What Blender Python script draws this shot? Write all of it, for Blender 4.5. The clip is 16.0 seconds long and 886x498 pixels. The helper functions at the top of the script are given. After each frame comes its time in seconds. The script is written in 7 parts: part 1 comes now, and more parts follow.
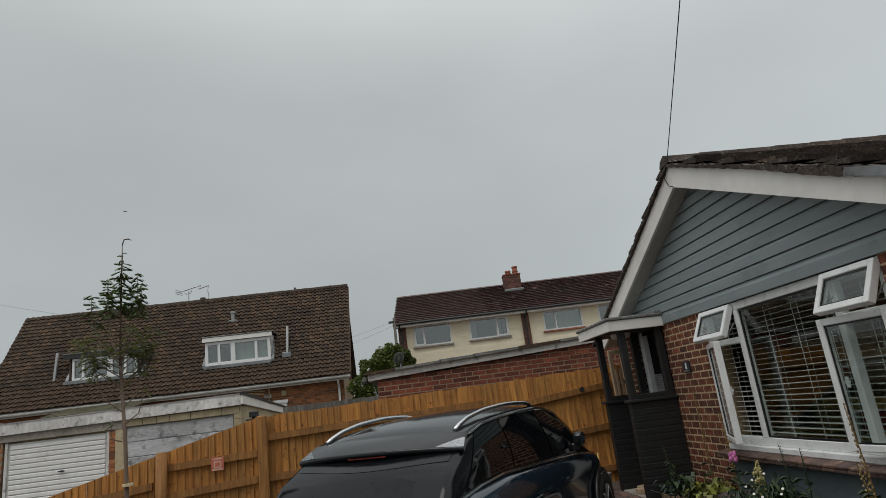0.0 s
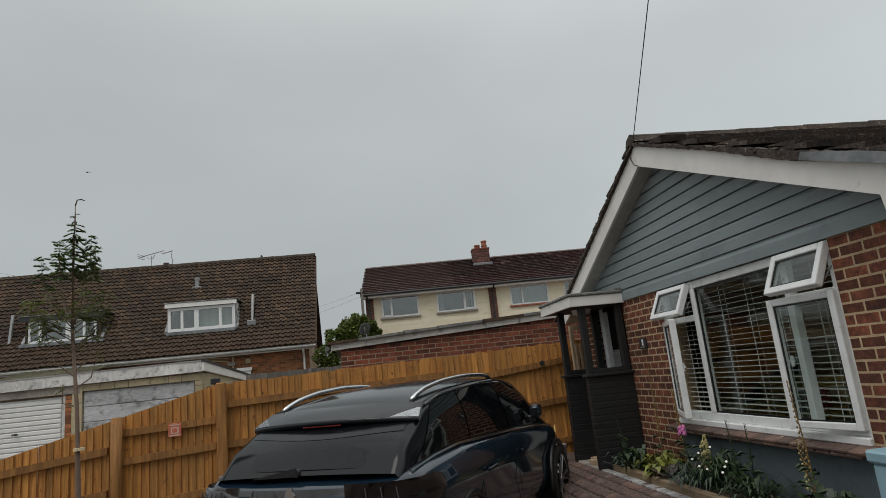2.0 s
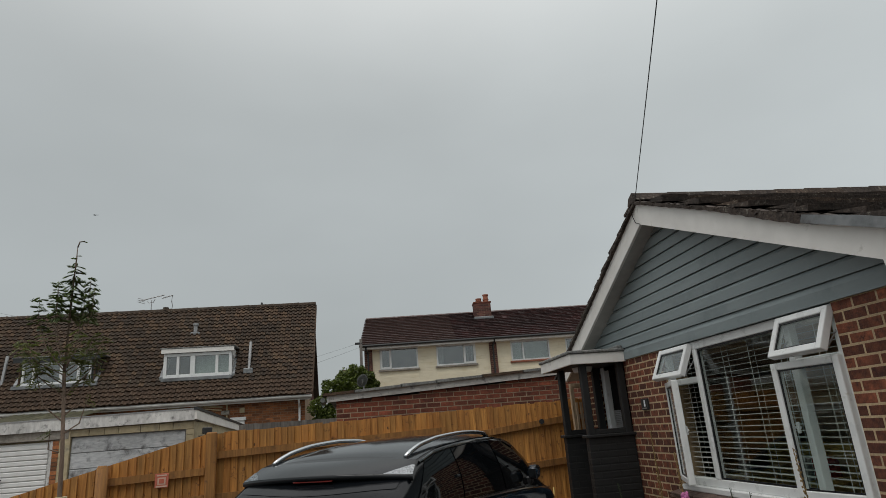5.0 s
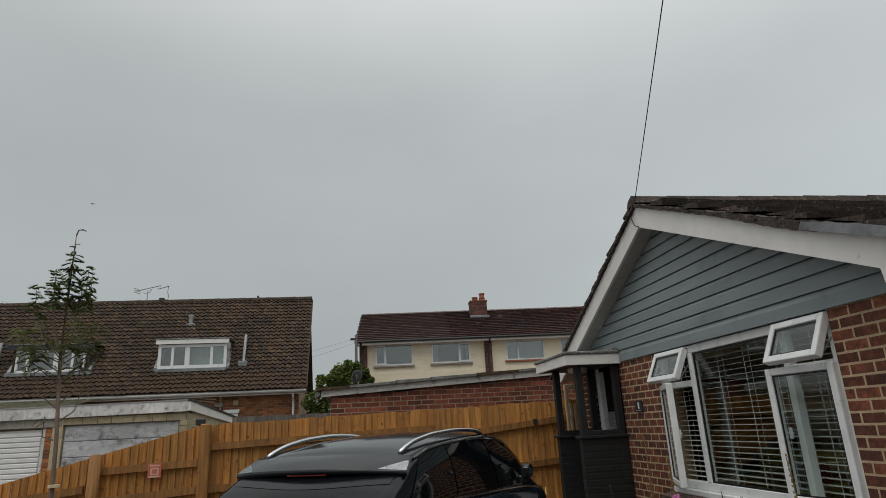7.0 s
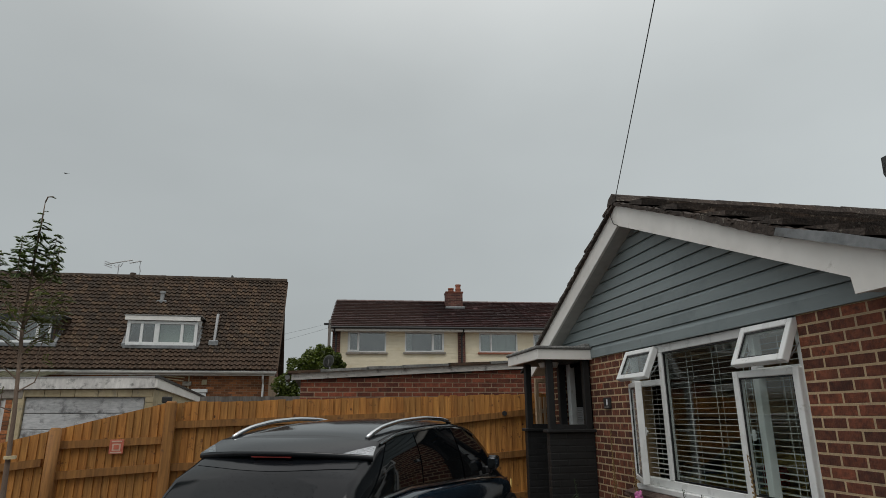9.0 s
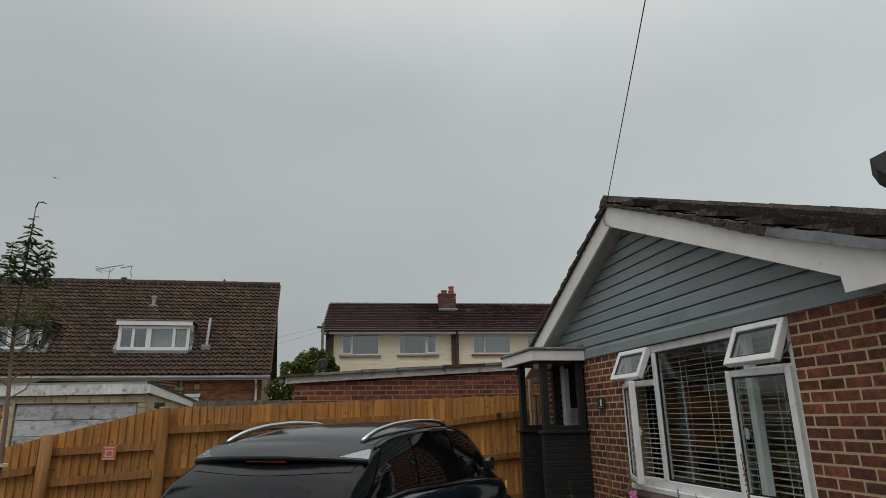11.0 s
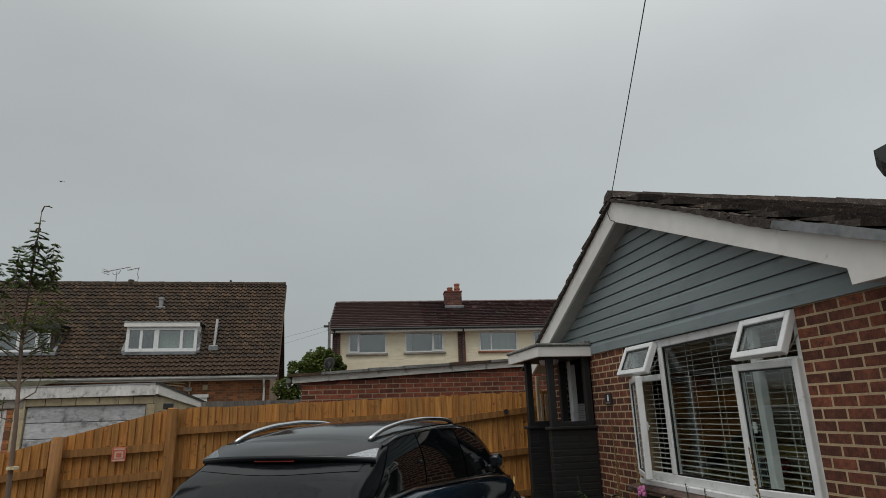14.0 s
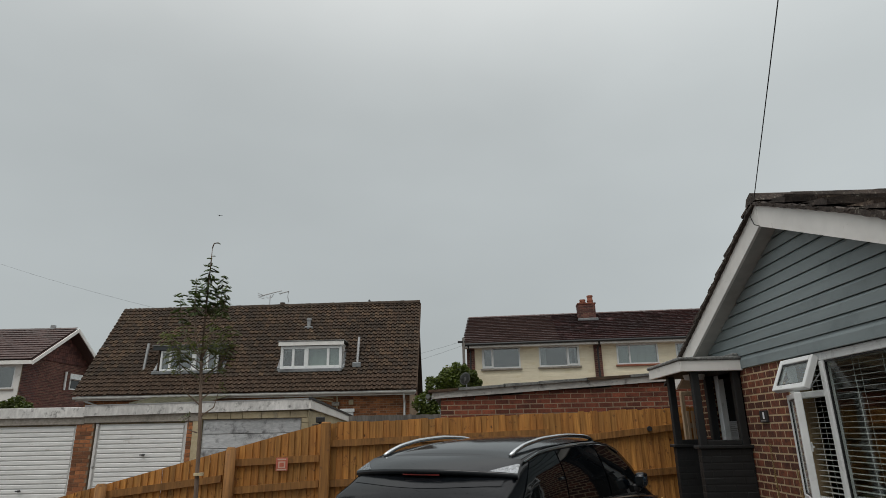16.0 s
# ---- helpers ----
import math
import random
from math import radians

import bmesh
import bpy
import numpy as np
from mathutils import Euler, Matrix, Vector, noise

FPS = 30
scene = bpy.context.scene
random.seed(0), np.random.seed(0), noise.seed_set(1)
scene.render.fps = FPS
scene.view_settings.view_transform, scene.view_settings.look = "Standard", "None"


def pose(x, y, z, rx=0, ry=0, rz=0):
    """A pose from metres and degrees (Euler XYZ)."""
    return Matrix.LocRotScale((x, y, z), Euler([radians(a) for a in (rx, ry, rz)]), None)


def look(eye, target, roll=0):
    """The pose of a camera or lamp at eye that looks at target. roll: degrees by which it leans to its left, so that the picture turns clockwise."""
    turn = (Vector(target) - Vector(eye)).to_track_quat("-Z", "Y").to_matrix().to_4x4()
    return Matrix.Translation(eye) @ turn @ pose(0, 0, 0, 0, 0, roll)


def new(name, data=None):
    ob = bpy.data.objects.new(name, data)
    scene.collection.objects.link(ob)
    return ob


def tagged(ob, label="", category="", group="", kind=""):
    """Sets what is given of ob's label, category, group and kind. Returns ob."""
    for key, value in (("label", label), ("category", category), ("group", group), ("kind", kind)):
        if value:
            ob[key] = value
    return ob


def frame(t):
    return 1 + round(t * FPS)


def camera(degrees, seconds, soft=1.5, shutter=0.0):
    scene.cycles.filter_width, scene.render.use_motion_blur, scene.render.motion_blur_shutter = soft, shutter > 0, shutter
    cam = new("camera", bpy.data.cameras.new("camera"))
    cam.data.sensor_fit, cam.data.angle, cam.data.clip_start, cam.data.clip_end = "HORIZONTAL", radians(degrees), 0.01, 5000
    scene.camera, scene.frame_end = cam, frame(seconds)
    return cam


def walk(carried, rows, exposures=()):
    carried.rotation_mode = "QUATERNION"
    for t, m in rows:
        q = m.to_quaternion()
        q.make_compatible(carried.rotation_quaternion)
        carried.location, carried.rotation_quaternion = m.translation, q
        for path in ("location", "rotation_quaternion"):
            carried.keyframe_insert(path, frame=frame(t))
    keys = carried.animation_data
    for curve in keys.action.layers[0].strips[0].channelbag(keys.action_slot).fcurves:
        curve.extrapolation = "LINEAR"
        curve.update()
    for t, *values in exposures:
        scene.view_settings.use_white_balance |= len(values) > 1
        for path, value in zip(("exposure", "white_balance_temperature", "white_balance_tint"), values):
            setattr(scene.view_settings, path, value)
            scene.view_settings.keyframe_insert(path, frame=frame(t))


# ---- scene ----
cam = camera(72.8, 16.0, soft=0.2)
PATH = [
    (0, (0.055, 0.571, 1.597), (0.27, 2.495, 2.101), -7.1),
    (0.5, (0.119, 0.568, 1.605), (0.373, 2.503, 2.043), -7.4),
    (1, (0.113, 0.592, 1.593), (0.437, 2.513, 2.048), -4.5),
    (1.5, (0.119, 0.59, 1.563), (0.435, 2.516, 1.996), -3.4),
    (2, (0.13, 0.586, 1.584), (0.432, 2.521, 1.99), -5.9),
    (2.5, (0.128, 0.611, 1.601), (0.422, 2.538, 2.051), -4.2),
    (3, (0.146, 0.607, 1.601), (0.432, 2.524, 2.094), -4.6),
    (3.5, (0.126, 0.607, 1.595), (0.408, 2.506, 2.155), -3.4),
    (4, (0.136, 0.595, 1.598), (0.384, 2.491, 2.186), -4.5),
    (4.5, (0.146, 0.594, 1.597), (0.411, 2.489, 2.181), -5.0),
    (5, (0.146, 0.603, 1.587), (0.449, 2.495, 2.162), -4.3),
    (7.5, (0.126, 0.597, 1.583), (0.436, 2.492, 2.144), -2.8),
    (8, (0.15, 0.614, 1.584), (0.46, 2.52, 2.106), -2.8),
    (8.5, (0.143, 0.633, 1.576), (0.504, 2.528, 2.102), -0.9),
    (9, (0.138, 0.635, 1.571), (0.52, 2.523, 2.106), -0.4),
    (11.5, (0.127, 0.627, 1.573), (0.537, 2.508, 2.114), -1.1),
    (12, (0.138, 0.631, 1.571), (0.552, 2.512, 2.111), -1.1),
    (12.5, (0.133, 0.629, 1.573), (0.553, 2.509, 2.111), -1.4),
    (13, (0.129, 0.628, 1.572), (0.535, 2.512, 2.108), -1.2),
    (13.5, (0.129, 0.623, 1.569), (0.523, 2.509, 2.105), -1.4),
    (14, (0.137, 0.626, 1.577), (0.526, 2.514, 2.11), -1.8),
    (14.5, (0.124, 0.62, 1.577), (0.486, 2.512, 2.111), -2.0),
    (15, (0.119, 0.615, 1.581), (0.43, 2.509, 2.143), -1.4),
    (15.5, (0.107, 0.584, 1.587), (0.36, 2.48, 2.173), -1.9),
    (16, (0.109, 0.5, 1.589), (0.075, 2.412, 2.176), -1.1),
]
EXPOSURES = [(0, 0.0), (0.5, 0.04), (1.0, -0.02), (1.6, 0.03), (2.5, 0.09), (3.5, 0.05), (5, -0.02), (8.5, -0.02), (12.5, -0.06), (14.5, -0.03), (16, 0.06)]
walk(cam, [(t, look(e, g, r)) for t, e, g, r in PATH], EXPOSURES)

# ---- world, sun, exposure ----
SUN_ROT, SUN_EL = radians(215), radians(62)
world = bpy.data.worlds.new("overcast")
scene.world = world
world.use_nodes = True
nt = world.node_tree
bg = nt.nodes["Background"]
sky = nt.nodes.new("ShaderNodeTexSky")
sky.sky_type, sky.sun_disc = "NISHITA", False
sky.sun_elevation, sky.sun_rotation = SUN_EL, SUN_ROT
sky.air_density, sky.dust_density = 1.5, 4.0
tc = nt.nodes.new("ShaderNodeTexCoord")
sep = nt.nodes.new("ShaderNodeSeparateXYZ")
nt.links.new(tc.outputs["Generated"], sep.inputs[0])
# cloud cover: grey, brighter towards the zenith, with soft large billows
up = nt.nodes.new("ShaderNodeMapRange")
up.inputs["From Min"].default_value, up.inputs["From Max"].default_value = 0.0, 1.0
up.inputs["To Min"].default_value, up.inputs["To Max"].default_value = 0.0, 1.0
nt.links.new(sep.outputs["Z"], up.inputs["Value"])
ramp = nt.nodes.new("ShaderNodeValToRGB")
ramp.color_ramp.elements[0].position, ramp.color_ramp.elements[0].color = 0.0, (0.40, 0.435, 0.445, 1)
ramp.color_ramp.elements[1].position, ramp.color_ramp.elements[1].color = 1.0, (2.0, 1.98, 1.92, 1)
e = ramp.color_ramp.elements.new(0.40)
e.color = (0.450, 0.483, 0.487, 1)
e = ramp.color_ramp.elements.new(0.66)
e.color = (0.50, 0.53, 0.53, 1)
ramp.color_ramp.interpolation = "B_SPLINE"
nt.links.new(up.outputs[0], ramp.inputs[0])
cl = nt.nodes.new("ShaderNodeTexNoise")
cl.inputs["Scale"].default_value, cl.inputs["Detail"].default_value, cl.inputs["Roughness"].default_value = 1.6, 4.0, 0.5
mp = nt.nodes.new("ShaderNodeMapping")
mp.inputs["Scale"].default_value = (1, 1, 2.2)
mp.inputs["Location"].default_value = (3.1, 0.4, 0.0)
nt.links.new(tc.outputs["Generated"], mp.inputs[0])
nt.links.new(mp.outputs[0], cl.inputs["Vector"])
cr = nt.nodes.new("ShaderNodeMapRange")
cr.inputs["From Min"].default_value, cr.inputs["From Max"].default_value = 0.3, 0.7
cr.inputs["To Min"].default_value, cr.inputs["To Max"].default_value = 0.94, 1.07
nt.links.new(cl.outputs["Fac"], cr.inputs["Value"])
side_fac = nt.nodes.new("ShaderNodeMath")
side_fac.operation = "MULTIPLY_ADD"
side_sq = nt.nodes.new("ShaderNodeMath")
side_sq.operation = "MULTIPLY_ADD"
side_sq.inputs[1].default_value, side_sq.inputs[2].default_value = 0.27, 0.12
nt.links.new(sep.outputs["X"], side_sq.inputs[0])
nt.links.new(sep.outputs["X"], side_fac.inputs[0])
nt.links.new(side_sq.outputs[0], side_fac.inputs[1])
side_fac.inputs[2].default_value = 0.995
both = nt.nodes.new("ShaderNodeMath")
both.operation = "MULTIPLY"
nt.links.new(side_fac.outputs[0], both.inputs[0])
nt.links.new(cr.outputs[0], both.inputs[1])
mul = nt.nodes.new("ShaderNodeVectorMath")
mul.operation = "SCALE"
nt.links.new(ramp.outputs[0], mul.inputs[0])
nt.links.new(both.outputs[0], mul.inputs["Scale"])
thin = nt.nodes.new("ShaderNodeVectorMath")
thin.operation = "SCALE"
thin.inputs["Scale"].default_value = 0.10
nt.links.new(sky.outputs[0], thin.inputs[0])
mixw = nt.nodes.new("ShaderNodeMix")
mixw.data_type = "RGBA"
mixw.inputs["Factor"].default_value = 0.95
nt.links.new(thin.outputs[0], mixw.inputs["A"])
nt.links.new(mul.outputs[0], mixw.inputs["B"])
nt.links.new(mixw.outputs["Result"], bg.inputs["Color"])
bg.inputs["Strength"].default_value = 1.0
sun = new("sun", bpy.data.lights.new("sun", "SUN"))
sun.data.energy, sun.data.angle, sun.data.color = 1.05, radians(40), (1.0, 0.97, 0.93)
sun.matrix_world = look((0, 0, 30), (-30 * math.cos(SUN_EL) * math.sin(SUN_ROT), -30 * math.cos(SUN_EL) * math.cos(SUN_ROT), 30 - 30 * math.sin(SUN_EL)))


# ---- materials ----
def rgba(c):
    return (*c, 1.0)


def surf(name, dark, light, scale=30.0, rough=0.7, bump=0.15, bscale=120.0, metal=0.0, patch=0.25, pscale=1.3,
         vary=0.0, island=False, stain=None, stain_scale=3.0, stain_amount=0.5, stretch=(1, 1, 1), coat=0.0, spec=0.5, alpha_sub=0.0):
    """A surface with fine grain, larger patches, an optional stain, and relief. vary: how much each piece differs."""
    m = bpy.data.materials.new(name)
    m.use_nodes = True
    n, l = m.node_tree.nodes, m.node_tree.links
    b = n["Principled BSDF"]
    b.inputs["Roughness"].default_value, b.inputs["Metallic"].default_value = rough, metal
    b.inputs["Specular IOR Level"].default_value = spec
    b.inputs["Coat Weight"].default_value = coat
    co = n.new("ShaderNodeTexCoord")
    info = n.new("ShaderNodeObjectInfo")
    geo = n.new("ShaderNodeNewGeometry")
    off = n.new("ShaderNodeVectorMath")
    off.operation = "MULTIPLY_ADD"
    comb = n.new("ShaderNodeCombineXYZ")
    for i in range(3):
        l.new(info.outputs["Random"], comb.inputs[i])
    off.inputs[1].default_value = (31.0, 17.0, 23.0)
    l.new(comb.outputs[0], off.inputs[0])
    l.new(co.outputs["Object"], off.inputs[2])
    st = n.new("ShaderNodeMapping")
    st.inputs["Scale"].default_value = stretch
    l.new(off.outputs[0], st.inputs[0])
    grain = n.new("ShaderNodeTexNoise")
    grain.inputs["Scale"].default_value, grain.inputs["Detail"].default_value = scale, 5.0
    l.new(st.outputs[0], grain.inputs["Vector"])
    big = n.new("ShaderNodeTexNoise")
    big.inputs["Scale"].default_value, big.inputs["Detail"].default_value = pscale, 3.0
    l.new(st.outputs[0], big.inputs["Vector"])
    fac = n.new("ShaderNodeMapRange")
    fac.inputs["From Min"].default_value, fac.inputs["From Max"].default_value = 0.3, 0.7
    l.new(grain.outputs["Fac"], fac.inputs["Value"])
    mixc = n.new("ShaderNodeMix")
    mixc.data_type = "RGBA"
    mixc.inputs["A"].default_value, mixc.inputs["B"].default_value = rgba(dark), rgba(light)
    l.new(fac.outputs[0], mixc.inputs["Factor"])
    out = mixc.outputs["Result"]
    if stain:
        sn = n.new("ShaderNodeTexNoise")
        sn.inputs["Scale"].default_value, sn.inputs["Detail"].default_value, sn.inputs["Roughness"].default_value = stain_scale, 6.0, 0.65
        l.new(off.outputs[0], sn.inputs["Vector"])
        sr = n.new("ShaderNodeMapRange")
        sr.inputs["From Min"].default_value, sr.inputs["From Max"].default_value = 0.66 - 0.2 * stain_amount, 0.74 - 0.1 * stain_amount
        l.new(sn.outputs["Fac"], sr.inputs["Value"])
        ms = n.new("ShaderNodeMix")
        ms.data_type = "RGBA"
        ms.inputs["B"].default_value = rgba(stain)
        l.new(sr.outputs[0], ms.inputs["Factor"])
        l.new(out, ms.inputs["A"])
        out = ms.outputs["Result"]
    val = n.new("ShaderNodeMapRange")
    val.inputs["From Min"].default_value, val.inputs["From Max"].default_value = 0.3, 0.7
    val.inputs["To Min"].default_value, val.inputs["To Max"].default_value = 1 - patch, 1 + patch
    l.new(big.outputs["Fac"], val.inputs["Value"])
    sc = n.new("ShaderNodeVectorMath")
    sc.operation = "SCALE"
    l.new(out, sc.inputs[0])
    l.new(val.outputs[0], sc.inputs["Scale"])
    out = sc.outputs[0]
    if vary:
        vr = n.new("ShaderNodeMapRange")
        vr.inputs["To Min"].default_value, vr.inputs["To Max"].default_value = 1 - vary, 1 + vary
        l.new(geo.outputs["Random Per Island"] if island else info.outputs["Random"], vr.inputs["Value"])
        s2 = n.new("ShaderNodeVectorMath")
        s2.operation = "SCALE"
        l.new(out, s2.inputs[0])
        l.new(vr.outputs[0], s2.inputs["Scale"])
        out = s2.outputs[0]
    l.new(out, b.inputs["Base Color"])
    rr = n.new("ShaderNodeMapRange")
    rr.inputs["To Min"].default_value, rr.inputs["To Max"].default_value = max(rough - 0.12, 0.02), min(rough + 0.12, 1.0)
    l.new(grain.outputs["Fac"], rr.inputs["Value"])
    if rough > 0.15:
        l.new(rr.outputs[0], b.inputs["Roughness"])
    if bump:
        bn = n.new("ShaderNodeTexNoise")
        bn.inputs["Scale"].default_value, bn.inputs["Detail"].default_value = bscale, 4.0
        l.new(st.outputs[0], bn.inputs["Vector"])
        bp = n.new("ShaderNodeBump")
        bp.inputs["Strength"].default_value, bp.inputs["Distance"].default_value = bump, 0.01
        l.new(bn.outputs["Fac"], bp.inputs["Height"])
        l.new(bp.outputs[0], b.inputs["Normal"])
    return m


def ramped(m, colours, island=False):
    """Gives each piece of a material a colour out of a few, mixed with the surface it has."""
    n, l = m.node_tree.nodes, m.node_tree.links
    b = n["Principled BSDF"]
    had = b.inputs["Base Color"].links[0].from_socket
    info = n.new("ShaderNodeNewGeometry" if island else "ShaderNodeObjectInfo")
    r = n.new("ShaderNodeValToRGB")
    r.color_ramp.interpolation = "CONSTANT"
    while len(r.color_ramp.elements) < len(colours):
        r.color_ramp.elements.new(0.5)
    for i, c in enumerate(colours):
        r.color_ramp.elements[i].position = i / len(colours)
        r.color_ramp.elements[i].color = rgba(c)
    l.new(info.outputs["Random Per Island" if island else "Random"], r.inputs[0])
    mx = n.new("ShaderNodeMix")
    mx.data_type = "RGBA"
    mx.blend_type = "MULTIPLY"
    mx.inputs["Factor"].default_value = 1.0
    l.new(had, mx.inputs["A"])
    l.new(r.outputs[0], mx.inputs["B"])
    l.new(mx.outputs["Result"], b.inputs["Base Color"])
    return m


def glass(name, tint=(0.9, 0.93, 0.92), gloss=1.0, ior=0.04):
    m = bpy.data.materials.new(name)
    m.use_nodes = True
    n, l = m.node_tree.nodes, m.node_tree.links
    n.remove(n["Principled BSDF"])
    tr, gl, mx, fr = n.new("ShaderNodeBsdfTransparent"), n.new("ShaderNodeBsdfGlossy"), n.new("ShaderNodeMixShader"), n.new("ShaderNodeLayerWeight")
    pw, ma = n.new("ShaderNodeMath"), n.new("ShaderNodeMath")
    pw.operation, ma.operation = "POWER", "MULTIPLY_ADD"
    pw.inputs[1].default_value, ma.inputs[1].default_value, ma.inputs[2].default_value = 4.0, 0.95, ior
    fr.inputs["Blend"].default_value = 0.5
    l.new(fr.outputs["Facing"], pw.inputs[0])
    l.new(pw.outputs[0], ma.inputs[0])
    tr.inputs["Color"].default_value = rgba(tint)
    gl.inputs["Roughness"].default_value = 0.015
    gl.inputs["Color"].default_value = (gloss, gloss, gloss, 1)
    l.new(ma.outputs[0], mx.inputs[0])
    l.new(tr.outputs[0], mx.inputs[1])
    l.new(gl.outputs[0], mx.inputs[2])
    l.new(mx.outputs[0], n["Material Output"].inputs["Surface"])
    return m


def see_through(m, share, tint):
    """Lets part of the daylight through a leaf."""
    n, l = m.node_tree.nodes, m.node_tree.links
    b = n["Principled BSDF"]
    tr, mx, sc = n.new("ShaderNodeBsdfTranslucent"), n.new("ShaderNodeMixShader"), n.new("ShaderNodeMix")
    sc.data_type, sc.blend_type = "RGBA", "MULTIPLY"
    sc.inputs["Factor"].default_value, sc.inputs["B"].default_value = 1.0, rgba(tint)
    l.new(b.inputs["Base Color"].links[0].from_socket, sc.inputs["A"])
    l.new(sc.outputs["Result"], tr.inputs["Color"])
    mx.inputs[0].default_value = share
    l.new(b.outputs[0], mx.inputs[1])
    l.new(tr.outputs[0], mx.inputs[2])
    l.new(mx.outputs[0], n["Material Output"].inputs["Surface"])
    return m


def dotted(m, scale, size, colour, spec=None, stretch=(1, 1, 1), share=0.5):
    """Scatters small round marks over a material: knots in wood, drops on glass."""
    n, l = m.node_tree.nodes, m.node_tree.links
    b = n["Principled BSDF"]
    co, info, mp, off = n.new("ShaderNodeTexCoord"), n.new("ShaderNodeObjectInfo"), n.new("ShaderNodeMapping"), n.new("ShaderNodeVectorMath")
    off.operation = "MULTIPLY_ADD"
    off.inputs[0].default_value = (37.0, 11.0, 53.0)
    l.new(info.outputs["Random"], off.inputs[1])
    l.new(co.outputs["Object"], off.inputs[2])
    mp.inputs["Scale"].default_value = stretch
    l.new(off.outputs[0], mp.inputs[0])
    vo = n.new("ShaderNodeTexVoronoi")
    vo.inputs["Scale"].default_value = scale
    l.new(mp.outputs[0], vo.inputs["Vector"])
    edge = n.new("ShaderNodeMapRange")
    edge.inputs["From Min"].default_value, edge.inputs["From Max"].default_value = size, size * 0.6
    l.new(vo.outputs["Distance"], edge.inputs["Value"])
    some = n.new("ShaderNodeSeparateColor")
    l.new(vo.outputs["Color"], some.inputs[0])
    pick = n.new("ShaderNodeMath")
    pick.operation = "LESS_THAN"
    pick.inputs[1].default_value = share
    l.new(some.outputs[0], pick.inputs[0])
    fac = n.new("ShaderNodeMath")
    fac.operation = "MULTIPLY"
    l.new(edge.outputs[0], fac.inputs[0])
    l.new(pick.outputs[0], fac.inputs[1])
    mx = n.new("ShaderNodeMix")
    mx.data_type = "RGBA"
    mx.inputs["B"].default_value = rgba(colour)
    l.new(b.inputs["Base Color"].links[0].from_socket, mx.inputs["A"])
    l.new(fac.outputs[0], mx.inputs["Factor"])
    l.new(mx.outputs["Result"], b.inputs["Base Color"])
    if spec is not None:
        sp = n.new("ShaderNodeMapRange")
        sp.inputs["To Min"].default_value, sp.inputs["To Max"].default_value = b.inputs["Specular IOR Level"].default_value, spec
        l.new(fac.outputs[0], sp.inputs["Value"])
        l.new(sp.outputs[0], b.inputs["Specular IOR Level"])
    return m


BRICK_TINTS = [(1.0, 0.98, 0.94), (0.78, 0.76, 0.75), (1.12, 1.06, 1.0), (0.58, 0.58, 0.60), (0.95, 0.88, 0.82), (1.22, 1.16, 1.05), (0.84, 0.84, 0.82)]
M_BRICK = ramped(surf("red_brick", (0.085, 0.026, 0.015), (0.21, 0.069, 0.037), 30, 0.85, 0.6, 90, patch=0.35, pscale=9, vary=0.2, stain=(0.05, 0.02, 0.014), stain_scale=11, stain_amount=0.35), BRICK_TINTS)
M_BRICK_FAR = ramped(surf("wall_brick", (0.115, 0.033, 0.019), (0.205, 0.060, 0.033), 30, 0.88, 0.4, 60, patch=0.3, pscale=6, vary=0.2), BRICK_TINTS)
M_BRICK_ISL = ramped(surf("house_brick", (0.21, 0.08, 0.034), (0.34, 0.14, 0.058), 30, 0.88, 0.4, 60, patch=0.15, pscale=1, vary=0.2, island=True), BRICK_TINTS, True)
M_BRICK_DULL = ramped(surf("dull_brick", (0.09, 0.04, 0.034), (0.15, 0.06, 0.05), 30, 0.88, 0.4, 60, patch=0.15, pscale=1, vary=0.2, island=True), BRICK_TINTS, True)
M_MORTAR = surf("mortar", (0.39, 0.285, 0.17), (0.52, 0.39, 0.24), 60, 0.95, 0.6, 150, patch=0.2, stain=(0.25, 0.19, 0.15), stain_scale=5, stain_amount=0.3)
M_MORTAR_DULL = surf("dull_mortar", (0.21, 0.15, 0.10), (0.32, 0.235, 0.16), 60, 0.95, 0.5, 150, patch=0.25)
M_PALEGREEN = surf("pale_green_blind", (0.42, 0.5, 0.42), (0.5, 0.58, 0.5), 20, 0.9, 0.0, 80, patch=0.08)
M_SIDING = surf("blue_grey_siding", (0.20, 0.236, 0.242), (0.232, 0.272, 0.278), 14, 0.5, 0.06, 60, patch=0.08, pscale=2.5, stretch=(1, 0.15, 1), stain=(0.18, 0.215, 0.22), stain_scale=2)
M_RENDER = surf("grey_painted_render", (0.085, 0.108, 0.122), (0.11, 0.135, 0.148), 20, 0.75, 0.35, 120, patch=0.12, stain=(0.07, 0.08, 0.08), stain_scale=4)
M_WHITE = surf("white_paint", (0.74, 0.72, 0.68), (0.82, 0.80, 0.76), 6, 0.45, 0.05, 40, patch=0.06, stain=(0.5, 0.48, 0.43), stain_scale=5, stain_amount=0.2)
M_UPVC = surf("white_plastic", (0.70, 0.71, 0.70), (0.78, 0.79, 0.78), 8, 0.3, 0.0, 40, patch=0.04, stain=(0.55, 0.54, 0.5), stain_scale=9, stain_amount=0.1)
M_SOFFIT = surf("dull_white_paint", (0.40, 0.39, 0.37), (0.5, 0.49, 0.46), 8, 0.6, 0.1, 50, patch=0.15)
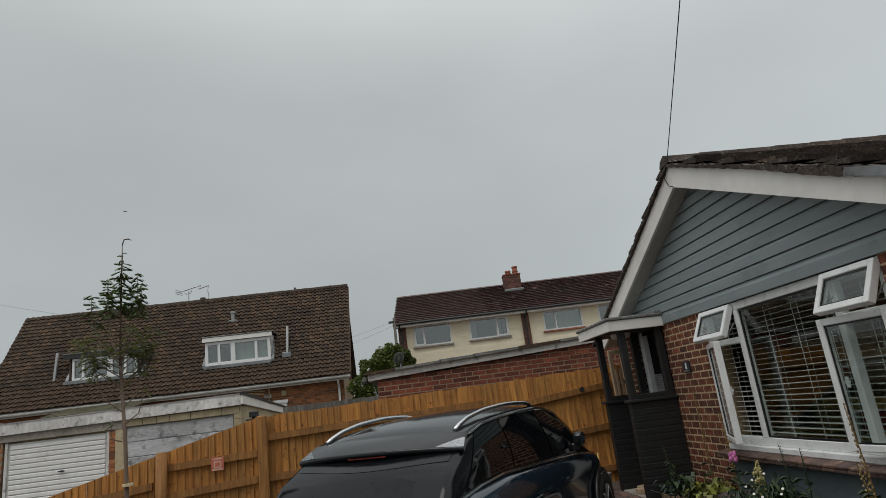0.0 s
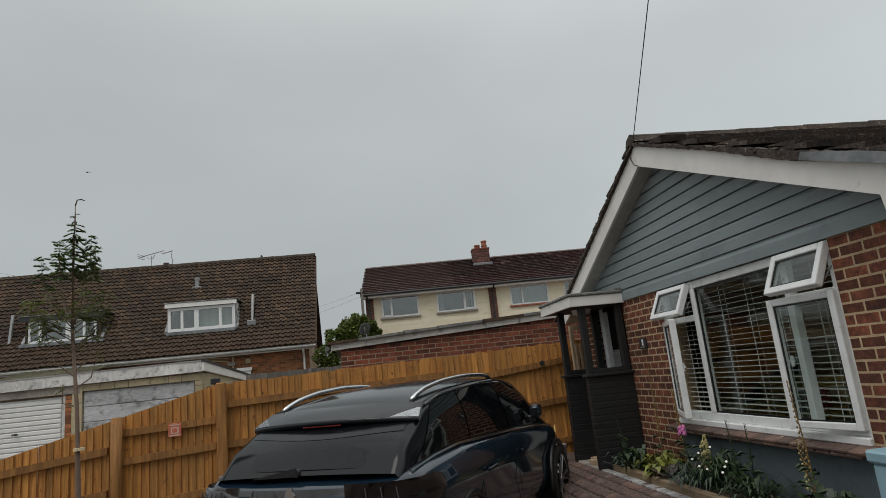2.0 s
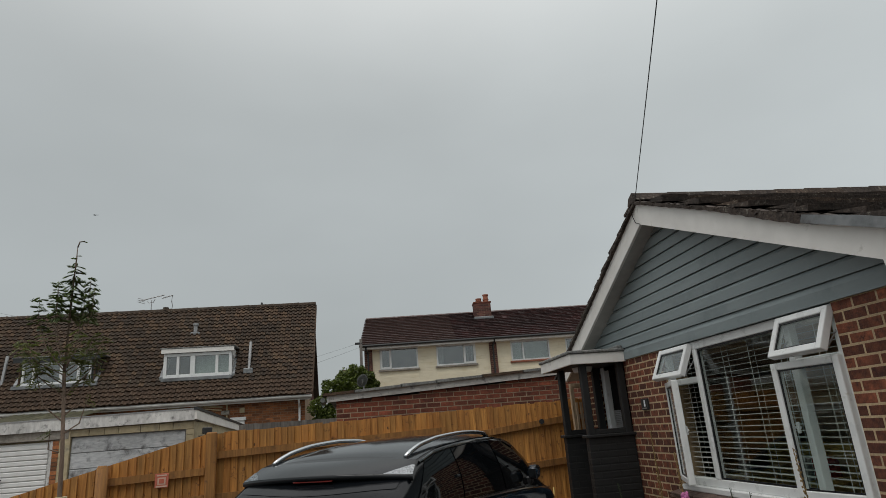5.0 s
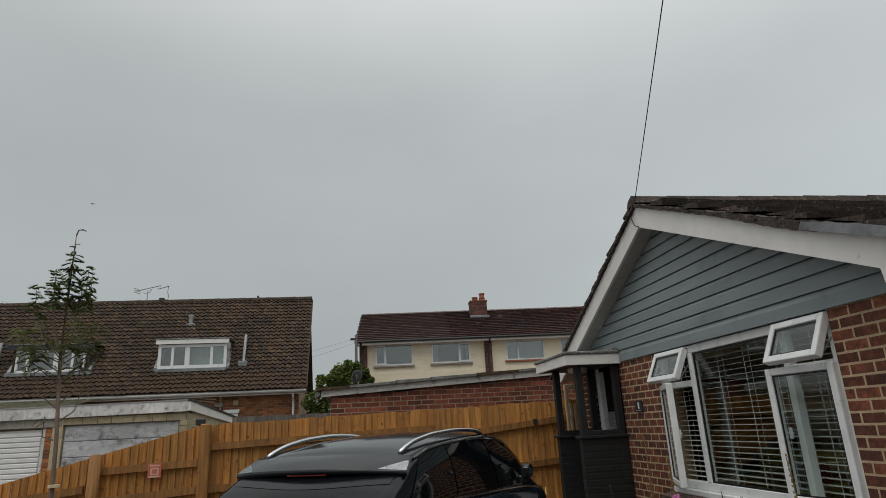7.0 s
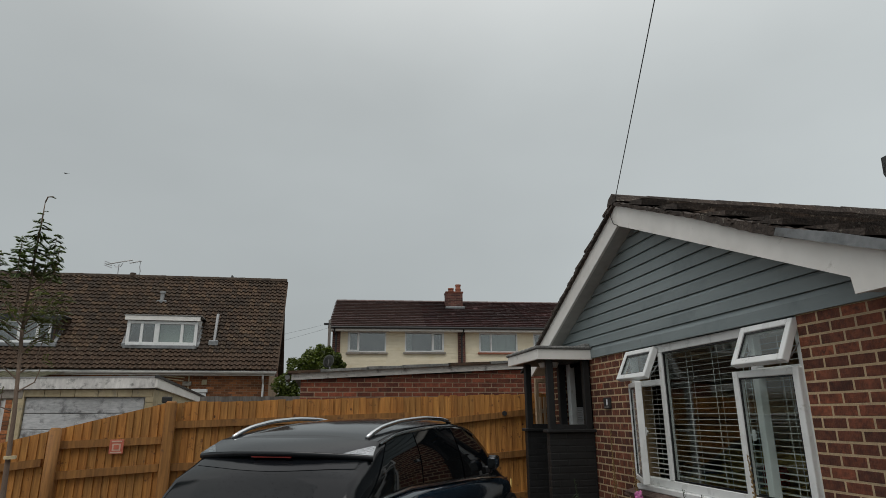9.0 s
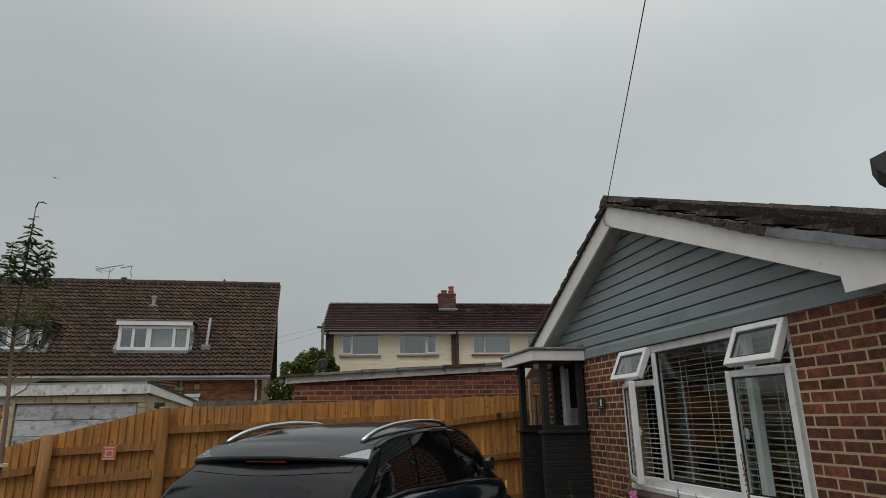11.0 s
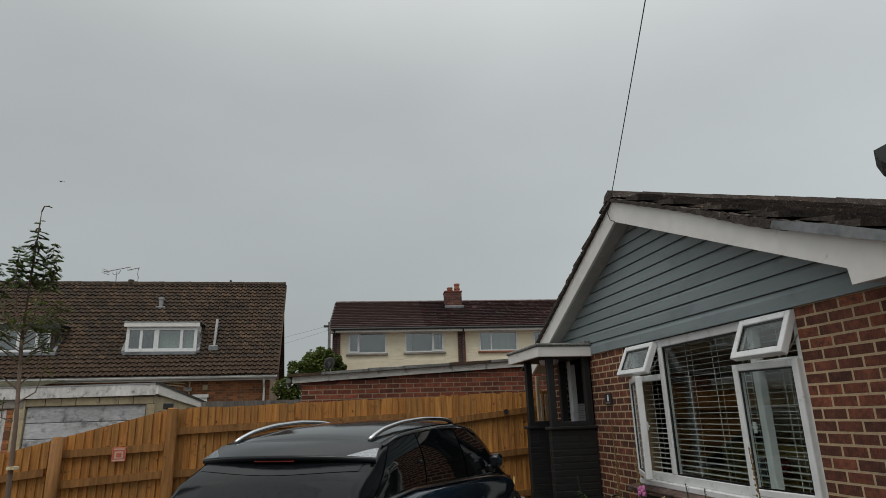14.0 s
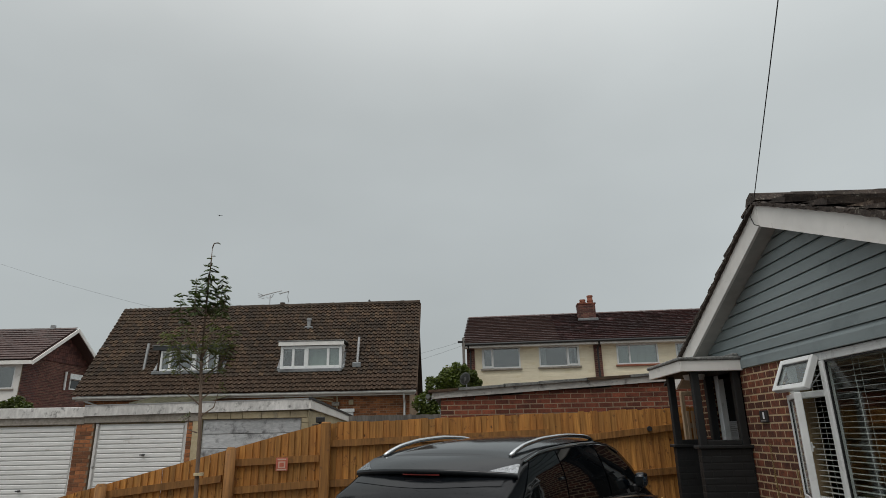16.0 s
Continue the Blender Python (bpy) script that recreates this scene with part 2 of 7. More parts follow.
M_PEEL = surf("peeling_grey_white_paint", (0.34, 0.33, 0.31), (0.52, 0.51, 0.48), 22, 0.75, 0.35, 60, patch=0.25, stain=(0.16, 0.15, 0.14), stain_scale=9, stain_amount=0.5, stretch=(0.4, 1, 1.5))
M_OLDWHITE = surf("weathered_white_paint", (0.50, 0.49, 0.47), (0.70, 0.69, 0.66), 18, 0.65, 0.25, 60, patch=0.2, stain=(0.2, 0.2, 0.19), stain_scale=7, stain_amount=0.55, stretch=(1, 1, 0.4))
M_TILE = ramped(surf("mossy_roof_tile", (0.031, 0.020, 0.0125), (0.080, 0.051, 0.033), 26, 0.9, 0.7, 60, patch=0.3, pscale=0.9, vary=0.2, island=True, stain=(0.16, 0.14, 0.10), stain_scale=14, stain_amount=0.42), [(1, 1, 1), (1.1, 1.0, 0.92), (0.8, 0.82, 0.82), (1.0, 0.98, 0.9), (1.3, 1.22, 1.08)], True)
M_TILE2 = ramped(surf("red_brown_roof_tile", (0.055, 0.034, 0.028), (0.095, 0.058, 0.050), 16, 0.5, 0.3, 50, patch=0.2, pscale=0.5, vary=0.18, island=True), [(1, 1, 1), (1.1, 1.0, 1.0), (0.85, 0.85, 0.85)], True)
M_TILE3 = ramped(surf("worn_red_roof_tile", (0.034, 0.014, 0.013), (0.066, 0.029, 0.026), 20, 0.55, 0.4, 50, patch=0.3, pscale=0.6, vary=0.25, island=True, stain=(0.2, 0.15, 0.15), stain_scale=2.2, stain_amount=0.35), [(1, 1, 1), (1.2, 1.05, 1.05), (0.75, 0.75, 0.75)], True)
M_TILE_B = ramped(surf("lichened_roof_tile", (0.026, 0.019, 0.0155), (0.082, 0.062, 0.050), 34, 0.95, 1.0, 55, patch=0.4, pscale=4, vary=0.28, stain=(0.24, 0.22, 0.18), stain_scale=20, stain_amount=0.4), [(1, 1, 1), (1.2, 1.1, 1.0), (0.8, 0.8, 0.8)])
M_LEAD = surf("lead_flashing", (0.16, 0.17, 0.175), (0.26, 0.27, 0.275), 12, 0.5, 0.3, 40, metal=0.3, patch=0.2, stain=(0.1, 0.1, 0.1))
M_FELT = surf("grey_roofing_felt", (0.10, 0.105, 0.10), (0.24, 0.24, 0.23), 45, 0.95, 0.6, 150, patch=0.3, pscale=6, stain=(0.3, 0.3, 0.28), stain_scale=12)
M_FENCE = dotted(ramped(surf("orange_fence_board", (0.285, 0.125, 0.027), (0.50, 0.24, 0.06), 9, 0.75, 0.4, 40, patch=0.25, pscale=2.2, vary=0.17, stretch=(5, 5, 0.35), stain=(0.10, 0.042, 0.016), stain_scale=13, stain_amount=0.34), [(1, 1, 1), (1.05, 0.95, 0.85), (0.8, 0.78, 0.75), (1.12, 1.08, 1.0), (0.92, 0.86, 0.8)]), 7.0, 0.085, (0.085, 0.034, 0.012), None, (1, 1, 0.55), 0.6)
M_POST = surf("fence_post_wood", (0.175, 0.076, 0.018), (0.31, 0.145, 0.038), 8, 0.75, 0.4, 30, patch=0.25, pscale=3, vary=0.12, stretch=(5, 5, 0.4), stain=(0.11, 0.05, 0.022), stain_scale=6, stain_amount=0.35)
M_PALEWOOD = surf("pale_wood", (0.34, 0.24, 0.15), (0.48, 0.36, 0.24), 9, 0.7, 0.2, 40, patch=0.15, vary=0.15, stretch=(5, 5, 0.4))
M_OLDFENCE = surf("grey_weathered_board", (0.10, 0.09, 0.08), (0.17, 0.155, 0.14), 12, 0.9, 0.3, 60, patch=0.25, vary=0.2, stretch=(4, 4, 0.4))
M_BLACK = surf("black_masonry_paint", (0.006, 0.0065, 0.007), (0.011, 0.0115, 0.012), 30, 0.6, 0.25, 80, patch=0.2)
M_CREAM = surf("cream_render", (0.78, 0.70, 0.52), (0.84, 0.76, 0.58), 6, 0.85, 0.15, 60, patch=0.05, pscale=0.8, stain=(0.74, 0.65, 0.45), stain_scale=1.5)
M_STONEWALL = surf("buff_stone_block", (0.40, 0.33, 0.20), (0.52, 0.44, 0.29), 14, 0.9, 0.4, 50, patch=0.18, vary=0.2, stain=(0.3, 0.27, 0.2), stain_scale=5)
M_LEANTO = surf("weathered_green_plastic_sheet", (0.13, 0.125, 0.075), (0.19, 0.18, 0.115), 12, 0.55, 0.2, 40, patch=0.2, stain=(0.07, 0.07, 0.04), stain_scale=5)
M_CONCRETE = surf("concrete", (0.22, 0.20, 0.17), (0.34, 0.31, 0.27), 20, 0.9, 0.4, 60, patch=0.2, stain=(0.15, 0.14, 0.12), stain_scale=4)
M_GDOOR = surf("white_painted_steel", (0.68, 0.68, 0.66), (0.76, 0.76, 0.74), 5, 0.4, 0.0, 40, patch=0.05, stain=(0.55, 0.53, 0.49), stain_scale=4, stain_amount=0.15)
M_GDOOR_OLD = surf("flaking_white_boards", (0.34, 0.35, 0.36), (0.52, 0.53, 0.53), 20, 0.75, 0.4, 70, patch=0.25, stain=(0.14, 0.14, 0.14), stain_scale=5, stain_amount=0.75, stretch=(0.5, 1, 1.6))
M_CARPAINT = surf("dark_blue_black_car_paint", (0.006, 0.015, 0.026), (0.009, 0.020, 0.034), 300, 0.08, 0.0, 40, metal=0.0, patch=0.05, coat=0.3, spec=0.5)
M_CARROOF = dotted(surf("wet_black_roof_paint", (0.006, 0.008, 0.010), (0.010, 0.012, 0.014), 260, 0.09, 0.02, 260, patch=0.15, spec=0.36), 30.0, 0.2, (0.002, 0.002, 0.002), 0.14, (1, 1, 1), 0.25)
M_CARGLASS = surf("dark_tinted_glass", (0.003, 0.004, 0.005), (0.004, 0.005, 0.006), 50, 0.03, 0.0, 40, patch=0.05, spec=0.5)
M_CARGLASS_WET = dotted(surf("rain_spotted_tinted_glass", (0.003, 0.004, 0.005), (0.006, 0.008, 0.010), 42, 0.05, 0.0, 120, patch=0.05, spec=0.27), 62.0, 0.26, (0.001, 0.001, 0.001), 0.04, (1, 1, 0.7), 0.4)
M_PILLAR = surf("gloss_black_pillar", (0.004, 0.005, 0.006), (0.006, 0.007, 0.009), 60, 0.12, 0.0, 40, patch=0.05, spec=0.3)
M_PLASTIC = surf("black_plastic", (0.008, 0.008, 0.009), (0.014, 0.014, 0.015), 60, 0.35, 0.05, 150, patch=0.1)
M_RUBBER = surf("tyre_rubber", (0.010, 0.010, 0.010), (0.018, 0.018, 0.018), 60, 0.8, 0.3, 150, patch=0.2)
M_CHROME = surf("brushed_chrome", (0.62, 0.64, 0.65), (0.7, 0.72, 0.73), 80, 0.16, 0.0, 40, metal=1.0, patch=0.04)
M_ALLOY = surf("alloy_rim", (0.45, 0.46, 0.47), (0.55, 0.56, 0.57), 80, 0.3, 0.0, 40, metal=1.0, patch=0.05)
M_LAMPGLASS = surf("smoked_tail_lamp", (0.016, 0.012, 0.012), (0.035, 0.028, 0.028), 22, 0.07, 0.0, 40, patch=0.2, coat=1.0, stretch=(0.3, 6, 0.3))
M_REDLAMP = surf("dark_red_lens", (0.10, 0.006, 0.005), (0.16, 0.01, 0.008), 60, 0.15, 0.0, 40, patch=0.05, coat=0.6)
M_GLASS = glass("window_glass", (0.86, 0.90, 0.89), 1.0, 0.035)
M_GLASS_FAR = glass("far_window_glass", (0.72, 0.76, 0.76), 1.0, 0.16)
M_BLIND = surf("white_blind_slat", (0.74, 0.73, 0.69), (0.8, 0.79, 0.75), 10, 0.5, 0.0, 40, patch=0.05)
M_ROOM = surf("brown_room_wall", (0.74, 0.57, 0.38), (0.82, 0.66, 0.47), 6, 0.9, 0.0, 40, patch=0.15)
M_FLOORIN = surf("room_carpet", (0.58, 0.46, 0.33), (0.66, 0.54, 0.40), 60, 0.95, 0.2, 200, patch=0.15)
M_YELLOW = surf("mustard_fabric", (0.62, 0.44, 0.14), (0.72, 0.52, 0.18), 60, 0.9, 0.2, 200, patch=0.1)
M_RED = surf("red_fabric", (0.30, 0.03, 0.02), (0.38, 0.05, 0.03), 40, 0.85, 0.1, 150, patch=0.1)
M_CURTAIN = surf("pale_curtain", (0.5, 0.5, 0.48), (0.6, 0.6, 0.58), 20, 0.9, 0.1, 80, patch=0.1)
# dark grey for rooms behind far windows: their dimness is put into the colour
M_DARKROOM = surf("room_dimmed_by_colour", (0.10, 0.11, 0.11), (0.15, 0.16, 0.16), 3, 0.9, 0.0, 40, patch=0.2)
M_DOORDARK = surf("dark_grey_door", (0.022, 0.024, 0.026), (0.03, 0.032, 0.034), 20, 0.4, 0.05, 60, patch=0.1)
M_PAVE = ramped(surf("red_block_paving", (0.085, 0.055, 0.046), (0.16, 0.105, 0.088), 60, 0.8, 0.5, 120, patch=0.25, pscale=8, vary=0.2), [(1, 1, 1), (0.8, 0.8, 0.82), (1.15, 1.05, 1.0), (0.95, 1.0, 1.02), (0.7, 0.66, 0.66)])
M_DRIVE = surf("driveway_ground", (0.075, 0.055, 0.045), (0.12, 0.09, 0.075), 40, 0.9, 0.4, 90, patch=0.2)
M_SETT = surf("grey_granite_sett", (0.2, 0.2, 0.2), (0.34, 0.34, 0.33), 60, 0.85, 0.5, 90, patch=0.2, vary=0.3)
M_SLEEPER = surf("tan_timber_edging", (0.17, 0.12, 0.07), (0.27, 0.20, 0.125), 10, 0.85, 0.5, 50, patch=0.2, stretch=(5, 0.4, 5), stain=(0.12, 0.08, 0.05))
M_SOIL = surf("bed_soil", (0.025, 0.018, 0.012), (0.05, 0.036, 0.025), 60, 0.97, 1.0, 60, patch=0.3)
M_SILLTILE = ramped(surf("brown_sill_tile", (0.085, 0.052, 0.042), (0.16, 0.10, 0.08), 40, 0.6, 0.4, 70, patch=0.25, pscale=7, vary=0.2, stain=(0.42, 0.36, 0.31), stain_scale=14, stain_amount=0.25), [(1, 1, 1), (0.8, 0.8, 0.8), (1.1, 1.05, 1.0)])
M_LEAF = surf("green_leaf", (0.014, 0.030, 0.009), (0.032, 0.06, 0.018), 20, 0.5, 0.0, 40, patch=0.2, vary=0.35, island=True)
M_TREELEAF = see_through(surf("rowan_leaf", (0.065, 0.098, 0.036), (0.125, 0.165, 0.058), 20, 0.55, 0.0, 40, patch=0.2, vary=0.45, island=True), 0.22, (1.2, 1.3, 0.8))
M_LIME = surf("yellow_green_leaf", (0.10, 0.118, 0.016), (0.20, 0.215, 0.034), 20, 0.5, 0.0, 40, patch=0.2, vary=0.3, island=True)
M_PURPLELEAF = surf("dull_purple_leaf", (0.035, 0.025, 0.022), (0.07, 0.05, 0.04), 20, 0.6, 0.0, 40, patch=0.2, vary=0.3, island=True)
M_BLUELEAF = surf("blue_green_blade", (0.03, 0.05, 0.042), (0.055, 0.08, 0.068), 20, 0.6, 0.0, 40, patch=0.2, vary=0.3, island=True)
M_STALK = surf("dry_flower_stalk", (0.16, 0.10, 0.035), (0.26, 0.17, 0.06), 30, 0.8, 0.2, 80, patch=0.2, vary=0.3, island=True)
M_PINK = surf("pink_petal", (0.45, 0.12, 0.30), (0.6, 0.2, 0.42), 30, 0.6, 0.0, 40, patch=0.1, vary=0.2, island=True)
M_PLUME = surf("cream_flower_plume", (0.42, 0.36, 0.14), (0.56, 0.5, 0.24), 30, 0.8, 0.0, 40, patch=0.1, vary=0.25, island=True)
M_PETAL = surf("white_petal", (0.7, 0.7, 0.64), (0.8, 0.8, 0.75), 30, 0.7, 0.0, 40, patch=0.05)
M_TREEPALE = see_through(surf("olive_young_leaf", (0.075, 0.090, 0.032), (0.135, 0.155, 0.055), 20, 0.6, 0.0, 40, patch=0.2, vary=0.4, island=True), 0.35, (1.2, 1.25, 0.8))
M_BARK = surf("young_bark", (0.13, 0.09, 0.065), (0.21, 0.15, 0.11), 40, 0.85, 0.4, 80, patch=0.25, stretch=(3, 3, 0.5))
M_BUSH = see_through(surf("bush_leaf", (0.042, 0.066, 0.014), (0.125, 0.15, 0.03), 20, 0.6, 0.0, 40, patch=0.35, vary=0.5, island=True), 0.3, (1.2, 1.3, 0.7))
M_STEEL = surf("galvanised_metal", (0.3, 0.3, 0.3), (0.42, 0.42, 0.42), 30, 0.45, 0.1, 60, metal=0.6, patch=0.15)
M_DISH = surf("weathered_grey_dish", (0.07, 0.075, 0.07), (0.13, 0.135, 0.125), 30, 0.7, 0.1, 60, patch=0.2)
M_DARKMETAL = surf("dark_grey_plastic", (0.02, 0.021, 0.022), (0.03, 0.031, 0.032), 20, 0.5, 0.05, 60, patch=0.1)
M_WIRE = surf("black_cable", (0.01, 0.01, 0.01), (0.015, 0.015, 0.015), 20, 0.6, 0.0, 40, patch=0.1)
M_PAPER = surf("white_paper", (0.66, 0.67, 0.69), (0.72, 0.73, 0.75), 20, 0.8, 0.0, 40, patch=0.05)
M_SIGNRED = surf("faded_red_print", (0.42, 0.10, 0.06), (0.52, 0.15, 0.09), 30, 0.6, 0.0, 40, patch=0.1)
M_SIGNPALE = surf("pale_pink_print", (0.55, 0.36, 0.27), (0.62, 0.43, 0.33), 30, 0.6, 0.0, 40, patch=0.1)
M_PALEBLUE = surf("pale_blue_paint", (0.22, 0.36, 0.42), (0.27, 0.42, 0.48), 10, 0.5, 0.1, 40, patch=0.08)
M_TERRACOTTA = surf("terracotta", (0.26, 0.09, 0.05), (0.34, 0.13, 0.08), 30, 0.85, 0.2, 60, patch=0.2)


# ---- mesh helpers ----
def box(bm, x0, x1, y0, y1, z0, z1, bevel=0.0, seg=1):
    m = Matrix.Translation(((x0 + x1) / 2, (y0 + y1) / 2, (z0 + z1) / 2)) @ Matrix.Diagonal((abs(x1 - x0), abs(y1 - y0), abs(z1 - z0), 1))
    vs = bmesh.ops.create_cube(bm, size=1.0, matrix=m)["verts"]
    if bevel:
        es = list({ed for v in vs for ed in v.link_edges})
        bmesh.ops.bevel(bm, geom=es, offset=bevel, segments=seg, affect="EDGES", profile=0.5)
    return bm


def rod(bm, p, q, r0, r1=None, seg=8):
    p, q = Vector(p), Vector(q)
    d = q - p
    r1 = r0 if r1 is None else r1
    m = Matrix.Translation((p + q) / 2) @ d.to_track_quat("Z", "Y").to_matrix().to_4x4()
    bmesh.ops.create_cone(bm, cap_ends=True, segments=seg, radius1=r0, radius2=r1, depth=d.length, matrix=m)
    return bm


def pipe(bm, pts, r, seg=8, r_end=None):
    """A round tube along points, with joined rings."""
    pts = [Vector(p) for p in pts]
    rings = []
    for i, p in enumerate(pts):
        d = (pts[min(i + 1, len(pts) - 1)] - pts[max(i - 1, 0)]).normalized()
        q = d.to_track_quat("Z", "Y")
        rr = r if r_end is None else r + (r_end - r) * i / (len(pts) - 1)
        rings.append([bm.verts.new(p + q @ Vector((rr * math.cos(a * 2 * math.pi / seg), rr * math.sin(a * 2 * math.pi / seg), 0))) for a in range(seg)])
    for a, b in zip(rings, rings[1:]):
        for i in range(seg):
            bm.faces.new((a[i], a[(i + 1) % seg], b[(i + 1) % seg], b[i]))
    bm.faces.new(rings[0][::-1])
    bm.faces.new(rings[-1])
    return bm


def prism(bm, poly, depth, m=None):
    """A flat outline in x and z, pushed along y by depth, then placed by m."""
    m = m or Matrix()
    a = [bm.verts.new(m @ Vector((x, 0, z))) for x, z in poly]
    b = [bm.verts.new(m @ Vector((x, depth, z))) for x, z in poly]
    n = len(poly)
    bm.faces.new(a)
    bm.faces.new(b[::-1])
    for i in range(n):
        bm.faces.new((a[i], b[i], b[(i + 1) % n], a[(i + 1) % n]))
    bmesh.ops.recalc_face_normals(bm, faces=bm.faces)
    return bm


def grid(bm, rows, close=False):
    """A sheet through rows of points."""
    vs = [[bm.verts.new(p) for p in r] for r in rows]
    for a, b in zip(vs, vs[1:]):
        k = len(a)
        for i in range(k if close else k - 1):
            bm.faces.new((a[i], a[(i + 1) % k], b[(i + 1) % k], b[i]))
    return vs


def quad(bm, a, b, c, d):
    return bm.faces.new([bm.verts.new(p) for p in (a, b, c, d)])


def mesh_of(name, bm, material, smooth=False):
    me = bpy.data.meshes.new(name)
    bm.to_mesh(me)
    bm.free()
    me.materials.append(material)
    if smooth:
        me.polygons.foreach_set("use_smooth", [True] * len(me.polygons))
    return me


def part(name, bm, material, parent=None, label="", smooth=False):
    me = bm if isinstance(bm, bpy.types.Mesh) else mesh_of(name, bm, material, smooth)
    ob = new(name, me)
    if parent:
        ob.parent = parent
    if label:
        tagged(ob, label)
    return ob


def thing(name, at=(0, 0, 0), rz=0.0, label="", category="", group="", kind="", m=None):
    ob = new(name)
    ob.matrix_world = m if m is not None else pose(*at, 0, 0, rz)
    ob.empty_display_size = 0.2
    return tagged(ob, label, category, group, kind)


def B():
    return bmesh.new()


def solid(name, bm, material, label="", category="", group="", kind="", smooth=False):
    return tagged(part(name, bm, material, None, "", smooth), label, category, group, kind)


# ---- ground ----
def gz(x):
    t = min(max((x - 1.7) / 1.1, 0.0), 1.0)
    return -0.08 + 0.38 * t * t * (3 - 2 * t)


bm = B()
xs = [-2500, -300, -60, -20, -6, 0, 1.0, 1.7, 1.85, 2.0, 2.2, 2.4, 2.6, 2.75, 2.9, 3.4, 8, 30, 300, 2500]
grid(bm, [[(x, y, gz(x)) for x in xs] for y in (-2500, -300, -60, -10, 0, 4, 8, 12, 40, 300, 2500)])
bmesh.ops.recalc_face_normals(bm, faces=bm.faces)
ground = solid("ground", bm, M_DRIVE, "brown-grey driveway and ground rising towards the porch", "ground", kind="structure", smooth=True)


# ---- roofs of tiles ----
def tile_profile(width, kind, seg):
    """Heights across one tile: a roll and a pan, or nearly flat."""
    out = []
    for i in range(seg + 1):
        u = i / seg
        if kind == "pan":
            h = 0.045 * max(0.0, math.sin(math.pi * min(u / 0.62, 1.0))) if u < 0.62 else 0.0
        else:
            h = 0.006 * math.sin(math.pi * u)
        out.append((u * width, h))
    return out


def tile_mesh(width, length, kind="pan", thick=0.03, seg=6, lift=0.04):
    """One tile: x across, y up the slope, z out of the slope; its lower edge stands on the one below."""
    bm = B()
    prof = tile_profile(width, kind, seg)
    low = [bm.verts.new((x, 0, h + lift)) for x, h in prof]
    high = [bm.verts.new((x, length, h)) for x, h in prof]
    foot = [bm.verts.new((x, 0, h + lift - thick - (0.012 if kind == "pan" else 0))) for x, h in prof]
    for i in range(len(prof) - 1):
        bm.faces.new((low[i], low[i + 1], high[i + 1], high[i]))
        bm.faces.new((foot[i], foot[i + 1], low[i + 1], low[i]))
    bm.faces.new((low[0], high[0], foot[0]))
    bm.faces.new((low[-1], foot[-1], high[-1]))
    return bm


def tiled_slope(roof, m, width, length, tw, tl, material, parts_limit, kind="pan", rng=None, jitter=0.004, keep=None, thick=0.034, lift=0.045, stagger=0.0):
    """Rows of tiles on a slope whose local x runs along the eaves and y up to the ridge. The first ones are pieces, the rest one sheet of tiles."""
    rng = rng or random.Random(3)
    me = mesh_of("roof_tile", tile_mesh(tw * 1.0, tl * 1.06, kind, thick, 6 if kind == "pan" else 3, lift), material)
    rows, cols = int(round(length / tl)), int(round(width / tw))
    verts, faces, made = [], [], 0
    src = [v.co.copy() for v in me.vertices]
    pol = [tuple(p.vertices) for p in me.polygons]
    for r in range(rows):
        for c in range(cols):
            x, y = c * tw + stagger * (r % 2) * tw, r * tl
            if keep and not keep(x + tw / 2, y + tl / 2):
                continue
            local = m @ pose(x + rng.uniform(-jitter, jitter), y + rng.uniform(-jitter, jitter) * 1.5, rng.uniform(0, jitter), rng.uniform(-0.6, 0.6), rng.uniform(-0.5, 0.5), rng.uniform(-0.4, 0.4))
            if made < parts_limit:
                ob = new("roof_tile", me)
                ob.parent = roof
                ob.matrix_local = local
                made += 1
            else:
                k = len(verts)
                verts += [local @ v for v in src]
                faces += [tuple(i + k for i in p) for p in pol]
    if verts:
        me2 = bpy.data.meshes.new("roof_tiles")
        me2.from_pydata(verts, [], faces)
        me2.materials.append(material)
        ob = new("roof_tiles", me2)
        ob.parent = roof
        tagged(ob, kind="stuff")


def slope_frame(x0, y_eave, z_eave, y_ridge, z_ridge):
    """Local frame of a slope that rises along +y or -y from an eave line along +x."""
    up = Vector((0, y_ridge - y_eave, z_ridge - z_eave))
    length = up.length
    up.normalize()
    xa = Vector((1, 0, 0)) if y_ridge > y_eave else Vector((-1, 0, 0))
    n = xa.cross(up)
    m = Matrix((xa, up, n)).transposed().to_4x4()
    m.translation = Vector((x0, y_eave, z_eave))
    return m, length


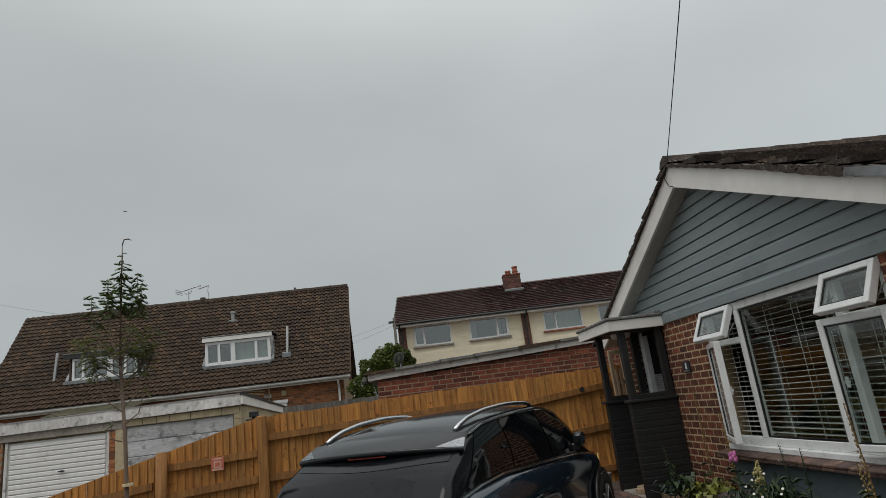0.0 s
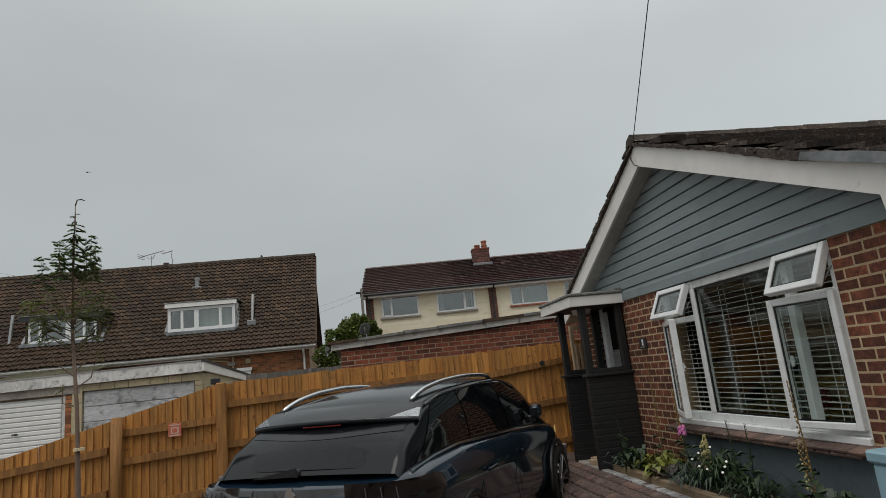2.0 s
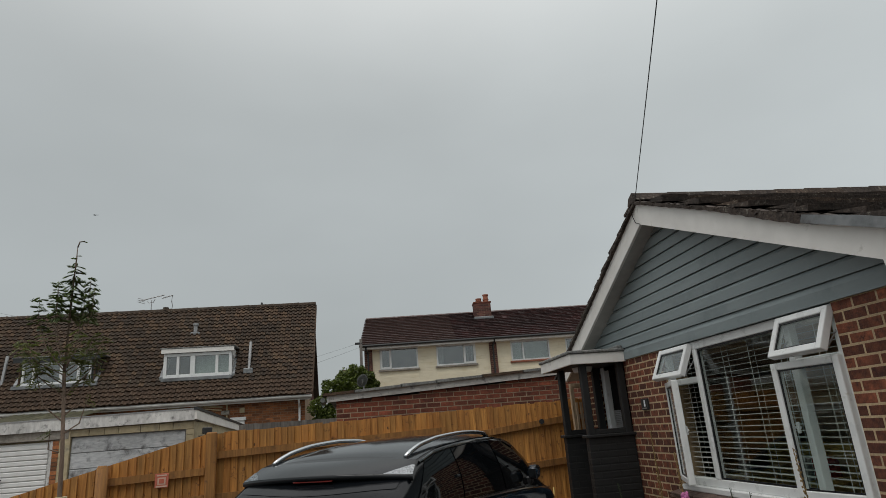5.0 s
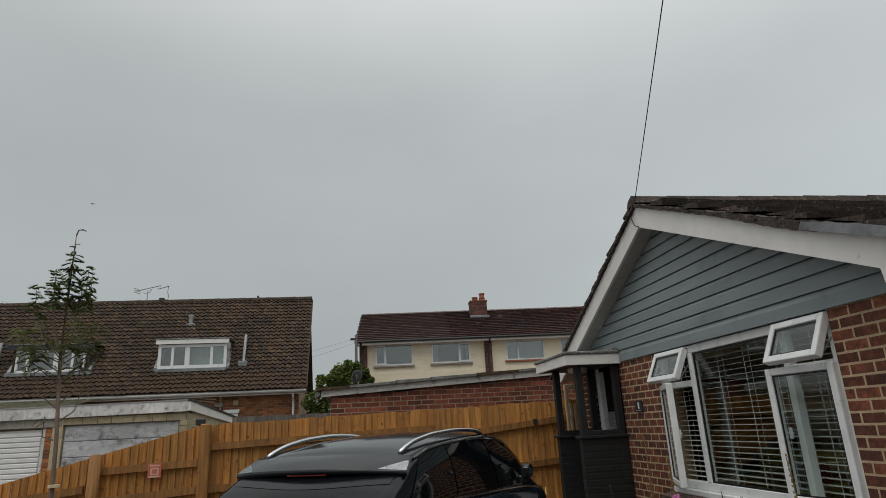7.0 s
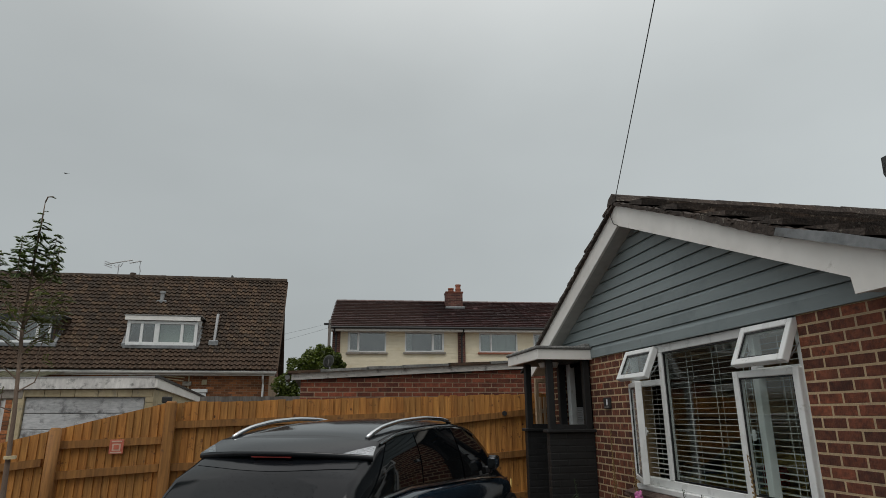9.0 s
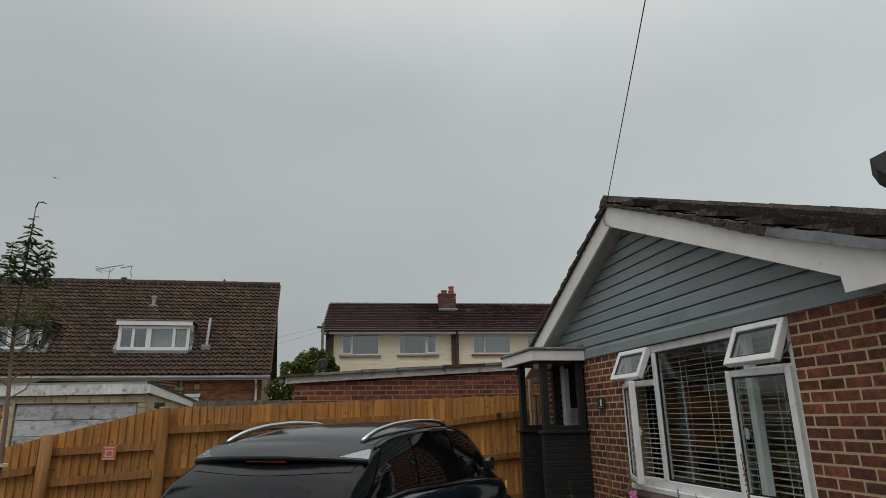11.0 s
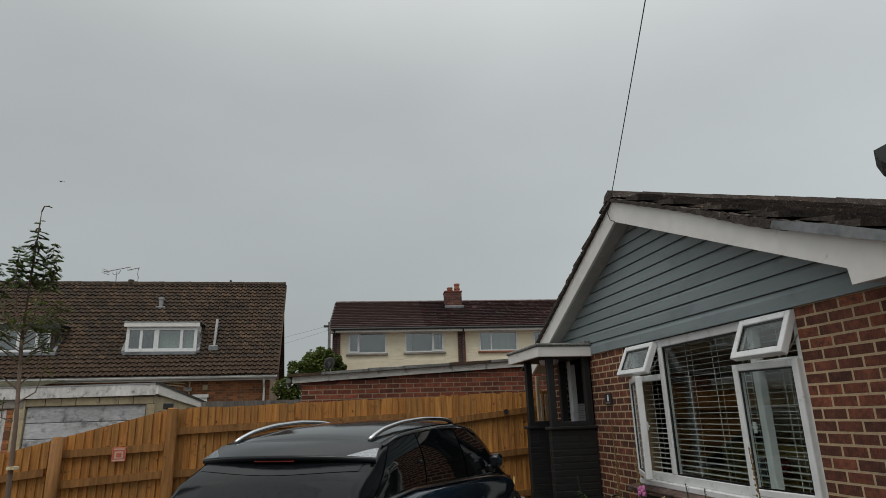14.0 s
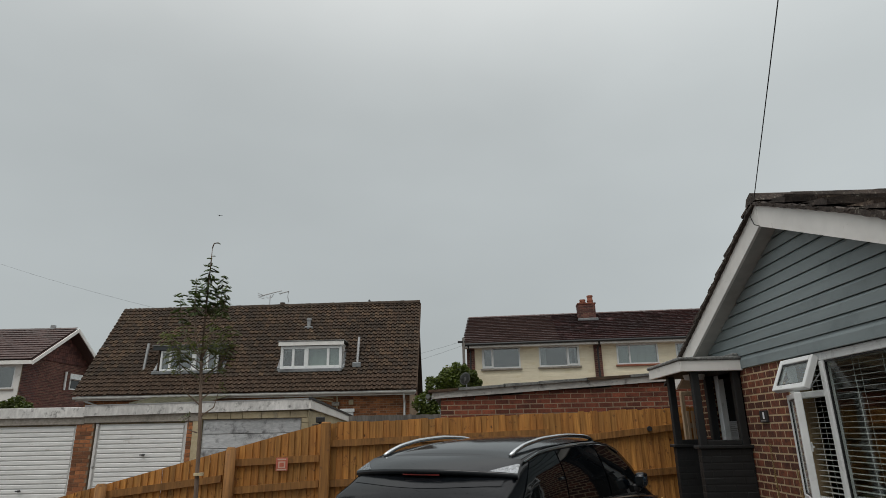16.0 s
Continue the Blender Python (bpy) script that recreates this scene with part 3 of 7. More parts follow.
def brick_course_wall(parent, origin, along, out, length, z0, z1, material, limit, name="brick", bl=0.212, bh=0.064, joint=0.0115, skip=None, depth=0.05, proud=0.0, rng=None, shift=0.0):
    """Courses of stretchers on a wall face, every brick its own piece on shared meshes. along, out: unit directions."""
    rng = rng or random.Random(11)
    along, out = Vector(along), Vector(out)
    up = Vector((0, 0, 1))
    meshes = {}

    def brick(len_):
        key = round(len_, 3)
        if key not in meshes:
            bm = B()
            box(bm, -len_ / 2, len_ / 2, -depth / 2, depth / 2, -bh / 2, bh / 2, 0.004)
            meshes[key] = mesh_of(name, bm, material)
        return meshes[key]

    m0 = Matrix((along, -out, up)).transposed().to_4x4()
    n = 0
    for r in range(int(round((z1 - z0) / (bh + joint)))):
        z = z1 - (r + 0.5) * (bh + joint)
        s = -shift if r % 2 == 0 else -shift - (bl + joint) / 2
        while s < length - 0.02:
            a, b = max(s, 0.0), min(s + bl, length)
            s += bl + joint
            if b - a < 0.04 or (skip and skip((a + b) / 2, z)):
                continue
            ob = new(name, brick(b - a))
            ob.parent = parent
            c = Vector(origin) + along * ((a + b) / 2) + up * z + out * (proud - depth / 2 + rng.uniform(-0.0008, 0.0008))
            ob.matrix_local = Matrix.Translation(c) @ m0 @ pose(0, 0, 0, rng.uniform(-0.3, 0.3), rng.uniform(-0.5, 0.5), rng.uniform(-0.2, 0.2))
            n += 1
    return n


def brick_sheet(bm, origin, along, out, length, z0, z1, bl=0.215, bh=0.065, joint=0.012, skip=None, rng=None):
    """The same courses for a far wall, in one mesh of separate blocks (front and rim only)."""
    rng = rng or random.Random(5)
    along, out = Vector(along), Vector(out)
    for r in range(int((z1 - z0) / (bh + joint))):
        z = z1 - (r + 1) * (bh + joint)
        s = 0.0 if r % 2 else -(bl + joint) / 2
        while s < length:
            a, b = max(s, 0.0), min(s + bl, length)
            s += bl + joint
            if b - a < 0.05 or (skip and skip((a + b) / 2, z + bh / 2)):
                continue
            d = rng.uniform(0.004, 0.010)
            o = Vector(origin)
            f = [o + along * u + Vector((0, 0, w)) + out * d for u, w in ((a, z), (b, z), (b, z + bh), (a, z + bh))]
            g = [p - out * (d + 0.006) for p in f]
            vf = [bm.verts.new(p) for p in f]
            vg = [bm.verts.new(p) for p in g]
            bm.faces.new(vf)
            for i in range(4):
                bm.faces.new((vg[i], vg[(i + 1) % 4], vf[(i + 1) % 4], vf[i]))
    return bm


# ---- windows of the far houses ----
def far_window(parent, x0, x1, z0, z1, y, splits, frame_mat=M_UPVC, fw=0.06, sill=True, curtain=(), depth=0.09, sill_mat=None, drape=None, inset=0.0, bars=()):
    """A window in a wall that faces -y: frame bars, panes, sill, and what hangs behind. splits: x of the mullions."""
    w = part("window", B(), M_GLASS, parent)
    bm = B()
    for a, b, c, d in ((x0, x0 + fw, z0, z1), (x1 - fw, x1, z0, z1), (x0 + fw, x1 - fw, z0, z0 + fw), (x0 + fw, x1 - fw, z1 - fw, z1)):
        box(bm, a, b, y - 0.02, y + depth, c, d, 0.006)
    part("window_frame", bm, frame_mat, w)
    edges = [x0 + fw] + list(splits) + [x1 - fw]
    for s, bw in zip(splits, bars or [fw] * len(splits)):
        part("mullion", box(B(), s - bw / 2, s + bw / 2, y - 0.015, y + depth - 0.02, z0 + fw, z1 - fw, 0.005), frame_mat, w)
    for a, b in zip(edges, edges[1:]):
        p = part("pane", box(B(), a, b, y + 0.035, y + 0.045, z0 + fw, z1 - fw), M_GLASS_FAR, w)
        p.visible_shadow = False
    if sill:
        part("sill", box(B(), x0 - 0.06, x1 + 0.06, y - 0.09, y + 0.02, z0 - 0.07, z0, 0.008), sill_mat or M_CONCRETE, w)
    part("room_behind", room_box(x0 + inset, x1 - inset, y + depth + 0.01, y + (1.2 if not inset else 0.6), z0 + inset, z1 - inset), M_DARKROOM, w, "plain room behind the glass, its dimness put into the dark grey colour")
    for a, b in curtain:
        bm = B()
        n = 14
        rows = [[(a + (b - a) * i / n, y + depth + 0.05 + 0.03 * math.sin(i * 2.2), z) for i in range(n + 1)] for z in (z0, z1)]
        grid(bm, rows)
        part("curtain", bm, drape or M_CURTAIN, w, "pale curtain hanging in folds", True)
    return w


def small_casement(w, x0, x1, z0, z1, y):
    """A thicker opening frame on a far window."""
    bm = B()
    t = 0.075
    for a, b, c, d in ((x0, x0 + t, z0, z1), (x1 - t, x1, z0, z1), (x0 + t, x1 - t, z0, z0 + t), (x0 + t, x1 - t, z1 - t, z1)):
        box(bm, a, b, y - 0.045, y - 0.018, c, d, 0.005)
    part("casement", bm, M_UPVC, w, "white opening casement frame")


def room_box(x0, x1, y0, y1, z0, z1):
    """An open-fronted box seen through a far window."""
    bm = B()
    box(bm, x0 - 0.3, x1 + 0.3, y0, y1, z0 - 0.5, z1 + 0.2)
    drop = [f for f in bm.faces if abs(f.calc_center_median().y - y0) < 1e-4]
    bmesh.ops.delete(bm, geom=drop, context="FACES")
    return bm


# ---- chalet house with two dormers ----
EX, EY = 21.2, 23.7
LH_L, LH_R, LH_E, LH_T = -12.95, -1.25, 3.13, 6.52
chalet = thing("chalet_house", (0, 0, 0), 0, "brick chalet house with a steep brown tiled roof and two dormers", "house")
pitch = (LH_T - LH_E) / (EY - EX)


def roof_y(z):
    return EX + (z - LH_E) / pitch


bm = B()
box(bm, LH_L + 0.25, LH_R - 0.25, EX + 0.3, EX + 5.2, -0.3, LH_E - 0.05)
chalet_wall = part("wall", bm, M_MORTAR_DULL, chalet, "orange-red brick wall under the eaves")
bm = B()
brick_sheet(bm, (LH_R - 3.5 - 0.25, EX + 0.3, 0), (1, 0, 0), (0, -1, 0), 3.5, 1.4, LH_E - 0.06)
brick_sheet(bm, (LH_L + 0.25, EX + 0.3, 0), (1, 0, 0), (0, -1, 0), 8.2, 2.3, LH_E - 0.06)
tagged(part("bricks", bm, M_BRICK_ISL, chalet_wall), kind="stuff")
# gable ends above the wall
for gx0, gx1 in ((LH_L + 0.25, LH_L + 0.5), (LH_R - 0.5, LH_R - 0.25)):
    part("gable_wall", prism(B(), [(EX + 0.3, LH_E - 0.1), (2 * EY - EX - 0.3, LH_E - 0.1), (EY, LH_T - 0.15)], gx1 - gx0, Matrix(((0, 1, 0, gx0), (1, 0, 0, 0), (0, 0, 1, 0), (0, 0, 0, 1)))), M_BRICK_DULL, chalet)
chalet_roof = part("roof", prism(B(), [(EX + 0.02, LH_E - 0.05), (EX + 0.02, LH_E - 0.01), (EY, LH_T - 0.04), (2 * EY - EX, LH_E - 0.02), (2 * EY - EX, LH_E - 0.12), (EY, LH_T - 0.16)], LH_R - LH_L - 0.1, Matrix(((0, 1, 0, LH_L + 0.05), (1, 0, 0, 0), (0, 0, 1, 0), (0, 0, 0, 1)))), M_TILE, chalet, "steep roof of mossy brown interlocking tiles")
D1 = (-5.96, -3.975, 3.81, 4.71)
D2 = (-10.41, -8.14, 3.83, 4.65)


def clear_of_dormers(x, y):
    gx = LH_L + x
    z = LH_E + y * pitch / math.sqrt(1 + pitch * pitch)
    return not any(a - 0.05 < gx < b + 0.05 and c - 0.02 < z < d + 0.06 for a, b, c, d in (D1, D2))


m, slen = slope_frame(LH_L, EX - 0.08, LH_E - 0.1, EY, LH_T)
tiled_slope(chalet_roof, m, LH_R - LH_L, slen, 0.172, 0.174, M_TILE, 300, "pan", random.Random(21), jitter=0.008, keep=clear_of_dormers)
for i in range(38):
    x = LH_L + i * 0.308
    part("ridge_tile", pipe(B(), [(x, EY, LH_T - 0.085 + 0.0075 * i * 0.308), (x + 0.31, EY, LH_T - 0.083 + 0.0075 * i * 0.308 + 0.006 * (i % 3))], 0.11, 8), M_TILE, chalet_roof)
part("verge", prism(B(), [(EX - 0.05, LH_E - 0.18), (EX - 0.05, LH_E - 0.03), (EY, LH_T), (EY, LH_T - 0.16)], 0.07, Matrix(((0, 1, 0, LH_R - 0.03), (1, 0, 0, 0), (0, 0, 1, 0), (0, 0, 0, 1)))), M_TILE, chalet_roof, "dark verge board")
part("fascia", box(B(), LH_L + 0.1, LH_R - 0.05, EX + 0.04, EX + 0.07, LH_E - 0.27, LH_E - 0.10, 0.004), M_WHITE, chalet)
bm = B()
pipe(bm, [(LH_L + 0.05, EX - 0.04, LH_E - 0.18), (LH_R, EX - 0.04, LH_E - 0.17)], 0.055, 8)
part("gutter", bm, M_SOFFIT, chalet, "pale grey gutter")
bm = B()
pipe(bm, [(LH_R - 0.42, EX - 0.02, LH_E - 0.18), (LH_R - 0.42, EX + 0.05, LH_E - 0.35), (LH_R - 0.42, EX + 0.24, LH_E - 0.5), (LH_R - 0.42, EX + 0.24, 0.0)], 0.035, 8)
part("downpipe", bm, M_UPVC, chalet, "white downpipe")
bm = B()
pipe(bm, [(LH_L + 0.3, EX - 0.02, LH_E - 0.18), (LH_L + 0.45, EX + 0.1, LH_E - 0.3), (LH_L + 0.8, EX + 0.24, LH_E - 0.42), (LH_L + 0.8, EX + 0.24, 0.2)], 0.035, 8)
part("downpipe", bm, M_UPVC, chalet)


def dormer(x0, x1, z0, z1, bright, splits, curtain=(), drape=None, bars=()):
    d = part("dormer", B(), M_WHITE, chalet)
    y = roof_y(z0) - 0.04
    back = roof_y(z1 + 0.1)
    fm = M_WHITE if bright else M_DOORDARK
    part("face", box(B(), x0, x1, y + 0.05, y + 0.16, z0, z1 - 0.02, 0.004), fm, d) if not bright else None
    far_window(d, x0 + (-0.09 if bright else 0.10), x1 - (-0.09 if bright else 0.12), z0 + 0.03, z1 - 0.08, y, splits, M_UPVC, 0.10 if bright else 0.07, False, curtain, drape=drape, inset=0.3, bars=bars)
    for cx in ((x0 - 0.09, x1 + 0.09) if bright else (x0, x1)):
        bm = B()
        s = 0.05 if cx < (x0 + x1) / 2 else -0.05
        poly = [(y + 0.02, z0 - 0.04), (back + 0.1, z1 - 0.04), (back + 0.1, z1 + 0.02), (y + 0.02, z1 + 0.02)]
        prism(bm, poly, s, Matrix(((0, 1, 0, cx), (1, 0, 0, 0), (0, 0, 1, 0), (0, 0, 0, 1))))
        part("cheek", bm, M_WHITE if bright else M_TILE, d)
        out = -0.13 if cx < (x0 + x1) / 2 else 0.13
        bm = B()
        prism(bm, [(y - 0.03, z0 - 0.02), (back + 0.03, z1 + 0.05), (back + 0.03, z1 + 0.14), (y - 0.03, z0 + 0.07)], out * 0.75, Matrix(((0, 1, 0, cx), (1, 0, 0, 0), (0, 0, 1, 0), (0, 0, 0, 1))))
        part("flashing", bm, M_LEAD, d, "grey lead flashing beside the dormer")
    bm = B()
    box(bm, x0 - 0.20, x1 + 0.20, y - 0.12, back + 0.1, z1 + 0.072, z1 + 0.105, 0.01)
    part("flat_roof", bm, M_FELT, d, "grey felt flat roof")
    part("dormer_fascia", box(B(), x0 - 0.16, x1 + 0.16, y - 0.10, y - 0.07, z1 - 0.075, z1 + 0.07, 0.005), M_WHITE if bright else M_DOORDARK, d)
    part("apron", box(B(), x0 - 0.12, x1 + 0.12, y - 0.12, y + 0.03, z0 - 0.09, z0 + 0.02, 0.01), M_LEAD, d, "lead apron below the window")
    return d


dormer(*D1, True, (-5.60, -5.137, -4.37), ((-5.08, -3.95),), M_PALEGREEN, (0.085, 0.15, 0.09))
dormer(*D2, False, (-9.967, -9.12, -8.64), ((-9.06, -8.68), (-9.9, -9.2)), None, (0.075, 0.16, 0.075))
part("vent_pipe", rod(B(), (-3.37, roof_y(3.95), 3.9), (-3.37, roof_y(3.95) + 0.36, 4.97), 0.05), M_STEEL, chalet_roof, "weathered vent pipe")
part("vent_pipe", rod(B(), (-10.92, roof_y(3.9), 3.80), (-10.92, roof_y(3.9) + 0.16, 4.87), 0.05), M_STEEL, chalet_roof)
part("pipe_flashing", box(B(), -3.52, -3.22, roof_y(3.88) - 0.1, roof_y(4.03), 3.85, 4.03, 0.02), M_LEAD, chalet_roof)
vent = part("roof_vent", box(B(), -5.57, -5.25, roof_y(5.45) - 0.06, roof_y(5.55), 5.42, 5.54, 0.02), M_LEAD, chalet_roof, "lead vent on the roof")
part("vent_cowl", rod(B(), (-5.41, roof_y(5.5), 5.46), (-5.41, roof_y(5.5), 5.86), 0.075), M_STEEL, vent)
part("cowl_cap", rod(B(), (-5.41, roof_y(5.5), 5.78), (-5.41, roof_y(5.5), 5.86), 0.10, 0.10, 10), M_STEEL, vent)
part("ridge_vent", rod(B(), (-6.685, EY, LH_T), (-6.685, EY, LH_T + 0.13), 0.13, 0.10), M_TILE, chalet_roof)
part("ridge_vent", rod(B(), (-3.218, EY, LH_T + 0.02), (-3.26, EY, LH_T + 0.17), 0.07, 0.03), M_DARKMETAL, chalet_roof)
# pipes and a meter on the wall
WY = EX + 0.24
part("wall_pipe", pipe(B(), [(-5.75, WY, 2.86), (-4.55, WY, 2.76), (-4.12, WY, 2.70)], 0.022, 6), M_STONEWALL, chalet, "buff painted pipe along the wall")
part("wall_pipe", pipe(B(), [(-5.07, WY, 2.875), (-4.1, WY, 2.80)], 0.022, 6), M_STONEWALL, chalet)
part("wall_pipe", pipe(B(), [(-4.30, WY, 2.90), (-4.02, WY, 2.90), (-3.96, WY, 2.84), (-3.96, WY, 2.2)], 0.028, 6), M_STONEWALL, chalet)
part("meter_box", box(B(), -4.13, -3.88, WY - 0.06, WY + 0.05, 2.55, 2.68, 0.01), M_CONCRETE, chalet)
part("vent_grille", box(B(), -3.57, -3.41, WY + 0.01, WY + 0.05, 2.58, 2.74, 0.01), M_STONEWALL, chalet)
part("low_window_head", box(B(), -3.85, -3.36, WY - 0.04, WY + 0.05, 2.34, 2.45, 0.01), M_UPVC, chalet)
part("low_window", box(B(), -3.80, -3.40, WY, WY + 0.05, 1.6, 2.34, 0.01), M_UPVC, chalet)


# rooftop aerials: mast, sloping boom with rods across it, reflector at the low end
def aerial(at, mast, left, right, rods, bent, label):
    a = thing("tv_aerial", at, 0, label, "aerial")
    part("mast", pipe(B(), mast, 0.016, 6), M_STEEL, a)
    p, q = Vector(left), Vector(right)
    part("boom", rod(B(), p, q, 0.018), M_STEEL, a)
    for i in range(rods):
        c = p.lerp(q, (i + 0.5) / rods)
        part("element", rod(B(), c + Vector((0, -0.12, -0.015)), c + Vector((0, 0.12, 0.0)), 0.005, seg=5), M_STEEL, a)
    if bent:
        for dz in (-0.07, 0.0, 0.07):
            part("reflector", rod(B(), p + Vector((0.0, -0.2, dz)), p + Vector((0.12, 0.2, dz)), 0.010, seg=5), M_STEEL, a)
        part("clamp", pipe(B(), [(-0.15, 0, 0.33), (-0.10, 0, 0.27), (0.06, 0, 0.29), (0.12, 0, 0.42)], 0.013, 6), M_STEEL, a)
    return a


aerial((-7.2, EY, LH_T + 0.06), [(0, 0, -0.08), (0.0, 0, 0.38)], (-0.42, 0, 0.355), (0.45, 0, 0.56), 9, True, "grey television aerial standing on the tiled ridge")
aerial((-6.48, EY, LH_T + 0.06), [(0, 0, -0.08), (0.02, 0, 0.16), (-0.02, 0, 0.3), (0.0, 0, 0.53)], (-0.37, 0, 0.43), (0.02, 0, 0.535), 6, False, "small grey television aerial on a crooked mast")

# canopy between the chalet and the garages
can = thing("lean_to_canopy", (0, 0, 0), 0, "pale green corrugated plastic lean-to roof by the house wall", "canopy")
bm = B()
rows = []
for yy, zz in ((EX - 1.6, 2.66), (EX + 0.2, 2.99)):
    rows.append([(-10.1 + i * 0.06 + (0.0 if yy > EX else -0.12), yy, zz + 0.02 * math.sin(i * 1.6)) for i in range(45)])
grid(bm, rows)
bmesh.ops.solidify(bm, geom=bm.faces[:], thickness=0.012)
part("sheet", bm, M_LEANTO, can)
for i in range(6):
    x = -10.1 + i * 0.5
    part("rafter", box(B(), x, x + 0.05, EX - 1.6, EX + 0.2, 2.48, 2.53), M_SOFFIT, can)
    part("post", box(B(), x, x + 0.06, EX - 1.6, EX - 1.54, -0.08, 2.48), M_SOFFIT, can)

# ---- cream rendered house ----
RY, RE, RR, RT = 25.4, 5.08, 29.0, 6.85
TURN = Matrix.Translation((0.7, 25.4, 0)) @ Matrix.Rotation(radians(-5), 4, "Z") @ Matrix.Translation((-0.7, -25.4, 0))
cream = thing("cream_house", m=TURN, label="two-storey cream rendered house with a red-brown tiled roof", category="house")
RX0, RX1 = 0.58, 15.0
WINS = ((1.18, 2.735, 4.065, 4.93), (3.49, 5.105, 4.08, 4.91), (6.565, 8.185, 4.08, 4.89), (8.868, 10.4, 4.08, 4.88))
cw = part("wall", box(B(), RX0, RX1, RY + 6.9, RY + 7.1, -0.2, RE), M_CREAM, cream, "smooth cream painted wall")
xsr = sorted({RX0, RX1, *[v for w in WINS for v in w[:2]]})
for a, b in zip(xsr, xsr[1:]):
    w = [q for q in WINS if q[0] <= (a + b) / 2 <= q[1]]
    if w:
        part("wall_section", box(B(), a, b, RY, RY + 0.25, -0.2, w[0][2]), M_CREAM, cw)
        part("wall_section", box(B(), a, b, RY, RY + 0.25, w[0][3], RE + 0.05), M_CREAM, cw)
    else:
        part("wall_section", box(B(), a, b, RY, RY + 0.25, -0.2, RE + 0.05), M_CREAM, cw)
part("side_wall", box(B(), RX0, RX0 + 0.25, RY + 0.25, RY + 6.9, -0.2, RE), M_CREAM, cream)
# faint horizontal board lines of the cladding
for i in range(19):
    z = 3.0 + i * 0.115
    for a, b in zip(xsr, xsr[1:]):
        w = [q for q in WINS if q[0] <= (a + b) / 2 <= q[1]]
        if not (w and w[0][2] - 0.3 < z < w[0][3] + 0.05):
            part("cladding_board", box(B(), a, b, RY - 0.012, RY + 0.01, z, z + 0.1125, 0.003), M_CREAM, cw)
for x0, x1 in ((0.57, 0.885), (5.67, 5.975)):
    p = part("brick_pier", box(B(), x0, x1, RY - 0.10, RY + 0.05, -0.2, RE), M_MORTAR_DULL, cream, "narrow brick pier")
    bm = B()
    brick_sheet(bm, (x0, RY - 0.10, 0), (1, 0, 0), (0, -1, 0), x1 - x0, 2.8, RE - 0.05)
    tagged(part("bricks", bm, M_BRICK_DULL, p), kind="stuff")
w_ = far_window(cream, *WINS[0], RY, (1.62,), curtain=(), fw=0.06)
small_casement(w_, 1.20, 1.64, 4.09, 4.91, RY)
w_ = far_window(cream, *WINS[1], RY, (4.623,), curtain=((3.56, 3.78), (4.70, 4.80), (4.92, 5.05)), fw=0.06)
small_casement(w_, 4.61, 5.085, 4.10, 4.89, RY)
w_ = far_window(cream, *WINS[2], RY, (7.073,), curtain=((6.62, 8.13),), fw=0.06, drape=M_PALEGREEN, sill_mat=M_TERRACOTTA)
far_window(cream, *WINS[3], RY, (9.4,))
cream_roof = part("roof", prism(B(), [(RY - 0.35, RE - 0.02), (RR, RT - 0.05), (2 * RR - RY + 0.3, RE - 0.02), (RR, RT - 0.2)], RX1 - 0.45, Matrix(((0, 1, 0, 0.45), (1, 0, 0, 0), (0, 0, 1, 0), (0, 0, 0, 1)))), M_TILE2, cream, "shallow roof of red-brown flat tiles, one half newer")
m, slen = slope_frame(0.42, RY - 0.42, RE - 0.03, RR, RT)
tiled_slope(cream_roof, m, 3.8, slen, 0.30, 0.272, M_TILE2, 190, "flat", random.Random(4), jitter=0.003, thick=0.05, lift=0.065)
m.translation = Vector((0.42 + 3.9, RY - 0.42, RE - 0.03))
tiled_slope(cream_roof, m, 9.9, slen, 0.30, 0.272, M_TILE3, 100, "flat", random.Random(7), jitter=0.010, thick=0.05, lift=0.065)
for i in range(32):
    part("ridge_tile", pipe(B(), [(0.45 + i * 0.45, RR, RT - 0.06), (0.905 + i * 0.45, RR, RT - 0.05)], 0.10, 7), M_TILE2, cream_roof)
part("fascia", box(B(), 0.4, RX1, RY - 0.37, RY - 0.34, RE - 0.19, RE - 0.03, 0.004), M_WHITE, cream)
part("soffit", box(B(), 0.4, RX1, RY - 0.34, RY, RE - 0.19, RE - 0.16), M_WHITE, cream)
part("gutter", pipe(B(), [(0.4, RY - 0.43, RE - 0.06), (RX1, RY - 0.43, RE - 0.06)], 0.055, 8), M_DARKMETAL, cream, "black gutter")
part("downpipe", pipe(B(), [(5.87, RY - 0.42, RE - 0.08), (5.87, RY - 0.35, RE - 0.2), (5.82, RY - 0.14, RE - 0.34), (5.82, RY - 0.14, 0)], 0.035, 8), M_DARKMETAL, cream)
part("downpipe", pipe(B(), [(0.66, RY - 0.42, RE - 0.08), (0.66, RY - 0.35, RE - 0.2), (0.72, RY - 0.14, RE - 0.34), (0.72, RY - 0.14, 0)], 0.035, 8), M_DARKMETAL, cream)
CX0, CX1 = 5.50, 6.27
chim = part("chimney", box(B(), CX0, CX1, 27.9, 28.5, 6.1, 7.10), M_MORTAR_DULL, cream, "red brick chimney stack")
bm = B()
brick_sheet(bm, (CX0, 27.9, 0), (1, 0, 0), (0, -1, 0), CX1 - CX0, 6.3, 7.08)
brick_sheet(bm, (CX0, 28.5, 0), (0, -1, 0), (-1, 0, 0), 0.6, 6.3, 7.08)
tagged(part("bricks", bm, M_BRICK_DULL, chim), kind="stuff")
part("chimney_cap", box(B(), CX0 - 0.03, CX1 + 0.03, 27.87, 28.53, 7.07, 7.14, 0.01), M_BRICK, chim)
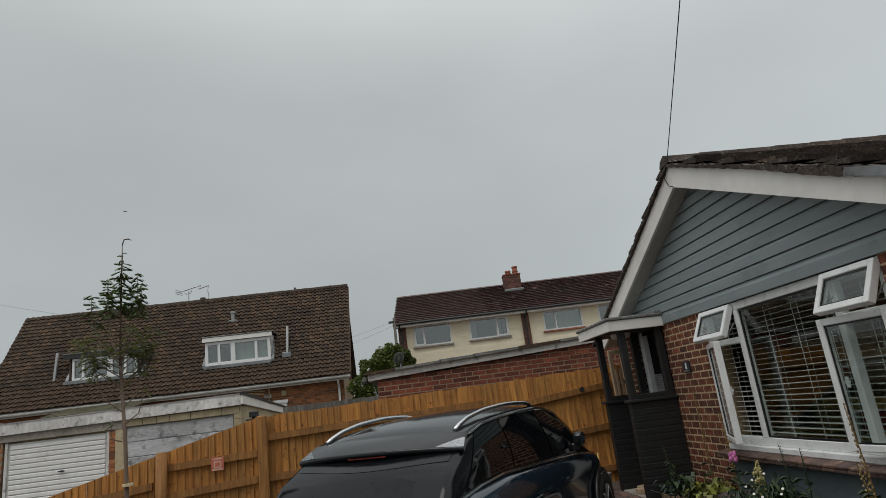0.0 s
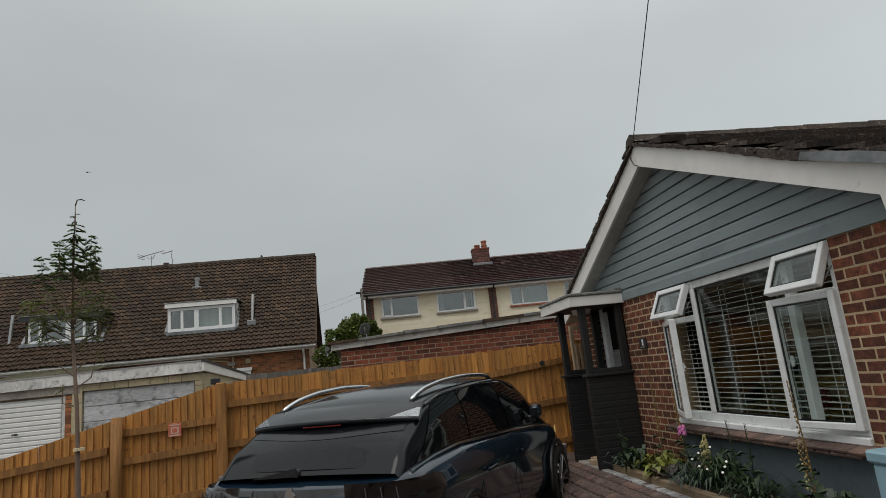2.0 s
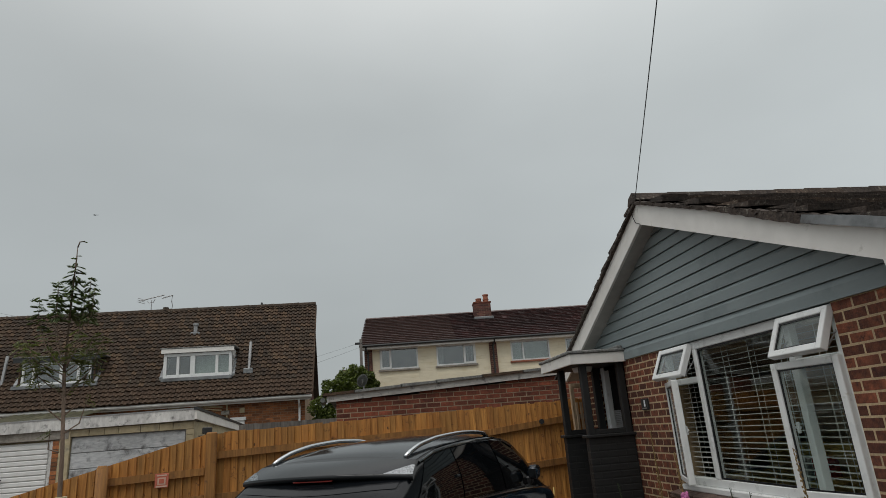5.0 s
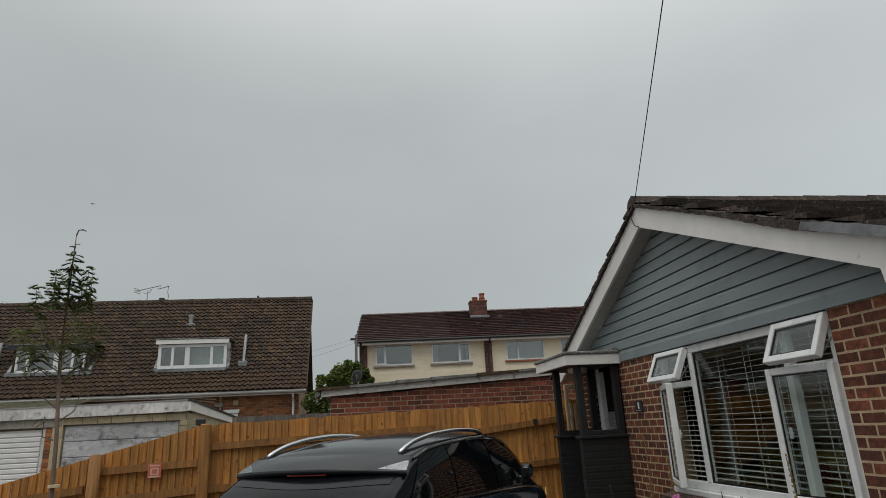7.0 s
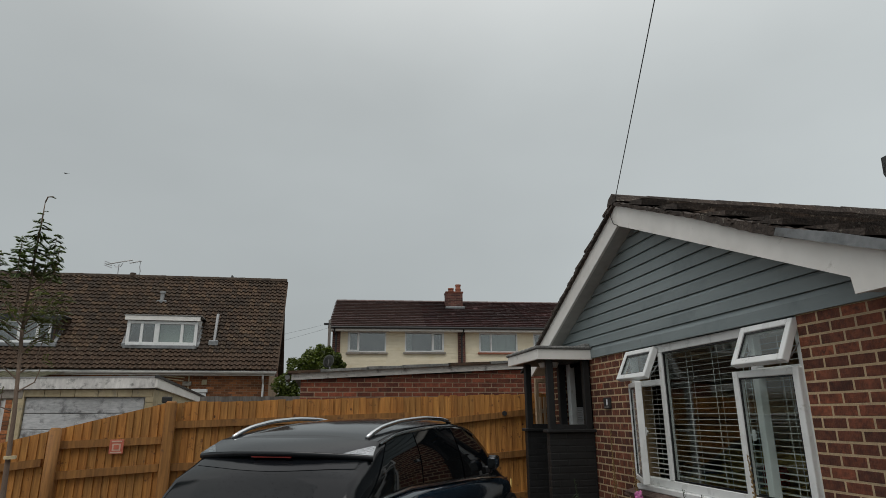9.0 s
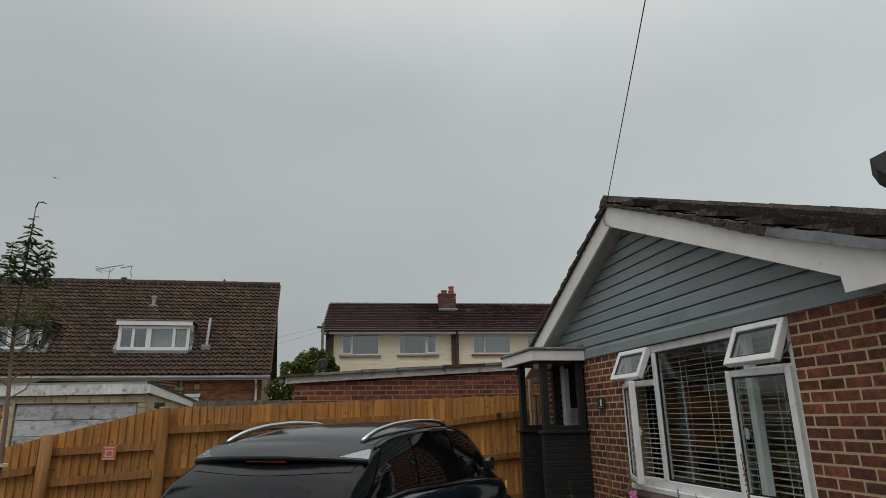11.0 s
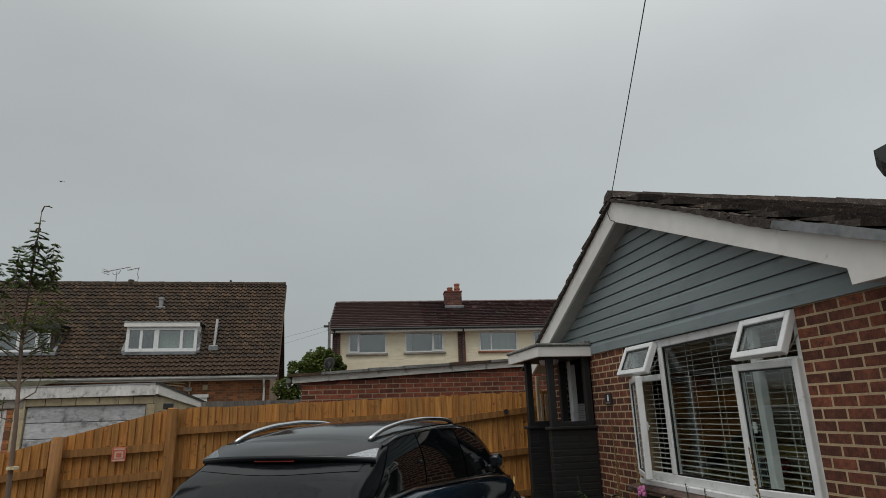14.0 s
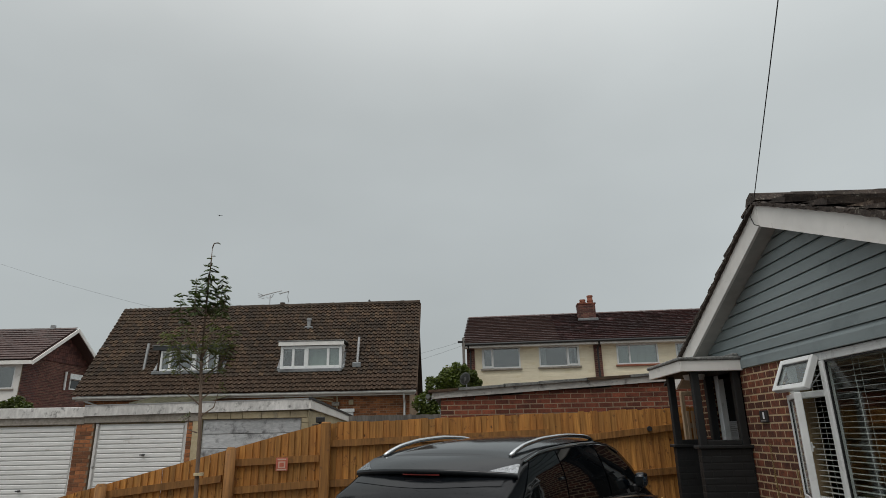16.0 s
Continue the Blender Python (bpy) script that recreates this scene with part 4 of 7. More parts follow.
part("chimney_flashing", box(B(), CX0 - 0.06, CX1 + 0.06, 27.62, 27.92, 6.28, 6.40, 0.02), M_LEAD, chim)
for px, ph in ((5.76, 0.16), (6.10, 0.34)):
    part("chimney_pot", rod(B(), (px, 28.2, 7.12), (px, 28.2, 7.14 + ph), 0.13, 0.115, 12), M_TERRACOTTA, chim)
    part("pot_rim", rod(B(), (px, 28.2, 7.12 + ph), (px, 28.2, 7.18 + ph), 0.14, 0.14, 12), M_TERRACOTTA, chim)
    part("pot_rim", rod(B(), (px, 28.2, 7.14 + ph * 0.35), (px, 28.2, 7.18 + ph * 0.35), 0.145, 0.145, 12), M_TERRACOTTA, chim)
dish = thing("satellite_dish", (0.33, 18.9, 3.17), 0, "grey satellite dish on a thin mast beside the bush", "satellite dish")
bm = B()
rows = []
for i in range(5):
    r = 0.19 * i / 4 + 0.003
    rows.append([(r * math.cos(a * math.pi / 8), -0.10 + 0.9 * r * r, r * math.sin(a * math.pi / 8)) for a in range(16)])
grid(bm, rows, True)
bmesh.ops.solidify(bm, geom=bm.faces[:], thickness=0.012)
ob = part("reflector", bm, M_DISH, dish, "", True)
ob.matrix_local = pose(0, 0, 0, 20, 0, 35)
part("bracket", pipe(B(), [(0, -0.05, 0), (0.05, 0.06, -0.06), (0.08, 0.12, -0.12), (0.08, 0.12, -3.2)], 0.018, 6), M_STEEL, dish)
part("feed_arm", pipe(B(), [(0.02, -0.08, -0.15), (0.03, -0.22, -0.10), (0.03, -0.26, 0.0)], 0.010, 6), M_STEEL, dish)
pole = thing("utility_pole", (0.42, 24.0, 0), 0, "dark wooden pole with cables beside the cream house", "pole")
part("shaft", rod(B(), (0, 0, -0.2), (0, 0, 5.15), 0.065, 0.055, 10), M_OLDFENCE, pole)
part("pole_bracket", box(B(), -0.22, 0.05, -0.05, 0.05, 4.95, 5.03, 0.01), M_DARKMETAL, pole)

# ---- far house at the side ----
side = thing("side_house", (0, 0, 0), 0, "brick and white house with tile-hung gable and brown roof", "house")
SX, SY0, SYA, SZE, SZT = -20.2, 29.3, 32.0, 5.52, 7.3
WX = SX - 0.5  # gable wall, under the roof overhang
part("wall", box(B(), WX - 0.25, WX, SY0, SY0 + 5.4, -0.2, SZE), M_MORTAR_DULL, side, "red-brown brick gable wall")
bm = B()
brick_sheet(bm, (WX, SY0, 0), (0, 1, 0), (1, 0, 0), 5.4, 2.4, SZE)
tagged(part("bricks", bm, M_BRICK_DULL, side), kind="stuff")
for x0, x1, z0, z1 in ((SX - 11, WX - 2.4, -0.2, SZE), (WX - 0.3, WX - 0.04, -0.2, SZE), (WX - 2.4, WX - 0.3, -0.2, 4.0), (WX - 2.4, WX - 0.3, 5.08, SZE)):
    part("front_wall", box(B(), x0, x1, SY0 - 0.04, SY0 + 0.2, z0, z1), M_WHITE, side, "white painted front wall")
gable = part("gable", prism(B(), [(SY0, SZE), (2 * SYA - SY0, SZE), (SYA, SZT - 0.1)], -0.12, Matrix(((0, 1, 0, WX + 0.03), (1, 0, 0, 0), (0, 0, 1, 0), (0, 0, 0, 1)))), M_TILE, side, "gable hung with brown tiles")
bm = B()
for r in range(10):
    z = SZE + r * 0.18
    half = (SYA - SY0) * (1 - (z + 0.15 - SZE) / (SZT - SZE))
    yy = SYA - half
    while yy < SYA + half - 0.1:
        box(bm, WX + 0.03, WX + 0.06 + 0.01 * (r % 2), yy, yy + 0.17, z, z + 0.17)
        yy += 0.18
tagged(part("hung_tiles", bm, M_BRICK_DULL, gable), kind="stuff")
m, slen = slope_frame(SX - 11, SY0 - 0.4, SZE - 0.18, SYA, SZT + 0.02)
side_roof = part("roof", prism(B(), [(SY0 - 0.38, SZE - 0.22), (SYA, SZT - 0.03), (2 * SYA - SY0 + 0.3, SZE - 0.2), (SYA, SZT - 0.2)], 11.2, Matrix(((0, 1, 0, SX - 11), (1, 0, 0, 0), (0, 0, 1, 0), (0, 0, 0, 1)))), M_TILE2, side)
m.translation = Vector((SX - 5.0, SY0 - 0.4, SZE - 0.18))
tiled_slope(side_roof, m, 5.2, slen, 0.3, 0.27, M_TILE2, 150, "flat", random.Random(8), jitter=0.006, thick=0.03, lift=0.04)
for y0, z0, y1, z1 in ((SY0 - 0.42, SZE - 0.25, SYA, SZT), (2 * SYA - SY0 + 0.42, SZE - 0.25, SYA, SZT)):
    part("barge_board", prism(B(), [(y0, z0 - 0.2), (y0, z0), (y1, z1), (y1, z1 - 0.2)], 0.05, Matrix(((0, 1, 0, SX + 0.2), (1, 0, 0, 0), (0, 0, 1, 0), (0, 0, 0, 1)))), M_WHITE, side)
part("fascia", box(B(), SX - 11, SX + 0.2, SY0 - 0.44, SY0 - 0.4, SZE - 0.42, SZE - 0.24, 0.005), M_WHITE, side)
far_window(side, WX - 2.4, WX - 0.3, 4.0, 5.08, SY0 - 0.03, (WX - 1.35,))
sw = part("side_window", box(B(), WX + 0.001, WX + 0.04, 33.0, 34.1, 4.2, 5.05, 0.005), M_UPVC, side)
part("pane", box(B(), WX + 0.03, WX + 0.05, 33.08, 34.02, 4.28, 4.7), M_CARGLASS, sw)
part("open_light", box(B(), WX + 0.035, WX + 0.3, 33.02, 34.08, 4.72, 4.78, 0.005), M_UPVC, sw)
part("downpipe", rod(B(), (WX + 0.065, 32.55, 4.15), (WX + 0.065, 32.55, 5.1), 0.06), M_UPVC, side)
part("small_chimney", box(B(), SX - 1.3, SX - 1.1, SYA - 0.1, SYA + 0.1, SZT - 0.1, SZT + 0.22, 0.01), M_STEEL, side)

# ---- row of garages ----
GY = 13.5
gar = thing("garage_row", (0, 0, 0), 0, "row of three flat-roofed garages with up-and-over doors", "garage")
part("back_block", box(B(), -12.5, -3.05, GY + 0.12, GY + 5.2, -0.1, 2.0), M_STONEWALL, gar, "rendered garage body")
part("side_wall", box(B(), -3.13, -3.0, GY, GY + 5.2, -0.1, 2.1), M_STONEWALL, gar)
part("roof", prism(B(), [(GY - 0.04, 2.13), (GY - 0.04, 2.245), (GY + 5.2, 2.03), (GY + 5.2, 1.93)], 9.48, Matrix(((0, 1, 0, -12.5), (1, 0, 0, 0), (0, 0, 1, 0), (0, 0, 0, 1)))), M_FELT, gar)
part("fascia", prism(B(), [(-7.74, 2.072), (-2.988, 2.127), (-2.988, 2.333), (-7.74, 2.278)], 0.04, Matrix.Translation((0, GY - 0.08, 0))), M_OLDWHITE, gar, "weathered white front fascia")
part("fascia", box(B(), -12.5, -7.74, GY - 0.075, GY - 0.035, 2.05, 2.262, 0.008), M_OLDWHITE, gar)
part("fascia_trim", prism(B(), [(-7.74, 2.278), (-2.93, 2.333), (-2.93, 2.355), (-7.74, 2.298)], 0.09, Matrix.Translation((0, GY - 0.09, 0))), M_STEEL, gar)
part("side_fascia", prism(B(), [(GY - 0.08, 2.14), (GY - 0.08, 2.335), (GY + 5.25, 2.09), (GY + 5.25, 1.93)], 0.04, Matrix(((0, 1, 0, -2.985), (1, 0, 0, 0), (0, 0, 1, 0), (0, 0, 0, 1)))), M_WHITE, gar)
part("side_trim", prism(B(), [(GY - 0.1, 2.318), (GY - 0.1, 2.37), (GY + 5.3, 2.125), (GY + 5.3, 2.073)], 0.075, Matrix(((0, 1, 0, -3.0), (1, 0, 0, 0), (0, 0, 1, 0), (0, 0, 0, 1)))), M_DARKMETAL, gar, "black roof edge")
part("lintel", box(B(), -7.74, -5.28, GY - 0.03, GY + 0.12, 1.935, 2.10, 0.006), M_CONCRETE, gar)
part("lintel", box(B(), -12.5, -7.74, GY - 0.03, GY + 0.12, 1.91, 2.06, 0.006), M_CONCRETE, gar)
for x0, x1 in ((-7.90, -7.53), (-5.55, -5.43)):
    p = part("pier", box(B(), x0, x1, GY + 0.0, GY + 0.12, -0.1, 1.93), M_MORTAR_DULL, gar, "brick pier between the doors")
    bm = B()
    brick_sheet(bm, (x0, GY, 0), (1, 0, 0), (0, -1, 0), x1 - x0, 0.2, 1.92)
    tagged(part("brickwork", bm, M_BRICK_ISL, p), kind="stuff")
p = part("pier", box(B(), -5.43, -5.25, GY - 0.02, GY + 0.12, -0.1, 2.09), M_STONEWALL, gar, "painted wooden post between the garages")
bm = B()
rng = random.Random(9)
for x0, x1, z0, z1 in ((-5.25, -2.995, 1.96, 2.12), (-3.15, -2.995, -0.1, 1.96)):
    z = z0
    while z < z1 - 0.01:
        h = min(0.14, z1 - z)
        x = x0
        while x < x1 - 0.01:
            w = min(rng.uniform(0.25, 0.42), x1 - x)
            box(bm, x + 0.004, x + w - 0.004, GY - 0.02 + rng.uniform(-0.006, 0.004), GY + 0.12, z + 0.004, z + h - 0.004, 0.004)
            x += w
        z += h
tagged(part("stone_surround", bm, M_STONEWALL, gar, "buff stone block surround"), kind="stuff")


def ribbed_door(x0, x1, top, handle_x, handle_z):
    d = part("garage_door", box(B(), x0, x1, GY + 0.05, GY + 0.08, -0.1, top), M_GDOOR, gar, "white horizontally ribbed up-and-over door")
    n = int((top + 0.1) / 0.092)
    me = mesh_of("rib", box(B(), x0 + 0.03, x1 - 0.03, GY + 0.02, GY + 0.055, 0.004, 0.084, 0.012), M_GDOOR)
    for i in range(n):
        ob = new("rib", me)
        ob.parent = d
        ob.matrix_local = Matrix.Translation((0, 0, top - 0.03 - (i + 1) * 0.092))
    for a, b in ((x0 - 0.05, x0), (x1, x1 + 0.05)):
        part("jamb", box(B(), a, b, GY + 0.0, GY + 0.08, -0.1, top + 0.02, 0.004), M_OLDWHITE, d)
    h = part("handle", rod(B(), (handle_x, GY + 0.02, handle_z), (handle_x, GY - 0.03, handle_z), 0.02), M_DARKMETAL, d)
    part("lever", box(B(), handle_x - 0.06, handle_x + 0.06, GY - 0.035, GY - 0.02, handle_z - 0.012, handle_z + 0.012, 0.004), M_DARKMETAL, h)


ribbed_door(-7.44, -5.60, 1.90, -6.42, 1.28)
ribbed_door(-9.99, -7.92, 1.88, -8.9, 0.62)
old = part("timber_door", box(B(), -5.25, -3.15, GY + 0.06, GY + 0.09, -0.1, 1.96), M_GDOOR_OLD, gar, "flaking white boarded door")
for i in range(7):
    z = 1.95 - (i + 1) * 0.29
    part("door_board", box(B(), -5.23, -3.17, GY + 0.03, GY + 0.062, max(z, -0.1) + 0.006, z + 0.284, 0.006), M_GDOOR_OLD, old)
lamp = thing("security_light", (-2.77, 13.55, 1.87), 20, "small black security floodlight on the garage side", "lamp")
part("head", box(B(), -0.09, 0.09, -0.06, 0.03, -0.02, 0.10, 0.015), M_DARKMETAL, lamp)
part("arm", pipe(B(), [(0, 0.02, 0), (-0.03, 0.04, -0.06), (-0.15, 0.06, -0.06)], 0.015, 6), M_DARKMETAL, lamp)
part("sensor", rod(B(), (0.0, 0, -0.02), (0.0, -0.02, -0.10), 0.03), M_DARKMETAL, lamp)

# old grey fence and boundary behind
oldf = thing("weathered_fence", (0, 0, 0), 0, "grey weathered close-board fence behind the garages", "fence")
rng = random.Random(14)
for i in range(34):
    x = -2.6 + i * 0.105
    part("board", box(B(), x, x + 0.11, 16.0 + 0.012 * (i % 2), 16.02 + 0.012 * (i % 2), -0.1, 2.05 + rng.uniform(-0.01, 0.01)), M_OLDFENCE, oldf)
part("rail", box(B(), -2.6, 1.0, 16.03, 16.08, 1.7, 1.78), M_OLDFENCE, oldf)


# ---- bushes ----
def leaf_cloud(bm, centre, radii, n, size, rng, flat=0.0):
    for _ in range(n):
        v = Vector((rng.gauss(0, 1), rng.gauss(0, 1), rng.gauss(0, 1))).normalized()
        r = rng.uniform(0.55, 1.0) ** 0.6
        bump_ = 1 + 0.25 * math.sin(v.x * 5 + centre[0] * 3) * math.cos(v.z * 6)
        c = Vector(centre) + Vector((v.x * radii[0], v.y * radii[1], v.z * radii[2])) * r * bump_
        q = Euler((rng.uniform(-1, 1), rng.uniform(-1, 1), rng.uniform(0, 6.3))).to_quaternion()
        s = size * rng.uniform(0.6, 1.3)
        quad(bm, *(c + q @ Vector(p) * s for p in ((-0.35, 0, 0), (0, -0.7, 0.08), (0.35, 0, 0), (0, 0.7, -0.08))))


def bush(at, blobs, n, size, label, mat=M_BUSH, seed=1):
    b = thing("bush", at, 0, label, "bush")
    rng = random.Random(seed)
    bm = B()
    for c, r in blobs:
        leaf_cloud(bm, c, r, n, size, rng)
    tagged(part("foliage", bm, mat, b), kind="stuff")
    bm = B()
    for _ in range(7):
        x, y = rng.uniform(-0.5, 0.5), rng.uniform(-0.3, 0.3)
        rod(bm, (x * 0.3, y * 0.3, 0), (x, y, blobs[0][0][2]), 0.04, 0.012, 6)
    part("stems", bm, M_BARK, b)
    return b


bush((-0.35, 20.0, -0.08), (((0.0, 0, 2.6), (0.78, 0.7, 1.0)), ((0.45, 0.3, 3.05), (0.62, 0.5, 0.7)), ((-0.45, 0, 2.0), (0.4, 0.5, 0.7)), ((0.1, 0, 1.2), (0.8, 0.6, 1.1)), ((0.78, 0.2, 3.2), (0.42, 0.4, 0.5))), 9000, 0.075, "dense green garden bush behind the wall")
bush((-14.1, 20.0, -0.08), (((0.0, 0, 2.5), (0.6, 0.5, 0.5)), ((-0.5, 0, 2.1), (0.6, 0.5, 0.6)), ((0.5, 0, 2.2), (0.5, 0.5, 0.5)), ((0.0, 0, 1.0), (0.7, 0.5, 0.9))), 3500, 0.08, "leafy shrub showing above the garage roof", seed=5)
far_roof = thing("distant_roof", (1.5, 40.0, 4.45), 0, "small brown tiled roof far behind the bush", "house")
part("wall", box(B(), -2.0, 1.2, 0, 4, -4.65, 0.5), M_BRICK_DULL, far_roof)
part("roof", prism(B(), [(-0.2, 0.5), (2.0, 1.45), (4.2, 0.5)], 3.4, Matrix(((0, 1, 0, -2.1), (1, 0, 0, 0), (0, 0, 1, 0), (0, 0, 0, 1)))), M_TILE, far_roof)

# ---- brick outbuilding behind the fence ----
OY = 10.6
outb = thing("brick_outbuilding", (0, 0, 0), 0, "red brick outbuilding with sloping white fascia behind the fence", "outbuilding")
part("wall", box(B(), -0.155, 7.5, OY + 0.002, OY + 4.5, -0.1, 2.06), M_MORTAR_DULL, outb)
part("upper_wall", prism(B(), [(-0.155, 2.06), (7.5, 2.06), (7.5, 2.55), (-0.155, 2.1)], 0.2, Matrix.Translation((0, OY + 0.004, 0))), M_MORTAR_DULL, outb)
slope_o = 0.0545


def out_top(x):
    return 2.136 + slope_o * (x + 0.17)


part("fascia", prism(B(), [(-0.30, out_top(-0.30)), (7.5, out_top(7.5)), (7.5, out_top(7.5) + 0.115), (-0.30, out_top(-0.30) + 0.105)], 0.03, Matrix.Translation((0, OY - 0.05, 0))), M_PEEL, outb, "sloping fascia with peeling white paint")
rng = random.Random(31)
x = -0.36
while x < 7.4:
    w = rng.uniform(0.5, 0.9)
    z = out_top(x) + 0.112
    part("roof_edge", prism(B(), [(x, z - 0.01), (x + w, z - 0.01 + slope_o * w), (x + w, z + 0.028 + slope_o * w), (x, z + rng.uniform(0.03, 0.045))], 0.4, Matrix.Translation((0, OY - 0.09, 0))), M_FELT if rng.random() < 0.3 else M_TILE, outb)
    x += w * 0.97
part("roof", prism(B(), [(-0.3, out_top(-0.3) + 0.08), (7.5, out_top(7.5) + 0.08), (7.5, out_top(7.5) + 0.12), (-0.3, out_top(-0.3) + 0.12)], 4.4, Matrix.Translation((0, OY + 0.25, 0))), M_FELT, outb)
part("gutter_end", pipe(B(), [(-0.36, OY - 0.08, out_top(-0.3) + 0.04), (-0.36, OY + 0.3, out_top(-0.3) + 0.02)], 0.04, 8), M_DISH, outb)

# cables far off
for a, b, lab in (((-11.75, 23.7, 6.55), (-23.0, 26.0, 10.2), "thin dark cable rising from the chalet ridge"), ((0.4, 24.0, 5.02), (-6.5, 30.0, 4.4), "thin dark cable between the houses"), ((0.4, 24.0, 4.85), (-6.5, 30.0, 3.9), "second thin cable between the houses")):
    c = thing("overhead_cable", (0, 0, 0), 0, lab, "cable")
    a, b = Vector(a), Vector(b)
    part("wire", pipe(B(), [a.lerp(b, u / 8) - Vector((0, 0, 0.5 * (u / 8) * (1 - u / 8))) for u in range(9)], 0.0035, 5), M_WIRE, c)

# ---- bungalow ----
WX = 3.41
YR, YJ, YL, YC = 3.51, 4.28, 6.715, 7.70
SB = 2.24
GA_Y, GA_Z, SR, SL = 6.30, 3.76, 0.435, 0.480
TOW = Matrix(((0, 1, 0, 0), (1, 0, 0, 0), (0, 0, 1, 0), (0, 0, 0, 1)))


def atx(x):
    return Matrix.Translation((x, 0, 0)) @ TOW


def verge(y, drop=0.0):
    return GA_Z - drop - (SR * (GA_Y - y) if y < GA_Y else SL * (y - GA_Y))


bung = thing("bungalow", (0, 0, 0), 0, "red brick bungalow with blue-grey boarded gable and white barge boards", "bungalow")
bwall = part("wall", B(), M_MORTAR, bung, "brown-red brick walls with sandy mortar joints")
for a in (
        (WX + 0.002, WX + 0.25, YR, YJ, -0.2, SB),
        (WX + 0.002, WX + 0.25, YL, YC, -0.2, SB),
        (WX + 0.002, WX + 0.25, YJ, YL, -0.2, 0.80),
        (WX + 0.25, WX + 7.5, YR + 0.012, YR + 0.25, -0.2, SB),
        (WX, WX + 7.5, 9.0, 9.25, -0.2, SB),
        (WX + 0.002, WX + 0.25, 8.55, 9.0, -0.2, SB),
        (WX + 7.3, WX + 7.5, YR + 0.25, 9.0, -0.2, SB),
        (WX + 0.25, WX + 2.2, YC - 0.22, YC, -0.2, SB),
        (WX + 1.1, WX + 2.2, 8.55, 8.75, -0.2, SB),
):
    part("wall_section", box(B(), *a), M_MORTAR, bwall)
part("gable_core", prism(B(), [(YR, SB), (9.2, SB), (9.2, verge(9.2, 0.2)), (GA_Y, GA_Z - 0.2), (YR, verge(YR, 0.2))], 0.2, atx(WX + 0.03)), M_MORTAR, bung)
# boards of the gable
zb = [2.24] + [2.379 + 0.1195 * i for i in range(13)]
rng = random.Random(2)
boards = part("boarding", prism(B(), [(YR, SB + 0.005), (9.1, SB + 0.005), (9.1, verge(9.1, 0.25)), (GA_Y, GA_Z - 0.25), (YR, verge(YR, 0.25))], 0.012, atx(WX + 0.012)), M_SIDING, bung, "blue-grey painted shiplap boards")
for i in range(12):
    z0, z1 = zb[i], zb[i + 1] - 0.004
    ya = max(YR - 0.02, GA_Y - (GA_Z - 0.12 - z0) / SR)
    yb = min(9.15, GA_Y + (GA_Z - 0.12 - z0) / SL)
    ya1 = max(YR - 0.02, GA_Y - (GA_Z - 0.12 - z1) / SR)
    yb1 = min(9.15, GA_Y + (GA_Z - 0.12 - z1) / SL)
    cuts = [(ya, ya1), (yb, yb1)]
    if i in (0, 3):
        c = 6.38 if i == 0 else 6.95
        cuts = [(ya, ya1), (c, c), (yb, yb1)]
    for (a0, a1), (b0, b1) in zip(cuts, cuts[1:]):
        bm = B()
        e_ = 0.0015
        f = [bm.verts.new(p) for p in ((WX - 0.022, a0 + e_, z0), (WX - 0.022, b0 - e_, z0), (WX - 0.020, b0 - e_, z0 + 0.09), (WX - 0.020, a0 + e_, z0 + 0.09))]
        g = [bm.verts.new(p) for p in ((WX - 0.004, a1 + e_, z1), (WX - 0.004, b1 - e_, z1))]
        k = [bm.verts.new(p) for p in ((WX + 0.012, a0 + e_, z0), (WX + 0.012, b0 - e_, z0), (WX + 0.012, b1 - e_, z1), (WX + 0.012, a1 + e_, z1))]
        for q in ((f[0], f[1], f[2], f[3]), (f[3], f[2], g[1], g[0]), (k[0], k[1], f[1], f[0]), (g[0], g[1], k[2], k[3]), (k[0], f[0], f[3], g[0], k[3]), (k[1], k[2], g[1], f[2], f[1])):
            bm.faces.new(q)
        bmesh.ops.recalc_face_normals(bm, faces=bm.faces)
        part("board", bm, M_SIDING, boards)
# barge boards, box end, soffits
BX = 3.20
bb = part("barge_board", prism(B(), [(2.98, verge(2.98)), (GA_Y, GA_Z), (GA_Y, GA_Z - 0.232), (3.574, 2.349), (3.562, 2.246), (2.98, 2.246)], 0.03, atx(BX)), M_WHITE, bung, "wide white barge board with boxed end")
part("barge_board", prism(B(), [(GA_Y, GA_Z), (9.25, verge(9.25)), (9.25, verge(9.25, 0.225)), (GA_Y, GA_Z - 0.232)], 0.03, atx(BX - 0.002)), M_WHITE, bung)
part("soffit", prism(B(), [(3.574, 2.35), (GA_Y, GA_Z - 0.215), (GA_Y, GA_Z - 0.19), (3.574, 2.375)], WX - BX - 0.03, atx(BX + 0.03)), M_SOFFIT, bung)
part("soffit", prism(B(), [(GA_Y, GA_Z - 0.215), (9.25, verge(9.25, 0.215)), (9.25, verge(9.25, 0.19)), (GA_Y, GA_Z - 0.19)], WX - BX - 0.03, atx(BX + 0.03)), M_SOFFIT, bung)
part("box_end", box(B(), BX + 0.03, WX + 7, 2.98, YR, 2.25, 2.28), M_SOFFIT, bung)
part("eave_fascia", box(B(), BX + 0.03, WX + 7, 2.95, 2.98, 2.246, verge(2.98) - 0.02), M_WHITE, bung)
part("eave_gutter", pipe(B(), [(BX + 0.02, 2.89, 2.32), (WX + 7, 2.89, 2.32)], 0.055, 8), M_DARKMETAL, bung, "black gutter")
